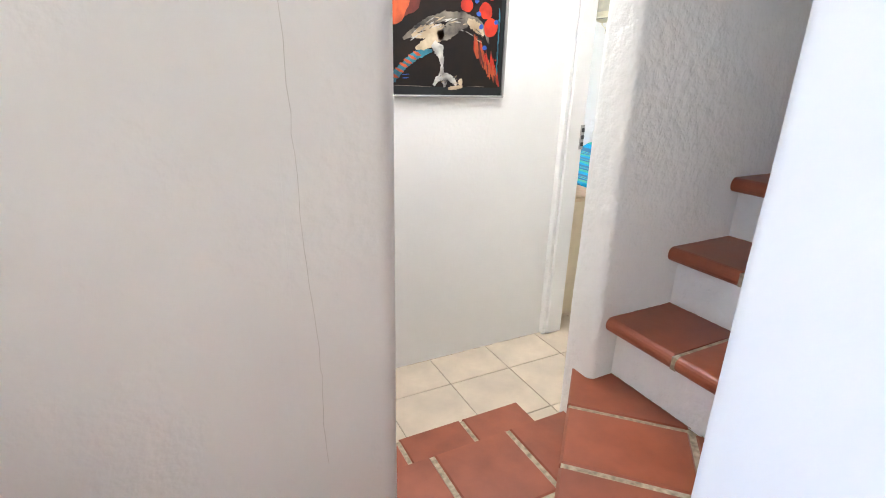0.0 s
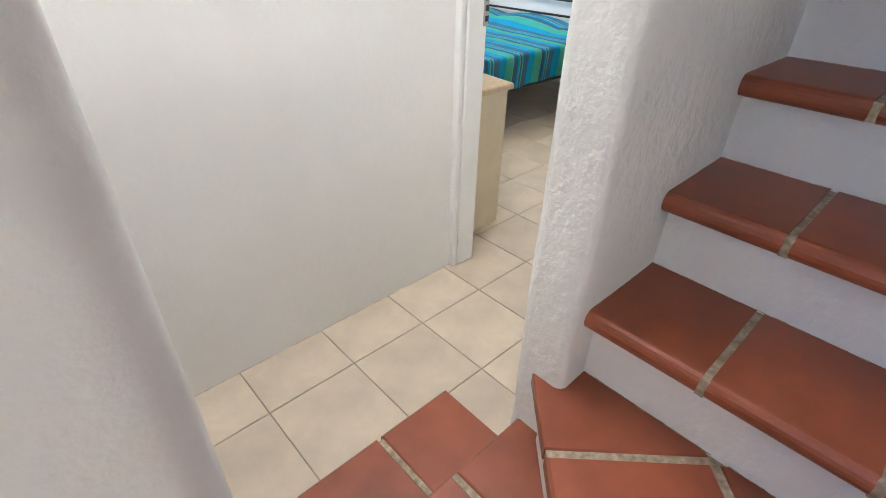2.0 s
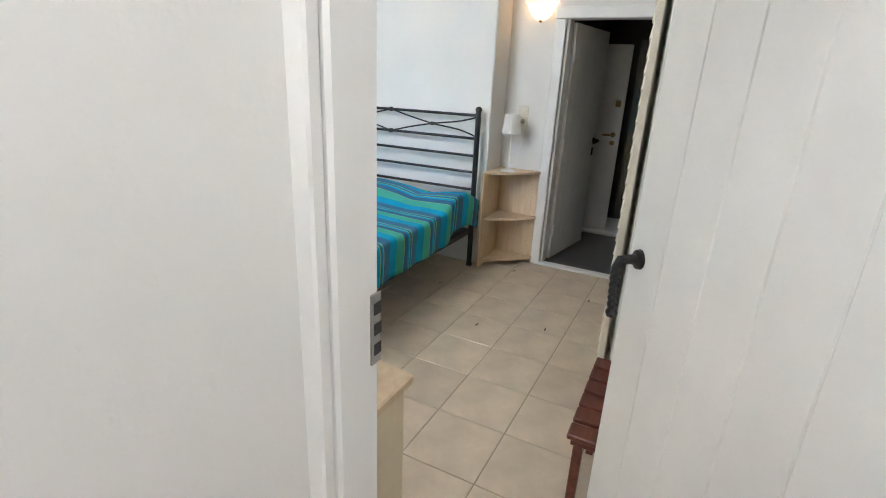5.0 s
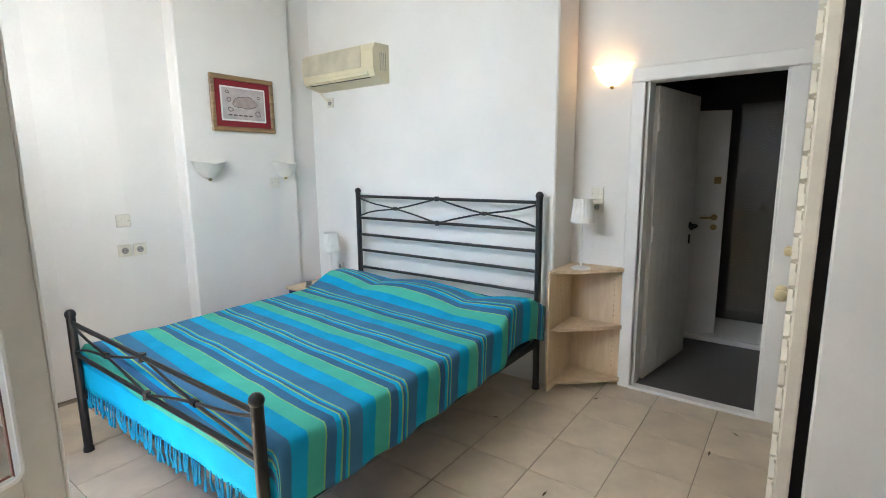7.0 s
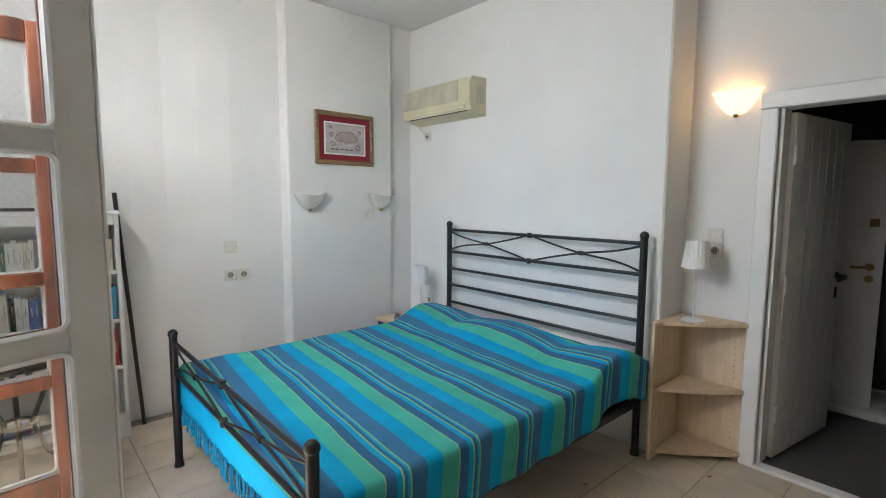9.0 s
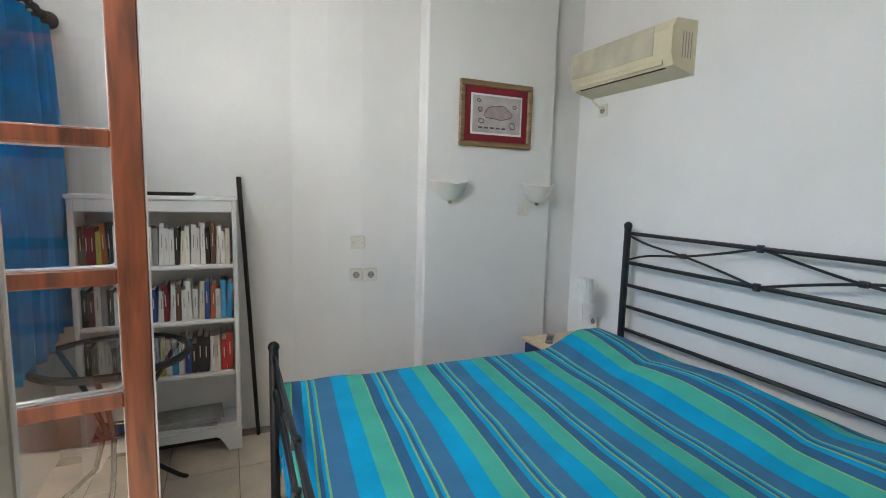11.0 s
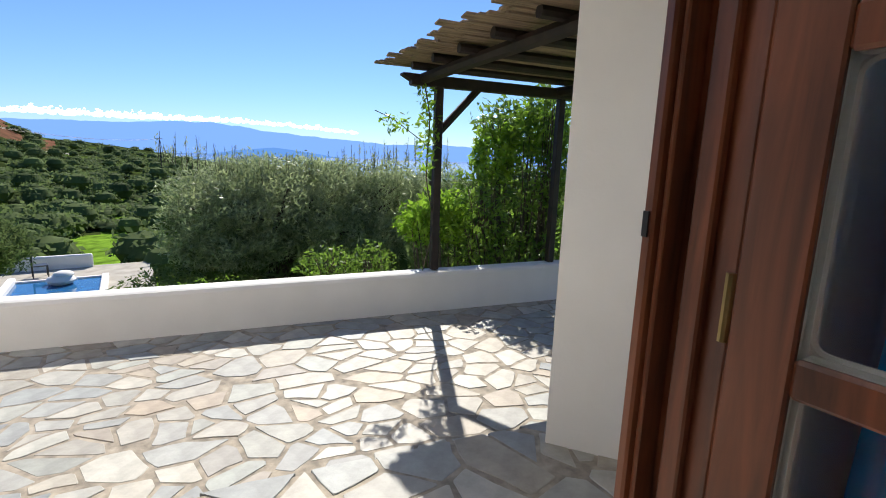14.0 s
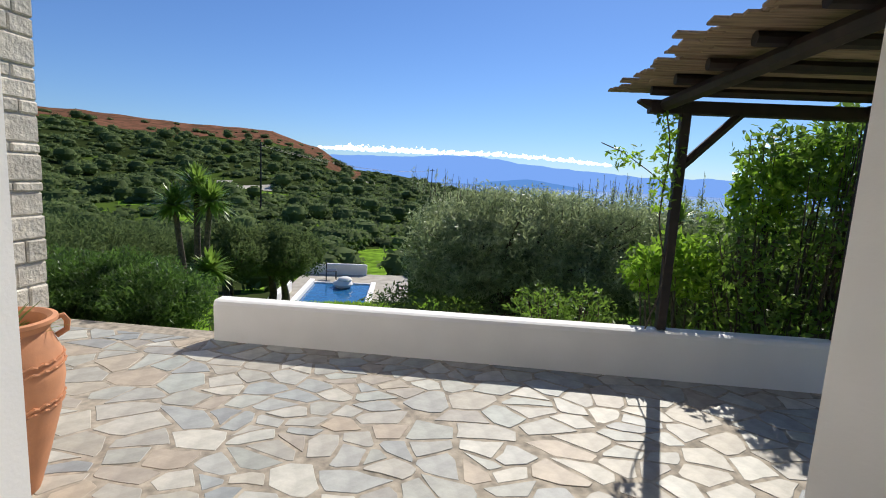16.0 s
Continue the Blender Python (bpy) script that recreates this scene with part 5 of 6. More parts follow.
part("brush_patch", blob(0.052, 0.052, 0.018, 0.014, 25, -0.0117), P_BLUE, pt)
for z in (0.092, 0.078):
    stroke([(0.12, z), (0.14, z + 0.001), (0.155, z + 0.003)], [0.002, 0.004, 0.001], P_BLUE, 4)
# red fruit and orange plumage
for k, (x, z, r) in enumerate(((0.435, 0.383, 0.030), (0.535, 0.366, 0.034), (0.566, 0.300, 0.038), (0.47, 0.45, 0.035), (0.56, 0.44, 0.03))):
    part("brush_patch", blob(x, z, r, r, 60 + k, -0.0113, wob=0.1), P_RED, pt)
for k, (x, z) in enumerate(((0.484, 0.402), (0.496, 0.351), (0.592, 0.323), (0.535, 0.215), (0.512, 0.300))):
    part("brush_patch", blob(x, z, 0.011, 0.010, 70 + k, -0.0145, wob=0.15), P_BLUE, pt)
q = random.Random(19)
for k in range(34):
    u = k / 33
    x = 0.482 + 0.125 * u + q.uniform(-0.012, 0.012)
    z = 0.215 - 0.135 * u + q.uniform(-0.012, 0.05) * (0.4 + u)
    l = q.uniform(0.05, 0.11)
    stroke([(x - 0.006, z + l / 2), (x, z), (x + 0.010, max(z - l / 2, 0.046))], [0.004, q.uniform(0.008, 0.018), 0.004], (P_ORG, P_ORG, P_MAROON, P_RED, P_ORG)[k % 5], 2 + k % 5)
for k in range(6):
    stroke([(0.612, 0.10 + 0.045 * k), (0.609, 0.13 + 0.045 * k), (0.605, 0.16 + 0.045 * k)], [0.003, 0.009, 0.003], P_TEAL, 8)
for k, (x, z) in enumerate(((0.585, 0.165), (0.60, 0.165), (0.595, 0.14), (0.592, 0.125), (0.603, 0.118))):
    part("brush_patch", blob(x, z, 0.004, 0.004, 95 + k, -0.0145), P_RED, pt)
# fine dashes of the plumage and the ground line
for k in range(44):
    x = q.uniform(0.15, 0.50)
    z = 0.24 + 0.085 * math.sin((x - 0.13) / 0.42 * math.pi) + q.uniform(-0.035, 0.012)
    a = 0.5 - (x - 0.15) * 2.2 + q.uniform(-0.4, 0.4)
    l = q.uniform(0.015, 0.055)
    stroke([(x, z), (x + l * math.cos(a) * 0.5, z + l * math.sin(a) * 0.5), (x + l * math.cos(a), z + l * math.sin(a))], [0.002, q.uniform(0.003, 0.007), 0.001], q.choice((P_WHITE, P_GREY, P_BEIGE, P_WHITE, DARK_STROKE)), 5 + k % 4)
for k in range(16):
    x, z = q.uniform(0.29, 0.39), q.uniform(0.05, 0.095)
    a, l = q.uniform(-0.8, 1.0), q.uniform(0.012, 0.03)
    stroke([(x, z), (x + l * math.cos(a), z + l * math.sin(a) * 0.6)], [0.003, 0.001], q.choice((P_GREY, DARK_STROKE, P_BEIGE)), 7 + k % 3)
stroke([(0.06, 0.048), (0.17, 0.047), (0.28, 0.044)], [0.002, 0.003, 0.001], P_GREY, 1)
stroke([(0.45, 0.048), (0.50, 0.049), (0.55, 0.047)], [0.001, 0.003, 0.001], P_GREY, 1)
# crack in the plaster
crack = thing("plaster_crack", "fine grey crack in the stucco wall", "crack", kind="structure")
q = random.Random(3)
pts, x = [], 0.142
for k in range(40):
    x += q.uniform(-0.0035, 0.0038) * (1 if k % 3 else 1.5)
    pts.append((x, 0.8640, 1.95 - k * 0.035 + q.uniform(-0.006, 0.006)))
part("hairline", B().tube(pts, 0.0005, 4), mat("crack_grey", (0.62, 0.59, 0.54), 0.95), crack)
# ---- outside: terrace ----
TZ = -0.40
STONE = bpy.data.materials.new("flagstone")
STONE.use_nodes = True
_nt = STONE.node_tree
_N, _L = _nt.nodes.new, _nt.links.new
_p = _nt.nodes["Principled BSDF"]
_oi, _ra = _N("ShaderNodeObjectInfo"), _N("ShaderNodeValToRGB")
_cols = [(0.36, 0.37, 0.33), (0.45, 0.42, 0.36), (0.53, 0.50, 0.43), (0.30, 0.32, 0.32), (0.47, 0.38, 0.28), (0.39, 0.41, 0.37), (0.60, 0.57, 0.49), (0.44, 0.39, 0.31), (0.36, 0.38, 0.37), (0.54, 0.51, 0.44)]
_ra.color_ramp.interpolation = "LINEAR"
for _i, _c in enumerate(_cols):
    _e = _ra.color_ramp.elements[_i] if _i < 2 else _ra.color_ramp.elements.new(_i / (len(_cols) - 1))
    _e.position, _e.color = _i / (len(_cols) - 1), (*_c, 1)
_L(_oi.outputs["Random"], _ra.inputs["Fac"])
_tc, _no, _mr, _hs, _bp = _N("ShaderNodeTexCoord"), _N("ShaderNodeTexNoise"), _N("ShaderNodeMapRange"), _N("ShaderNodeHueSaturation"), _N("ShaderNodeBump")
_no.inputs["Scale"].default_value, _no.inputs["Detail"].default_value, _no.inputs["Roughness"].default_value = 5, 9, 0.65
_L(_tc.outputs["Object"], _no.inputs["Vector"])
_mr.inputs["From Min"].default_value, _mr.inputs["From Max"].default_value, _mr.inputs["To Min"].default_value, _mr.inputs["To Max"].default_value = 0.3, 0.7, 0.58, 1.0
_L(_no.outputs["Fac"], _mr.inputs["Value"])
_L(_mr.outputs["Result"], _hs.inputs["Value"])
_L(_ra.outputs["Color"], _hs.inputs["Color"])
_L(_hs.outputs["Color"], _p.inputs["Base Color"])
_p.inputs["Roughness"].default_value = 0.6
_bp.inputs["Strength"].default_value, _bp.inputs["Distance"].default_value = 0.5, 0.01
_L(_no.outputs["Fac"], _bp.inputs["Height"])
_L(_bp.outputs["Normal"], _p.inputs["Normal"])
JOINT = mat("tan_joint_mortar", (0.37, 0.32, 0.25), 0.95, 0.25, 12, 0.5, 60)


def shear(a, c):
    """A turn for the joint between two stones, the same from both sides."""
    return math.sin(37.0 * (a[0] + c[0]) + 53.0 * (a[1] + c[1]))


def cells(x0, x1, y0, y1, n, seed, gap, sx=1.0):
    """Irregular stone outlines that fill a rectangle, with joints between them."""
    q = random.Random(seed)
    pts = []
    tries = 0
    while len(pts) < n and tries < 20000:
        tries += 1
        p = (q.uniform(x0, x1), q.uniform(y0, y1))
        lim = q.choice((0.10, 0.17, 0.30, 0.52)) * math.sqrt((x1 - x0) * (y1 - y0) / n) / 0.33
        if all((p[0] - o[0]) ** 2 + ((p[1] - o[1]) * sx) ** 2 > lim * lim for o in pts):
            pts.append(p)
    out = []
    for i, p in enumerate(pts):
        poly = [(x0, y0), (x1, y0), (x1, y1), (x0, y1)]
        near = sorted((o for j, o in enumerate(pts) if j != i), key=lambda o: (o[0] - p[0]) ** 2 + ((o[1] - p[1]) * sx) ** 2)[:16]
        for o in near:
            nxv, nyv = (o[0] - p[0]) + 0.35 * shear(p, o) * (o[1] - p[1]), (o[1] - p[1]) * sx * sx - 0.35 * shear(p, o) * (o[0] - p[0])
            ln = math.hypot(nxv, nyv)
            mx_, my_ = (o[0] + p[0]) / 2, (o[1] + p[1]) / 2
            c = (nxv * mx_ + nyv * my_) / ln - gap / 2
            nxv, nyv = nxv / ln, nyv / ln
            res = []
            for a, e in zip(poly, poly[1:] + poly[:1]):
                da, de = nxv * a[0] + nyv * a[1] - c, nxv * e[0] + nyv * e[1] - c
                if da <= 0:
                    res.append(a)
                if da * de < 0:
                    k = da / (da - de)
                    res.append((a[0] + (e[0] - a[0]) * k, a[1] + (e[1] - a[1]) * k))
            poly = res
            if len(poly) < 3:
                break
        if len(poly) >= 3:
            # broken corners
            soft = []
            for k in range(len(poly)):
                a, c2, e = Vector(poly[k - 1]), Vector(poly[k]), Vector(poly[(k + 1) % len(poly)])
                if (a - c2).length < 0.03:
                    continue
                f1, f2 = min(0.2, 0.007 / max(0.03, (a - c2).length)) * q.uniform(0.2, 2.0), min(0.2, 0.007 / max(0.03, (e - c2).length)) * q.uniform(0.2, 2.0)
                soft.append(tuple(c2 + (a - c2) * f1))
                soft.append(tuple(c2 + (e - c2) * f2))
                if (e - c2).length > 0.2:
                    mdp = (c2 + e) / 2 + Vector((q.uniform(-0.014, 0.014), q.uniform(-0.014, 0.014)))
                    soft.append(tuple(mdp))
            out.append(soft if len(soft) > 3 else poly)
    return out


pavement = solid("pavement_terrace", B().box((-3.3, -6.0, TZ - 0.2), (0.10, 8.5, TZ - 0.002)), JOINT, "terrace of irregular flagstones with tan mortar joints", "terrace")
stoop = solid("pavement_stoop", B().box((0.10, 2.14, TZ - 0.2), (1.52, 6.3, -0.062)), JOINT, "raised stone-paved stoop before the french doors", "terrace")
STONES = [(pavement, cells(-3.05, 0.09, -1.0, 8.0, 430, 5, 0.026, 0.8), TZ), (stoop, cells(0.08, 1.50, 2.2, 6.2, 75, 9, 0.024), -0.06)]

low = solid("low_wall", B().sweep([(0.02, -0.5), (0.24, -0.5), (0.25, 0.03), (0.235, 0.065), (0.20, 0.08), (0.06, 0.082), (0.025, 0.068), (0.01, 0.03)], (-3.25, 1.16, -0.025), (-3.25, 8.0, 0.025), smooth=False), OUT_PLASTER, "low whitewashed terrace wall with a rounded top", "wall")
ww = B().prism([(0.265, 5.15), (1.52, 6.40), (1.34, 6.62), (0.05, 5.36)], -0.08, 3.0)
solid("wall_wing", ww, OUT_PLASTER, "whitewashed outside wall beside the terrace", "wall")
solid("wall_outside_north", B().box((1.50, 5.7, -0.45), (1.76, 8.5, 3.0)), OUT_PLASTER, "whitewashed outside wall", "wall")
solid("wall_outside_corridor", B().box((0.07, 0.97, TZ), (0.129, 1.979, 4.2)), OUT_PLASTER, "whitewashed outside wall in the sun", "wall")

# stone building corner
STONE_W = mat("pale_rough_stone", (0.62, 0.56, 0.46), 0.9, 0.16, 9, 1.0, 22, rnd=0.14, stain=0.3, stain_col=(0.36, 0.25, 0.16), stain_scale=3, bdist=0.02)
sb = solid("stone_wall", B().box((-3.17, -4.0, TZ - 0.3), (-0.95, -0.97, 4.2)), mat("pale_joint", (0.50, 0.46, 0.39), 0.95, 0.15, 20, 0.8, 50), "wall of rough pale limestone blocks", "wall")
WALL_STONES = []
q = random.Random(8)
z = TZ
while z < 3.4:
    h = q.choice((0.10, 0.14, 0.19, 0.25, 0.29))
    x = -3.19
    while x < -2.0:
        w = q.uniform(0.16, 0.52)
        WALL_STONES.append((x, z, min(w, -2.0 - x), h))
        x += w + 0.012
    z += h + 0.012

# pergola
pg = thing("pergola", "dark timber pergola roofed with split reed laths", "pergola")
for x, y in ((-3.10, 5.84), (-3.13, 7.53)):
    part("post", B().box((x - 0.045, y - 0.045, 0.10), (x + 0.045, y + 0.045, 2.21), 0.008), DARK_WOOD, pg)
part("beam", B().box((-3.17, 5.50, 2.205), (-3.05, 8.6, 2.325), 0.01).add([(-3.17, 5.502, 2.325), (-3.05, 5.502, 2.325), (-3.05, 5.502, 2.25), (-3.17, 5.502, 2.25), (-3.17, 5.40, 2.325), (-3.05, 5.40, 2.325), (-3.05, 5.40, 2.305), (-3.17, 5.40, 2.305)], [(4, 5, 1, 0), (6, 7, 3, 2), (4, 7, 6, 5), (4, 0, 3, 7), (5, 6, 2, 1)]), DARK_WOOD, pg)
part("brace", B().tube([(-3.10, 5.86, 1.72), (-3.10, 6.34, 2.23)], 0.045, 6), DARK_WOOD, pg)
for y in (5.64, 7.45):
    part("rafter", B().tube([(-3.35, y, 2.285), (1.45, y + 0.1, 2.275)], 0.062, 8), DARK_WOOD, pg)


def roof_z(x):
    """Height of the reed roof, which lifts a little towards the outer beam."""
    return 2.395 + 0.035 * max(0.0, -1.7 - x)


for k in range(8):
    x = -2.95 + k * 0.60
    part("purlin", B().tube([(x, 5.46, roof_z(x) - 0.055), (x, 8.4, roof_z(x) - 0.055)], 0.043, 8), DARK_WOOD, pg)
REED = wood("weathered_reed", (0.32, 0.23, 0.145), (0.14, 0.095, 0.06), 0.8, (40, 3, 40), 0.5)
q = random.Random(6)
for k in range(100):
    x = -3.42 + k * 0.049
    zz = roof_z(x) + q.uniform(-0.008, 0.014)
    y0 = 5.27 + q.uniform(-0.12, 0.11) - (0.16 if k in (0, 20, 43) else 0)
    part("lath", B().box((-0.045, 0.0, -0.009), (0.045, 3.4, 0.009), 0.003, Matrix.Translation((x, y0, zz)) @ pose(0, 0, 0, q.uniform(-0.4, 0.4), q.uniform(-9, 9), q.uniform(-0.7, 0.7))), REED, pg)

# terracotta jar
CLAY = mat("terracotta_jar", (0.52, 0.23, 0.11), 0.75, 0.10, 7, 0.25, 60, stain=0.2, stain_col=(0.58, 0.36, 0.22))
jar = thing("terracotta_jar", "large terracotta jar with rope bands and handles", "jar", pose(-0.42, 1.475, TZ))
part("body", B().lathe([(0.001, 0.0), (0.14, 0.0), (0.15, 0.03), (0.20, 0.22), (0.255, 0.45), (0.285, 0.65), (0.275, 0.80), (0.235, 0.90), (0.225, 0.94), (0.245, 0.975), (0.265, 0.985), (0.265, 1.005), (0.24, 1.01), (0.215, 0.99), (0.205, 0.93), (0.22, 0.85), (0.001, 0.84)], 40), CLAY, jar)
for z, r in ((0.74, 0.283), (0.78, 0.279), (0.52, 0.268), (0.55, 0.272)):
    pts = [((r + 0.004 * math.sin(30 * a)) * math.cos(a), (r + 0.004 * math.sin(30 * a)) * math.sin(a), z + 0.006 * math.sin(30 * a)) for a in [2 * math.pi * k / 120 for k in range(122)]]
    part("rope_band", B().tube(pts, 0.008, 5, False), CLAY, jar)
for a0 in (50, 230, 140, 320):
    a = radians(a0)
    part("handle", B().tube([(r * math.cos(a), r * math.sin(a), z) for r, z in ((0.25, 0.975), (0.285, 0.985), (0.305, 0.95), (0.30, 0.90), (0.25, 0.87))], 0.017, 8), CLAY, jar)
LEAF_Y = mat("yellow_green_leaf", (0.20, 0.26, 0.04), 0.5, 0.25, 10)


def blades(b, c, n, length, spread, width, q, up=0.6):
    """Long pointed leaves from one centre."""
    for _ in range(n):
        a, t = q.uniform(0, 6.28), q.uniform(0.1, spread)
        d = Vector((math.cos(a) * math.sin(t), math.sin(a) * math.sin(t), math.cos(t)))
        ln = length * q.uniform(0.7, 1.1)
        side = d.cross(Vector((0, 0, 1)))
        side = side.normalized() if side.length > 0.01 else Vector((1, 0, 0))
        p0, p1, p2 = Vector(c), Vector(c) + d * ln * 0.55, Vector(c) + d * ln + Vector((0, 0, -ln * (1 - up) * 0.35))
        b.add([p0 - side * width * 0.4, p0 + side * width * 0.4, p1 + side * width / 2, p2, p1 - side * width / 2], [(0, 1, 2, 4), (4, 2, 3)])


jp = thing("agave_plant", "small yellow-green spiky plant growing in the jar", "plant", pose(-0.42, 1.475, TZ + 0.84))
b = B()
blades(b, (0, 0, 0.0), 34, 0.34, 1.15, 0.022, random.Random(2))
part("leaves", b, LEAF_Y, jp)

# ---- outside: plants ----
LEAF_OLIVE = mat("olive_leaf", (0.33, 0.38, 0.20), 0.5, 0.3, 3, col2=(0.10, 0.135, 0.055), spec=0.35)
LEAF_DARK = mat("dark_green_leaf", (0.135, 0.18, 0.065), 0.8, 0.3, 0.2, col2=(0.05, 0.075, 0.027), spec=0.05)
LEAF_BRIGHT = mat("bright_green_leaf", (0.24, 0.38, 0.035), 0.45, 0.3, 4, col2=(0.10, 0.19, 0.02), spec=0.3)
LEAF_MID = mat("shrub_leaf", (0.15, 0.24, 0.035), 0.5, 0.3, 4, col2=(0.06, 0.11, 0.018), spec=0.3)
LEAF_BUSH = mat("rosemary_leaf", (0.09, 0.17, 0.03), 0.5, 0.3, 4, col2=(0.022, 0.05, 0.012))


def leafy(m, share):
    """Lets light through the leaf blades."""
    nt = m.node_tree
    p = nt.nodes["Principled BSDF"]
    tr, mix = nt.nodes.new("ShaderNodeBsdfTranslucent"), nt.nodes.new("ShaderNodeMixShader")
    mix.inputs["Fac"].default_value = share
    src = p.inputs["Base Color"].links[0].from_socket
    br = nt.nodes.new("ShaderNodeHueSaturation")
    br.inputs["Value"].default_value = 1.6
    nt.links.new(src, br.inputs["Color"])
    nt.links.new(br.outputs["Color"], tr.inputs["Color"])
    nt.links.new(p.outputs["BSDF"], mix.inputs[1])
    nt.links.new(tr.outputs["BSDF"], mix.inputs[2])
    nt.links.new(mix.outputs["Shader"], nt.nodes["Material Output"].inputs["Surface"])


for _m in (LEAF_OLIVE, LEAF_DARK, LEAF_BRIGHT, LEAF_MID, LEAF_Y, LEAF_BUSH):
    leafy(_m, 0.35 if _m is LEAF_OLIVE or _m is LEAF_DARK else 0.42)
leafy(CURTAIN, 0.4)
BARK = mat("olive_bark", (0.11, 0.085, 0.06), 0.9, 0.3, 12, 0.9, 25, bdist=0.02)


def leaf_cloud(centres, n, size, seed, shell=0.55, aspect=0.3, top_bias=0.0, upright=0.0):
    """Many small pointed leaves inside ellipsoids, thicker towards the outside; returns vertices and faces."""
    rg = np.random.default_rng(seed)
    w = np.array([r[0] * r[1] + r[1] * r[2] + r[0] * r[2] for _, r in centres])
    idx = rg.choice(len(centres), n, p=w / w.sum())
    c = np.array([c for c, _ in centres])[idx]
    r = np.array([r for _, r in centres])[idx]
    d = rg.normal(size=(n, 3))
    d /= np.linalg.norm(d, axis=1)[:, None]
    rad = shell + (1 - shell) * rg.random(n) ** 0.6
    lump = 1 + 0.16 * np.sin(d[:, 0] * 5 + idx) * np.sin(d[:, 1] * 6 + idx * 2) + 0.12 * np.sin(d[:, 2] * 8 + d[:, 0] * 7 + idx)
    p = c + d * r * (rad * lump)[:, None]
    ax = rg.normal(size=(n, 3)) + d * 0.8
    ax[:, 2] += upright
    ax /= np.linalg.norm(ax, axis=1)[:, None]
    sd = np.cross(ax, rg.normal(size=(n, 3)))
    sd /= np.linalg.norm(sd, axis=1)[:, None]
    s = size * rg.uniform(0.6, 1.4, n)[:, None]
    v = np.stack([p - ax * s, p + sd * s * aspect, p + ax * s, p - sd * s * aspect], 1).reshape(-1, 3)
    f = np.arange(n * 4).reshape(-1, 4)
    return v, f


def cloud_part(name, v, f, material, parent, label=""):
    me = bpy.data.meshes.new(name)
    me.from_pydata(v.tolist(), [], f.tolist())
    me.materials.append(material)
    me.update()
    ob = new(name, me)
    ob.parent = parent
    return tagged(ob, label) if label else ob


def ground_z(x, y):
    """Height of the land."""
    dx, dy = 1.86 - x, y - 4.04
    d = math.hypot(dx, dy)
    az = math.degrees(math.atan2(dy, dx))
    near = np.interp(d, [0, 4.6, 7, 11, 22, 40, 60], [-0.65, -0.65, -0.95, -1.5, -4.3, -6.6, -7.6])
    if d <= 60:
        z = near
    else:
        el = np.interp(az, [-90, -60, -42.8, -34.8, -24.9, -19.9, -16.3, -10, -5.4, 6, 90], [5.2, 5.0, 4.55, 4.45, 4.0, 2.8, 0.7, 0.0, -0.7, -2.4, -2.6])
        crest = 1.5 + 380 * math.tan(radians(el))
        if d < 380:
            s = (d - 60) / 320
            z = -7.6 + (crest + 7.6) * s ** 1.15
        else:
            z = crest + (-34 - crest) * min(1, (d - 380) / 260)
    rough = min(1.0, max(0, d - 25) / 120)
    z += rough * (2.6 * noise.noise(Vector((x / 46, y / 46, 0))) + 1.0 * noise.noise(Vector((x / 13, y / 13, 5))))
    return float(z)


GRASS = bpy.data.materials.new("grass_and_scrub")
GRASS.use_nodes = True
_nt = GRASS.node_tree
_N, _L = _nt.nodes.new, _nt.links.new
_p = _nt.nodes["Principled BSDF"]
_tc, _n1, _n2, _r1, _mx = _N("ShaderNodeTexCoord"), _N("ShaderNodeTexNoise"), _N("ShaderNodeTexNoise"), _N("ShaderNodeValToRGB"), _N("ShaderNodeMix")
_n1.inputs["Scale"].default_value, _n1.inputs["Detail"].default_value = 0.045, 8
_n2.inputs["Scale"].default_value, _n2.inputs["Detail"].default_value = 1.2, 10
for _q in (_n1, _n2):
    _L(_tc.outputs["Object"], _q.inputs["Vector"])
_e = _r1.color_ramp.elements
_e[0].position, _e[0].color = 0.40, (0.03, 0.044, 0.014, 1)
_e[1].position, _e[1].color = 0.62, (0.085, 0.135, 0.026, 1)
_k = _e.new(0.5)
_k.color = (0.045, 0.06, 0.02, 1)
_L(_n1.outputs["Fac"], _r1.inputs["Fac"])
_mx.data_type, _mx.blend_type = "RGBA", "MULTIPLY"
_mx.inputs["Factor"].default_value = 0.7
_r2 = _N("ShaderNodeMapRange")
_r2.inputs["To Min"].default_value, _r2.inputs["To Max"].default_value = 0.4, 1.15
_L(_n2.outputs["Fac"], _r2.inputs["Value"])
_L(_r1.outputs["Color"], _mx.inputs["A"])
_L(_r2.outputs["Result"], _mx.inputs["B"])
_L(_mx.outputs["Result"], _p.inputs["Base Color"])
_p.inputs["Roughness"].default_value = 1.0
_p.inputs["Specular IOR Level"].default_value = 0.0
RED_EARTH = mat("red_earth", (0.21, 0.095, 0.06), 0.95, 0.25, 0.16, col2=(0.075, 0.05, 0.03), detail=9, spec=0.0)
ROAD = mat("pale_track", (0.48, 0.43, 0.36), 0.95, 0.1, 0.3)

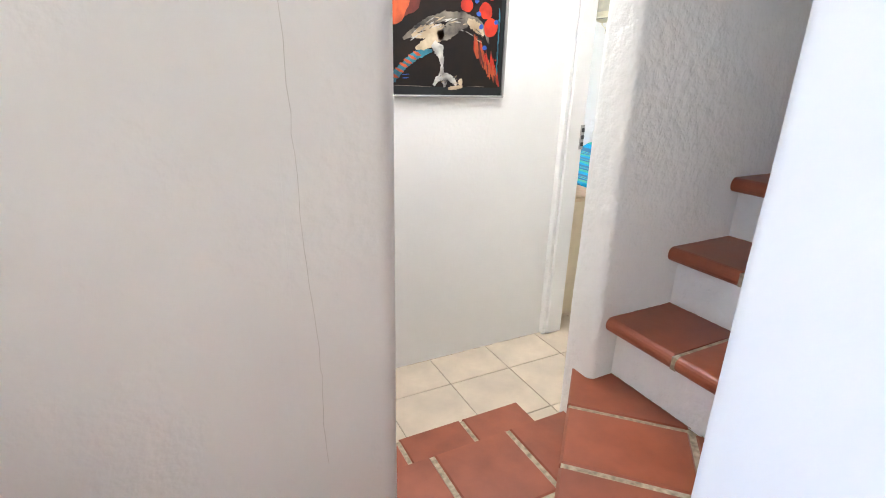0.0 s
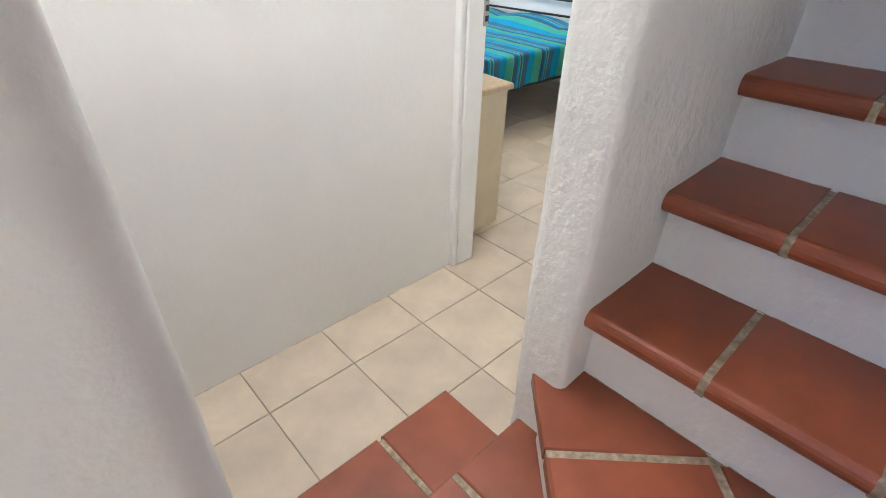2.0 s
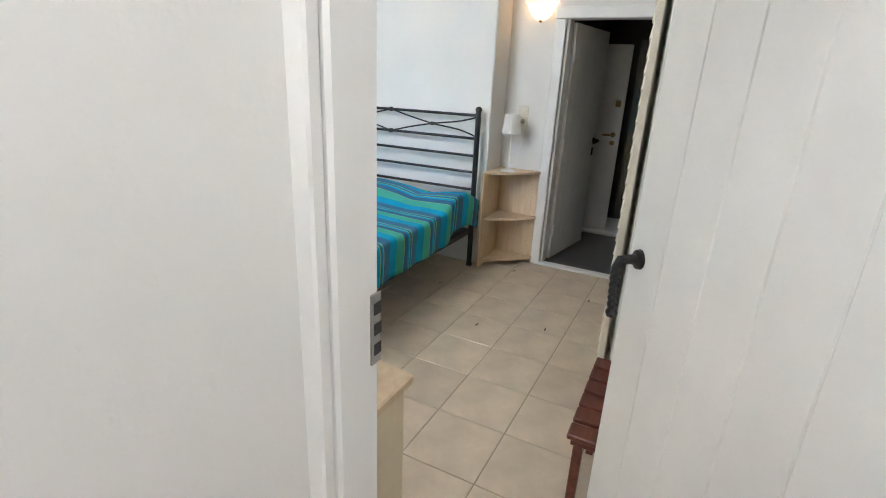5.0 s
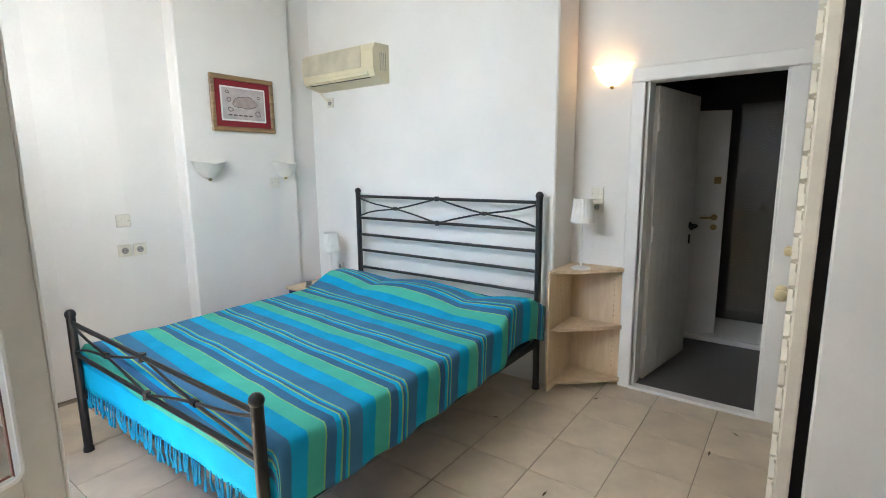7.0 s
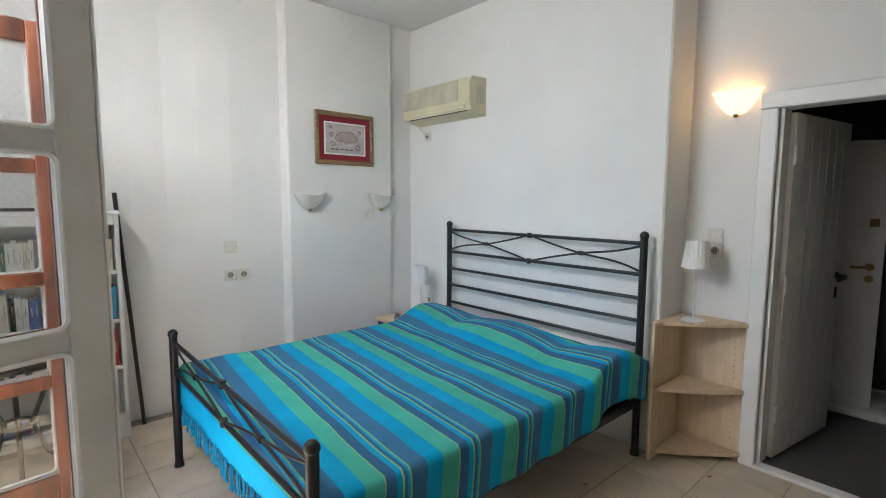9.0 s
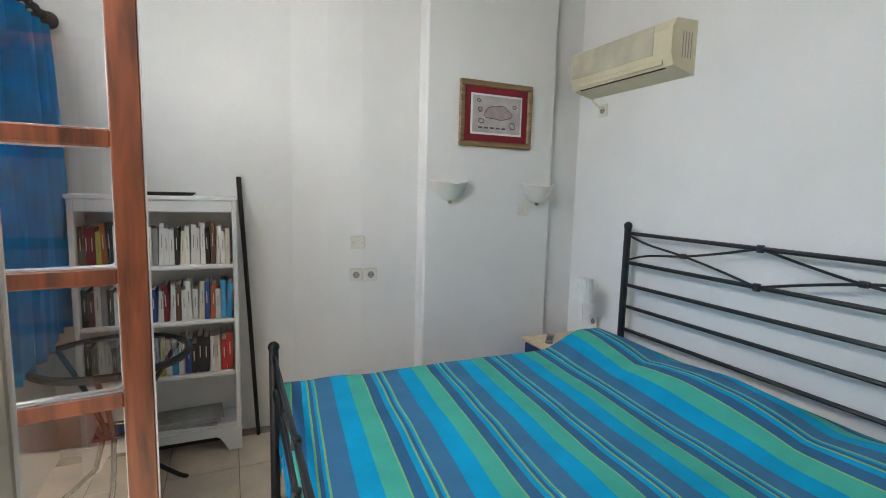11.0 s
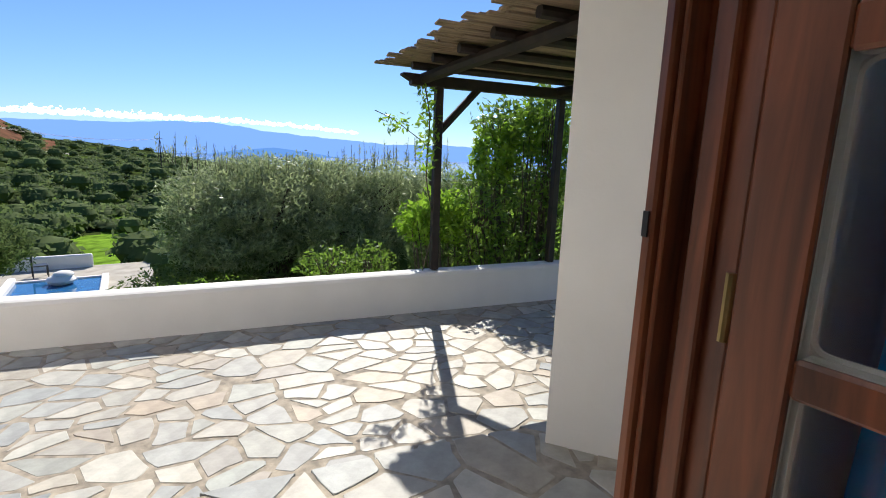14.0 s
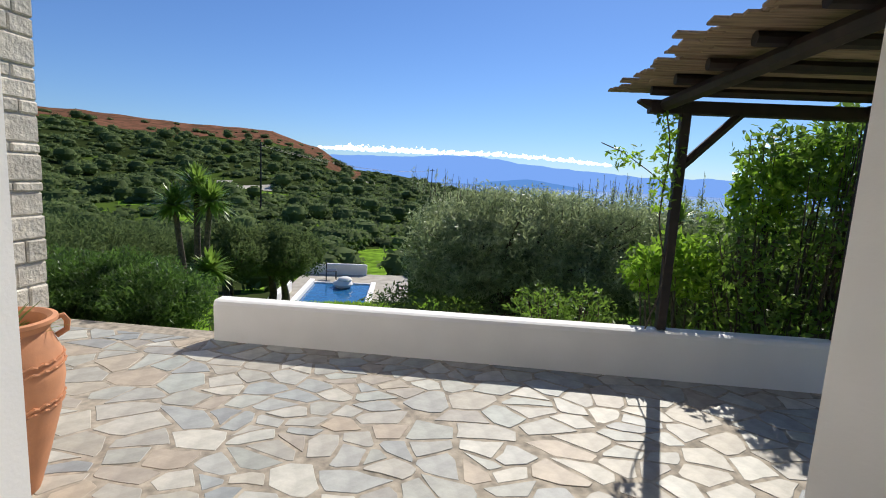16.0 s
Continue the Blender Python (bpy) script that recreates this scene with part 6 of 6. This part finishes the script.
azs = np.concatenate([np.arange(-180, -72, 9.0), np.arange(-72, 50, 0.8), np.arange(50, 180.1, 9.0)])
ds = np.concatenate([[4.75, 5.5, 6.5, 8], np.geomspace(9, 60, 22), np.geomspace(64, 380, 44), np.geomspace(392, 700, 10)])
vs = []
for a in azs:
    for d in ds:
        x, y = 1.86 - d * math.cos(radians(a)), 4.04 + d * math.sin(radians(a))
        vs.append((x, y, ground_z(x, y)))
nd = len(ds)
fs, mi = [], []
for i in range(len(azs) - 1):
    for j in range(nd - 1):
        fs.append((i * nd + j, i * nd + j + 1, (i + 1) * nd + j + 1, (i + 1) * nd + j))
        a, d = azs[i], ds[j]
        wob = 18 * noise.noise(Vector((a / 6, d / 40, 2)))
        red = (-70 < a < -19 and d + wob > 272) or (-22 < a < -15.5 and 235 < d + wob < 330)
        track = (abs(d + 1.1 * (a + 27) - 122) < 5 and -31 < a < -25) or (abs(d - 235 + 3 * (a + 16)) < 9 and -18.5 < a < -14)
        lawn = 5 < d < 110 and noise.noise(Vector((a / 4, d / 9, 7))) > -0.05
        mi.append(1 if red else 2 if track else 3 if lawn else 0)
me = bpy.data.meshes.new("ground")
me.from_pydata(vs, [], fs)
LAWN = mat("fresh_grass", (0.19, 0.33, 0.035), 0.95, 0.3, 0.8, 0.6, 20, col2=(0.06, 0.11, 0.015), spec=0.0, bdist=0.05)
for m_ in (GRASS, RED_EARTH, ROAD, LAWN):
    me.materials.append(m_)
me.polygons.foreach_set("material_index", mi)
me.polygons.foreach_set("use_smooth", [True] * len(fs))
fix(me)
tagged(new("ground", me), "green hillside with olive groves, scrub and red earth", "hillside", kind="structure")
WATER = mat("sea_water", (0.012, 0.06, 0.14), 0.16, 0.1, 0.01, 0.4, 0.6, bdist=0.4)
sea = solid("water_sea", B().prism([(4850 * math.cos(2 * math.pi * k / 90), 4850 * math.sin(2 * math.pi * k / 90)) for k in range(90)], -27, -26), WATER, "blue sea bay in the distance", "sea")

# Air haze is put in as blue emission over near-black base colours.
HAZE_GLOW_FAR = glow("mountain_haze_glow", (0.17, 0.33, 0.74), 0.9)
HAZE_GLOW_FAR.node_tree.nodes["Principled BSDF"].inputs["Base Color"].default_value = (0.02, 0.03, 0.06, 1)
HAZE_GLOW_NEAR = glow("near_ridge_haze_glow", (0.10, 0.24, 0.56), 0.9)
HAZE_GLOW_NEAR.node_tree.nodes["Principled BSDF"].inputs["Base Color"].default_value = (0.02, 0.03, 0.06, 1)
# Cloud white is emitted, in place of sunlight falling on the balls.
CLOUD_GLOW = glow("cloud", (0.95, 0.97, 1.0), 0.75)


def ridge(name, dist, table, material, amp, seed):
    aa = np.arange(-60, 70, 0.35)
    vs, k = [], len(aa)
    for a in aa:
        el = np.interp(a, [q_[0] for q_ in table], [q_[1] for q_ in table])
        el += amp * (noise.noise(Vector((a / 2.2, seed, 0))) + 0.5 * noise.noise(Vector((a / 0.8, seed, 4))))
        x, y = 1.86 - dist * math.cos(radians(a)), 4.04 + dist * math.sin(radians(a))
        vs += [(x, y, -40), (x, y, 1.5 + dist * math.tan(radians(max(el, -0.6)))), (x - 60 * math.cos(radians(a)), y + 60 * math.sin(radians(a)), -40)]
    fs = [(3 * i + j, 3 * i + 3 + j, 3 * i + 4 + j, 3 * i + 1 + j) for i in range(k - 1) for j in range(2)]
    b = B().add(vs, fs, True)
    return solid(name, b, material, "hazy blue mountain range across the bay", "mountains")


ridge("backdrop_mountains", 4700, [(-60, 1.6), (-25, 1.8), (-14.4, 2.3), (-10, 2.4), (-6.8, 2.7), (-2.3, 2.9), (2, 2.4), (6.2, 2.0), (12.6, 1.64), (16.3, 1.35), (22.6, 1.5), (28, 1.3), (45, 1.0), (70, 0.6)], HAZE_GLOW_FAR, 0.16, 1)
ridge("backdrop_headland", 4300, [(-60, -0.6), (-4, -0.6), (0, 0.1), (4, 0.55), (8, 0.1), (11, -0.3), (20, -0.6), (70, -0.6)], HAZE_GLOW_NEAR, 0.08, 9)
q = random.Random(12)
cb_ = B()
for k in range(760):
    if k < 690:
        a = -20 + 33 * q.random()
        crown = 0.5 + 0.5 * noise.noise(Vector((a / 1.6, 0, 3))) + 0.35 * noise.noise(Vector((a / 0.6, 0, 8)))
        base = np.interp(a, [-20, -8, 0, 8, 13], [2.75, 2.9, 3.05, 2.75, 2.4])
        top = max(0.12, crown) * np.interp(a, [-20, -14, -4, 2, 8, 13], [0.5, 1.3, 0.9, 0.75, 0.7, 0.4])
    else:
        a, base, top = q.uniform(26.5, 31), 4.2, 0.9
    h = q.random() ** 1.3
    r = 4800 * radians(q.uniform(0.08, 0.27)) * (1.15 - 0.6 * h)
    el = base + h * top
    x, y = 1.86 - 4820 * math.cos(radians(a)), 4.04 + 4820 * math.sin(radians(a))
    cb_.ball((x, y, 1.5 + 4820 * math.tan(radians(el))), r, 12, None, 0.62)
solid("backdrop_clouds", cb_, CLOUD_GLOW, "white cumulus clouds over the mountains", "clouds")


def place(az, d, z=None):
    x, y = 1.86 - d * math.cos(radians(az)), 4.04 + d * math.sin(radians(az))
    return Vector((x, y, ground_z(x, y) if z is None else z))


def olive_tree(base, crown, n, size, seed, label, trunks=2, lw=None):
    t = thing("olive_tree", label, "tree", Matrix.Translation(base), "olive trees near the house")
    q = random.Random(seed)
    rel = [((c[0] - base.x, c[1] - base.y, c[2] - base.z), r) for c, r in crown]
    b = B()
    for k in range(trunks):
        c = rel[k % len(rel)][0]
        p0 = Vector((q.uniform(-0.25, 0.25), q.uniform(-0.25, 0.25), -0.1))
        pts = [p0 + (Vector(c) - p0) * u + Vector((q.uniform(-0.12, 0.12), q.uniform(-0.12, 0.12), 0)) * (u * (1 - u) * 4) for u in (0, 0.25, 0.5, 0.75, 1.0)]
        b.tube(pts, [0.17, 0.13, 0.10, 0.07, 0.03], 8)
        for _ in range(5):
            e = Vector(c) + Vector((q.uniform(-0.8, 0.8), q.uniform(-0.8, 0.8), q.uniform(-0.2, 0.6)))
            b.tube([pts[2], (pts[2] + e) / 2 + Vector((0, 0, 0.1)), e], [0.06, 0.04, 0.015], 6)
    part("trunk", b, BARK, t, "gnarled grey trunk")
    v, f = leaf_cloud(rel, n, size, seed, 0.5, 0.24, upright=0.4)
    cloud_part("crown", v, f, lw or LEAF_OLIVE, t, "silvery grey-green crown")
    return t


oc = [((-8.8, 3.25, -0.05), (1.2, 0.95, 1.0)), ((-8.9, 4.1, 0.15), (1.3, 1.2, 1.15)), ((-9.1, 5.6, 0.2), (1.3, 1.3, 1.15)), ((-9.0, 7.1, 0.25), (1.2, 1.2, 1.05)), ((-9.9, 4.8, 0.55), (1.1, 2.6, 0.8)), ((-9.2, 8.4, 0.1), (1.2, 1.2, 1.1)), ((-8.2, 3.6, -0.45), (0.9, 1.2, 0.5)), ((-8.3, 6.2, -0.35), (0.9, 1.6, 0.6))]
olive_tree(place(2.0, 10.9), oc, 95000, 0.056, 3, "broad olive tree clipped like a hedge beyond the wall", 4)
twigs = B()
q = random.Random(31)
tw = thing("olive_shoots", "thin upright olive shoots above the crown", "tree", Matrix.Translation(place(3, 11.2)))
pb = place(3, 11.2)
vv, ff_ = [], []
for k in range(90):
    y = q.uniform(2.2, 8.6)
    x = q.uniform(-10.2, -8.6)
    z0 = 0.95 + 0.25 * math.sin(y)
    h = q.uniform(0.25, 0.75)
    twigs.tube([(x - pb.x, y - pb.y, z0 - pb.z), (x - pb.x + q.uniform(-0.08, 0.08), y - pb.y + q.uniform(-0.08, 0.08), z0 + h - pb.z)], [0.008, 0.003], 4)
    v, f = leaf_cloud([((x - pb.x, y - pb.y, z0 + h * 0.5 - pb.z), (0.05, 0.05, h * 0.5))], 26, 0.05, 900 + k, 0.2, 0.16, upright=1.5)
    vv.append(v)
    ff_.append(f + 4 * 26 * k)
tagged(part("twig_tangle", twigs, BARK, tw), kind="stuff")
cloud_part("leaves", np.concatenate(vv), np.concatenate(ff_), LEAF_OLIVE, tw)
for az, d, r, sd in ((-29.0, 17, 1.15, 41), (-24.0, 17.5, 1.2, 42), (-35.5, 22, 1.9, 43), (-39.5, 20, 2.0, 44), (-43.5, 19, 2.3, 45)):
    p = place(az, d)
    c = [((p.x + dx * r, p.y + dy * r, p.z + 1.75 + dz), (r * 0.75, r * 0.75, r * 0.62)) for dx, dy, dz in ((0, 0, 0.35), (0.45, 0.4, 0), (-0.4, 0.45, 0.05), (0.1, -0.6, 0))]
    olive_tree(p, c, 20000, 0.075, sd, "olive tree with a bent trunk on the grass", 2, LEAF_DARK)


def shrub(name, label, centres, n, size, material, seed, aspect=0.35, stems=8, upright=0.0):
    base = Vector((sum(c[0] for c, _ in centres) / len(centres), sum(c[1] for c, _ in centres) / len(centres), 0))
    base.z = ground_z(base.x, base.y)
    t = thing(name, label, "shrub", Matrix.Translation(base), "shrubs")
    q = random.Random(seed)
    b = B()
    for k in range(stems):
        c, r = centres[k % len(centres)]
        e = Vector(c) - base + Vector((q.uniform(-r[0], r[0]) * 0.6, q.uniform(-r[1], r[1]) * 0.6, q.uniform(0, r[2]) * 0.8))
        s = Vector((e.x * 0.6, e.y * 0.6, -0.3))
        b.tube([s, (s + e) / 2 + Vector((q.uniform(-0.1, 0.1), q.uniform(-0.1, 0.1), 0)), e], [0.022, 0.014, 0.005], 5)
    tagged(part("stem_tangle", b, BARK, t), kind="stuff")
    v, f = leaf_cloud([((c[0] - base.x, c[1] - base.y, c[2] - base.z), r) for c, r in centres], n, size, seed, 0.35, aspect, upright=upright)
    cloud_part("leaves", v, f, material, t)
    return t


shrub("rosemary_bush", "dense dark green rosemary bush beside the terrace", [((-4.15, -0.28, -0.36), (0.66, 0.66, 0.48)), ((-4.35, -0.9, -0.30), (0.72, 0.7, 0.54)), ((-4.2, -1.6, -0.30), (0.75, 0.75, 0.52))], 60000, 0.034, LEAF_BUSH, 51, 0.26, 8, 0.8)
shrub("climbing_shrub", "leafy green shrub with brown stems behind the low wall", [((-4.1, 6.9, 0.55), (0.5, 0.55, 0.8)), ((-4.3, 7.9, 1.25), (0.6, 0.6, 0.9)), ((-4.0, 8.7, 0.9), (0.7, 0.8, 1.4)), ((-4.5, 7.45, 2.0), (0.4, 0.45, 0.4)), ((-4.2, 8.1, 2.25), (0.45, 0.5, 0.35)), ((-3.9, 7.6, -0.1), (0.5, 1.1, 0.5))], 6200, 0.058, LEAF_MID, 52, 0.36, 60, 0.1)
# Brighter lime leaves paint in the sunlit clusters of the shrub above.
shrub("climbing_shrub", "lime green leaves of a tall shrub, coloured as sunlit clusters", [((-4.4, 7.3, 1.5), (0.4, 0.4, 0.5)), ((-4.6, 8.2, 1.9), (0.5, 0.6, 0.5)), ((-4.1, 6.35, 0.62), (0.42, 0.45, 0.40)), ((-4.0, 6.0, 0.55), (0.36, 0.36, 0.30))], 4300, 0.060, LEAF_BRIGHT, 53, 0.38, 24, 0.1)
# Dark backing, added to give the leafy shrub a shaded interior.
shrub("dark_foliage", "dark leaf backing added as the shaded inside of the leafy shrub", [((-5.3, 7.0, 0.1), (0.6, 0.8, 0.9)), ((-5.4, 8.3, 0.4), (0.7, 0.9, 1.2))], 9000, 0.06, LEAF_DARK, 57, 0.34, 20)
shrub("low_shrub", "sparse pale shrub behind the wall", [((-4.1, 4.75, -0.02), (0.35, 0.4, 0.30)), ((-4.0, 5.3, 0.0), (0.35, 0.35, 0.30))], 1300, 0.035, LEAF_MID, 54, 0.34, 26, 0.2)
shrub("dark_foliage", "dark shrubs in the shade under the olive", [((-8.0, 3.2, -1.15), (0.8, 1.6, 0.5)), ((-8.4, 7.0, -1.1), (1.0, 2.2, 0.6))], 9000, 0.06, LEAF_DARK, 55, 0.3, 10)
vine = thing("vine", "thin leafy vine climbing the pergola post", "climber", pose(-3.05, 5.79, 0.10))
q = random.Random(77)
vp = [(0.0 + 0.06 * math.sin(k * 0.9), -0.05 - 0.06 * math.cos(k * 0.8) - (0.02 * max(0, k - 8)), k * 0.16) for k in range(14)]
part("stem", B().tube(vp, 0.008, 5).tube([vp[9], (0.05, -0.25, 1.55), (0.02, -0.5, 1.72), (0.05, -0.72, 1.80)], 0.005, 5), BARK, vine)
v, f = leaf_cloud([((p[0], p[1], p[2]), (0.10, 0.14, 0.12)) for p in vp[8:]] + [((0.03, -0.45, 1.68), (0.08, 0.25, 0.12))], 420, 0.035, 78, 0.2, 0.4)
cloud_part("leaves", v, f, LEAF_BRIGHT, vine)

# yucca palm
yp = place(-32.4, 15)
yu = thing("yucca_palm", "tall yucca with several spiky crowns", "palm", Matrix.Translation(yp))
YL = mat("yucca_leaf", (0.19, 0.30, 0.05), 0.4, 0.2, 4)
leafy(YL, 0.4)
q = random.Random(5)
for (x, y, z), top in (((0.1, -0.15, 0), (0.15, -0.5, 2.9)), ((0, 0.05, 0), (0.0, 0.05, 3.45)), ((0.05, 0.15, 0), (0.1, 0.5, 3.05)), ((0.1, 0.2, 0), (0.15, 0.5, 1.15))):
    e = Vector(top)
    part("trunk", B().tube([(x, y, -0.3), ((x + e.x) / 2, (y + e.y) / 2, e.z / 2), e], [0.11, 0.085, 0.07], 8), BARK, yu)
    b = B()
    blades(b, e, 260, 0.80, 2.2, 0.075, q)
    part("leaf_crown", b, YL, yu, "spiky green leaf crown")
p2 = place(20.5, 10.0)
ya = thing("yucca_palm", "small spiky yucca among the shrubs", "palm", Matrix.Translation(p2))
b = B()
blades(b, (0, 0, 2.3), 90, 0.5, 1.6, 0.045, q)
part("leaf_crown", b, YL, ya)
part("trunk", B().tube([(0, 0, -0.2), (0, 0, 2.3)], 0.08, 8), BARK, ya)

# pool
pool_c = place(-17.6, 21.5)
pz = pool_c.z + 0.15
pm = Matrix.Translation((pool_c.x, pool_c.y, pz)) @ pose(0, 0, 0, 0, 0, 10)
po = thing("swimming_pool", "small blue swimming pool with white rims and stone deck", "pool", pm)
part("deck", B().box((-6.0, -2.6, -0.6), (2.0, 3.2, -0.05)), mat("stone_deck", (0.42, 0.38, 0.31), 0.9, 0.15, 2), po)
part("water", B().box((-3.0, -1.5, -0.04), (1.4, 1.3, 0.02)), mat("pool_water", (0.02, 0.12, 0.28), 0.08, 0.1, 2), po)
for lo, hi in (((-3.2, -1.75, -0.3), (1.7, -1.5, 0.22)), ((-3.2, 1.3, -0.3), (1.7, 1.55, 0.14)), ((-3.2, -1.75, -0.3), (-3.0, 1.55, 0.08))):
    part("rim", B().box(lo, hi, 0.03), OUT_PLASTER, po)
part("side_wall", B().box((-1.5, -2.5, -0.3), (1.8, -2.25, 0.45), 0.05), OUT_PLASTER, po)
part("back_wall", B().box((-5.9, -2.6, -0.3), (-5.65, 0.9, 0.55), 0.05), OUT_PLASTER, po)
part("fountain", B().ball((-2.3, 0.0, 0.2), 0.5, 12, None, 0.45).ball((-2.3, 0.1, 0.42), 0.35, 12, None, 0.4), OUT_PLASTER, po, "rounded white fountain")
pc = thing("garden_chair", "dark iron garden chair beside the pool", "chair", Matrix.Translation((pool_c.x, pool_c.y, pz - 0.05)) @ pose(-4.1, -1.6, 0, 0, 0, 20))
for sx in (-0.25, 0.25):
    for sy in (-0.25, 0.25):
        part("leg", B().tube([(sx, sy, 0), (sx, sy, 1.0 if sy < 0 else 0.5)], 0.025, 6), BLACK_IRON, pc)
part("seat", B().box((-0.27, -0.27, 0.48), (0.27, 0.27, 0.52), 0.01), BLACK_IRON, pc)
for z in (0.65, 0.8, 0.95):
    part("back_bar", B().tube([(-0.25, -0.25, z), (0.25, -0.25, z)], 0.02, 6), BLACK_IRON, pc)

# utility poles
for az, d, h in ((-26.0, 85, 11.4), (-7.0, 150, 10.0)):
    p = place(az, d)
    up = thing("utility_pole", "dark wooden utility pole with a cross arm", "pole", Matrix.Translation(p), "utility poles")
    part("shaft", B().tube([(0, 0, -0.5), (0, 0, h)], [0.16, 0.11], 8), DARK_WOOD, up)
    part("cross_arm", B().box((-0.07, -0.7, h - 0.6), (0.07, 0.7, h - 0.45)), DARK_WOOD, up)
pa, pb2 = place(-26.0, 85), place(-7.0, 150)
wire = thing("power_line", "thin power line between the poles", "cable")
for s in (-0.6, 0.6):
    part("wire", B().tube([(pa.x + (pb2.x - pa.x) * u, pa.y + s + (pb2.y - pa.y) * u, pa.z + 10.9 + (pb2.z - 1.4 - pa.z) * u - 7 * u * (1 - u)) for u in [k / 14 for k in range(15)]], 0.02, 4), DARK_WOOD, wire)

# olive groves and scrub on the slopes
rg = np.random.default_rng(21)
cent_o, cent_s = [], []
while len(cent_o) < 520:
    az, d = rg.uniform(-58, 20), 26 * (300 / 26) ** rg.random()
    if -24 < az < -11 and d < 34:
        continue
    if d < 95 and (noise.noise(Vector((az / 5, d / 20, 0))) < -0.15 or noise.noise(Vector((az / 4, d / 9, 7))) > 0.15):
        continue
    p = place(az, d)
    if abs(d + 1.1 * (az + 27) - 122) < 16 and -32 < az < -24.5:
        continue
    s = rg.uniform(1.1, 2.0) * (1 + d / 400)
    cent_o.append(((p.x, p.y, p.z + s * 0.75), (s, s, s * 0.75)))
while len(cent_s) < 3600:
    az, d = rg.uniform(-60, 10), 60 * (360 / 60) ** rg.random()
    p = place(az, d)
    if d > 268 and az < -15 and rg.random() < 0.80:
        continue
    if (abs(d + 1.1 * (az + 27) - 122) < 16 and -32 < az < -24.5) or (abs(d - 235 + 3 * (az + 16)) < 22 and -19 < az < -13.5):
        continue
    s = rg.uniform(0.4, 1.5) ** 1.2 * (0.6 + d / 350)
    cent_s.append(((p.x, p.y, p.z + s * 0.3), (s * 1.3, s * 1.3, s * 0.6)))
v, f = leaf_cloud(cent_o, 80000, 0.22, 61, 0.8, 0.55)
g = thing("olive_grove", "olive trees spread over the valley slope", "olive grove", kind="stuff")
cloud_part("crowns", v, f, LEAF_DARK, g)
# Solid balls added within the leaf shells as the dark, shaded crown insides.
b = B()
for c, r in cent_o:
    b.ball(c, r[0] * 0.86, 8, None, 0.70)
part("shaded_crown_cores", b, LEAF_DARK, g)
v, f = leaf_cloud(cent_s, 70000, 0.38, 62, 0.8, 0.6)
g = thing("scrub", "dark scrub on the far hillside", "scrub", kind="stuff")
cloud_part("bushes", v, f, LEAF_DARK, g)
# Filler balls again, standing in for the shaded inside of each bush.
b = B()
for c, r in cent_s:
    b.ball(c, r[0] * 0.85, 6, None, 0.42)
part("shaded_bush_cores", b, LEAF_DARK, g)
b = B()
rg2 = random.Random(4)
for k in range(5200):
    az, d = rg2.uniform(-46, 24), rg2.uniform(5.2, 19)
    p = place(az, d)
    h = rg2.uniform(0.06, 0.16)
    a = rg2.uniform(0, 6.28)
    b.add([p + Vector((-0.02 * math.cos(a), -0.02 * math.sin(a), -0.02)), p + Vector((0.02 * math.cos(a), 0.02 * math.sin(a), -0.02)), p + Vector((rg2.uniform(-0.05, 0.05), rg2.uniform(-0.05, 0.05), h))], [(0, 1, 2)])
g = thing("grass", "fresh green grass below the terrace", "grass", kind="stuff")
part("grass_blades", b, LEAF_BRIGHT, g)

# ---- small bits on the floor ----
q = random.Random(15)
for x, y in ((3.83, 2.60), (2.62, 1.83), (4.30, 3.12), (4.88, 1.96), (4.60, 2.05), (4.0, 2.2), (4.86, 2.72)):
    t = thing("dry_leaf", "tiny dry leaf lying on the floor tiles", "leaf", pose(x, y, 0.001, 0, 0, q.uniform(0, 360)), "dry leaves")
    part("blade", B().add([(-0.02, 0, 0), (0, 0.006, 0.004), (0.022, 0.002, 0.008), (0, -0.006, 0.003)], [(0, 1, 2, 3)]), BARK, t)

# ---- pieces of floors and walls ----
for x, y in tile_list:
    o = new("floor_tile", tile_me)
    o.location, o.parent = (x, y, 0), floor
q = random.Random(2)
for par, polys, z in STONES:
    for poly in polys:
        cx_, cy_ = sum(p[0] for p in poly) / len(poly), sum(p[1] for p in poly) / len(poly)
        o = new("flagstone", fix(B().prism([(x - cx_, y - cy_) for x, y in poly], -0.05, q.uniform(-0.0005, 0.004), bev=0.003).mesh("flagstone", STONE)))
        o.location, o.parent = (cx_, cy_, z), par
for x, z, w, h in WALL_STONES:
    bb_ = B().box((0, -0.05, 0), (w, q.uniform(0.012, 0.035), h), 0.018)
    o = new("wall_stone", fix(bb_.mesh("wall_stone", STONE_W)))
    o.location, o.parent = (x, -0.97, z), sb
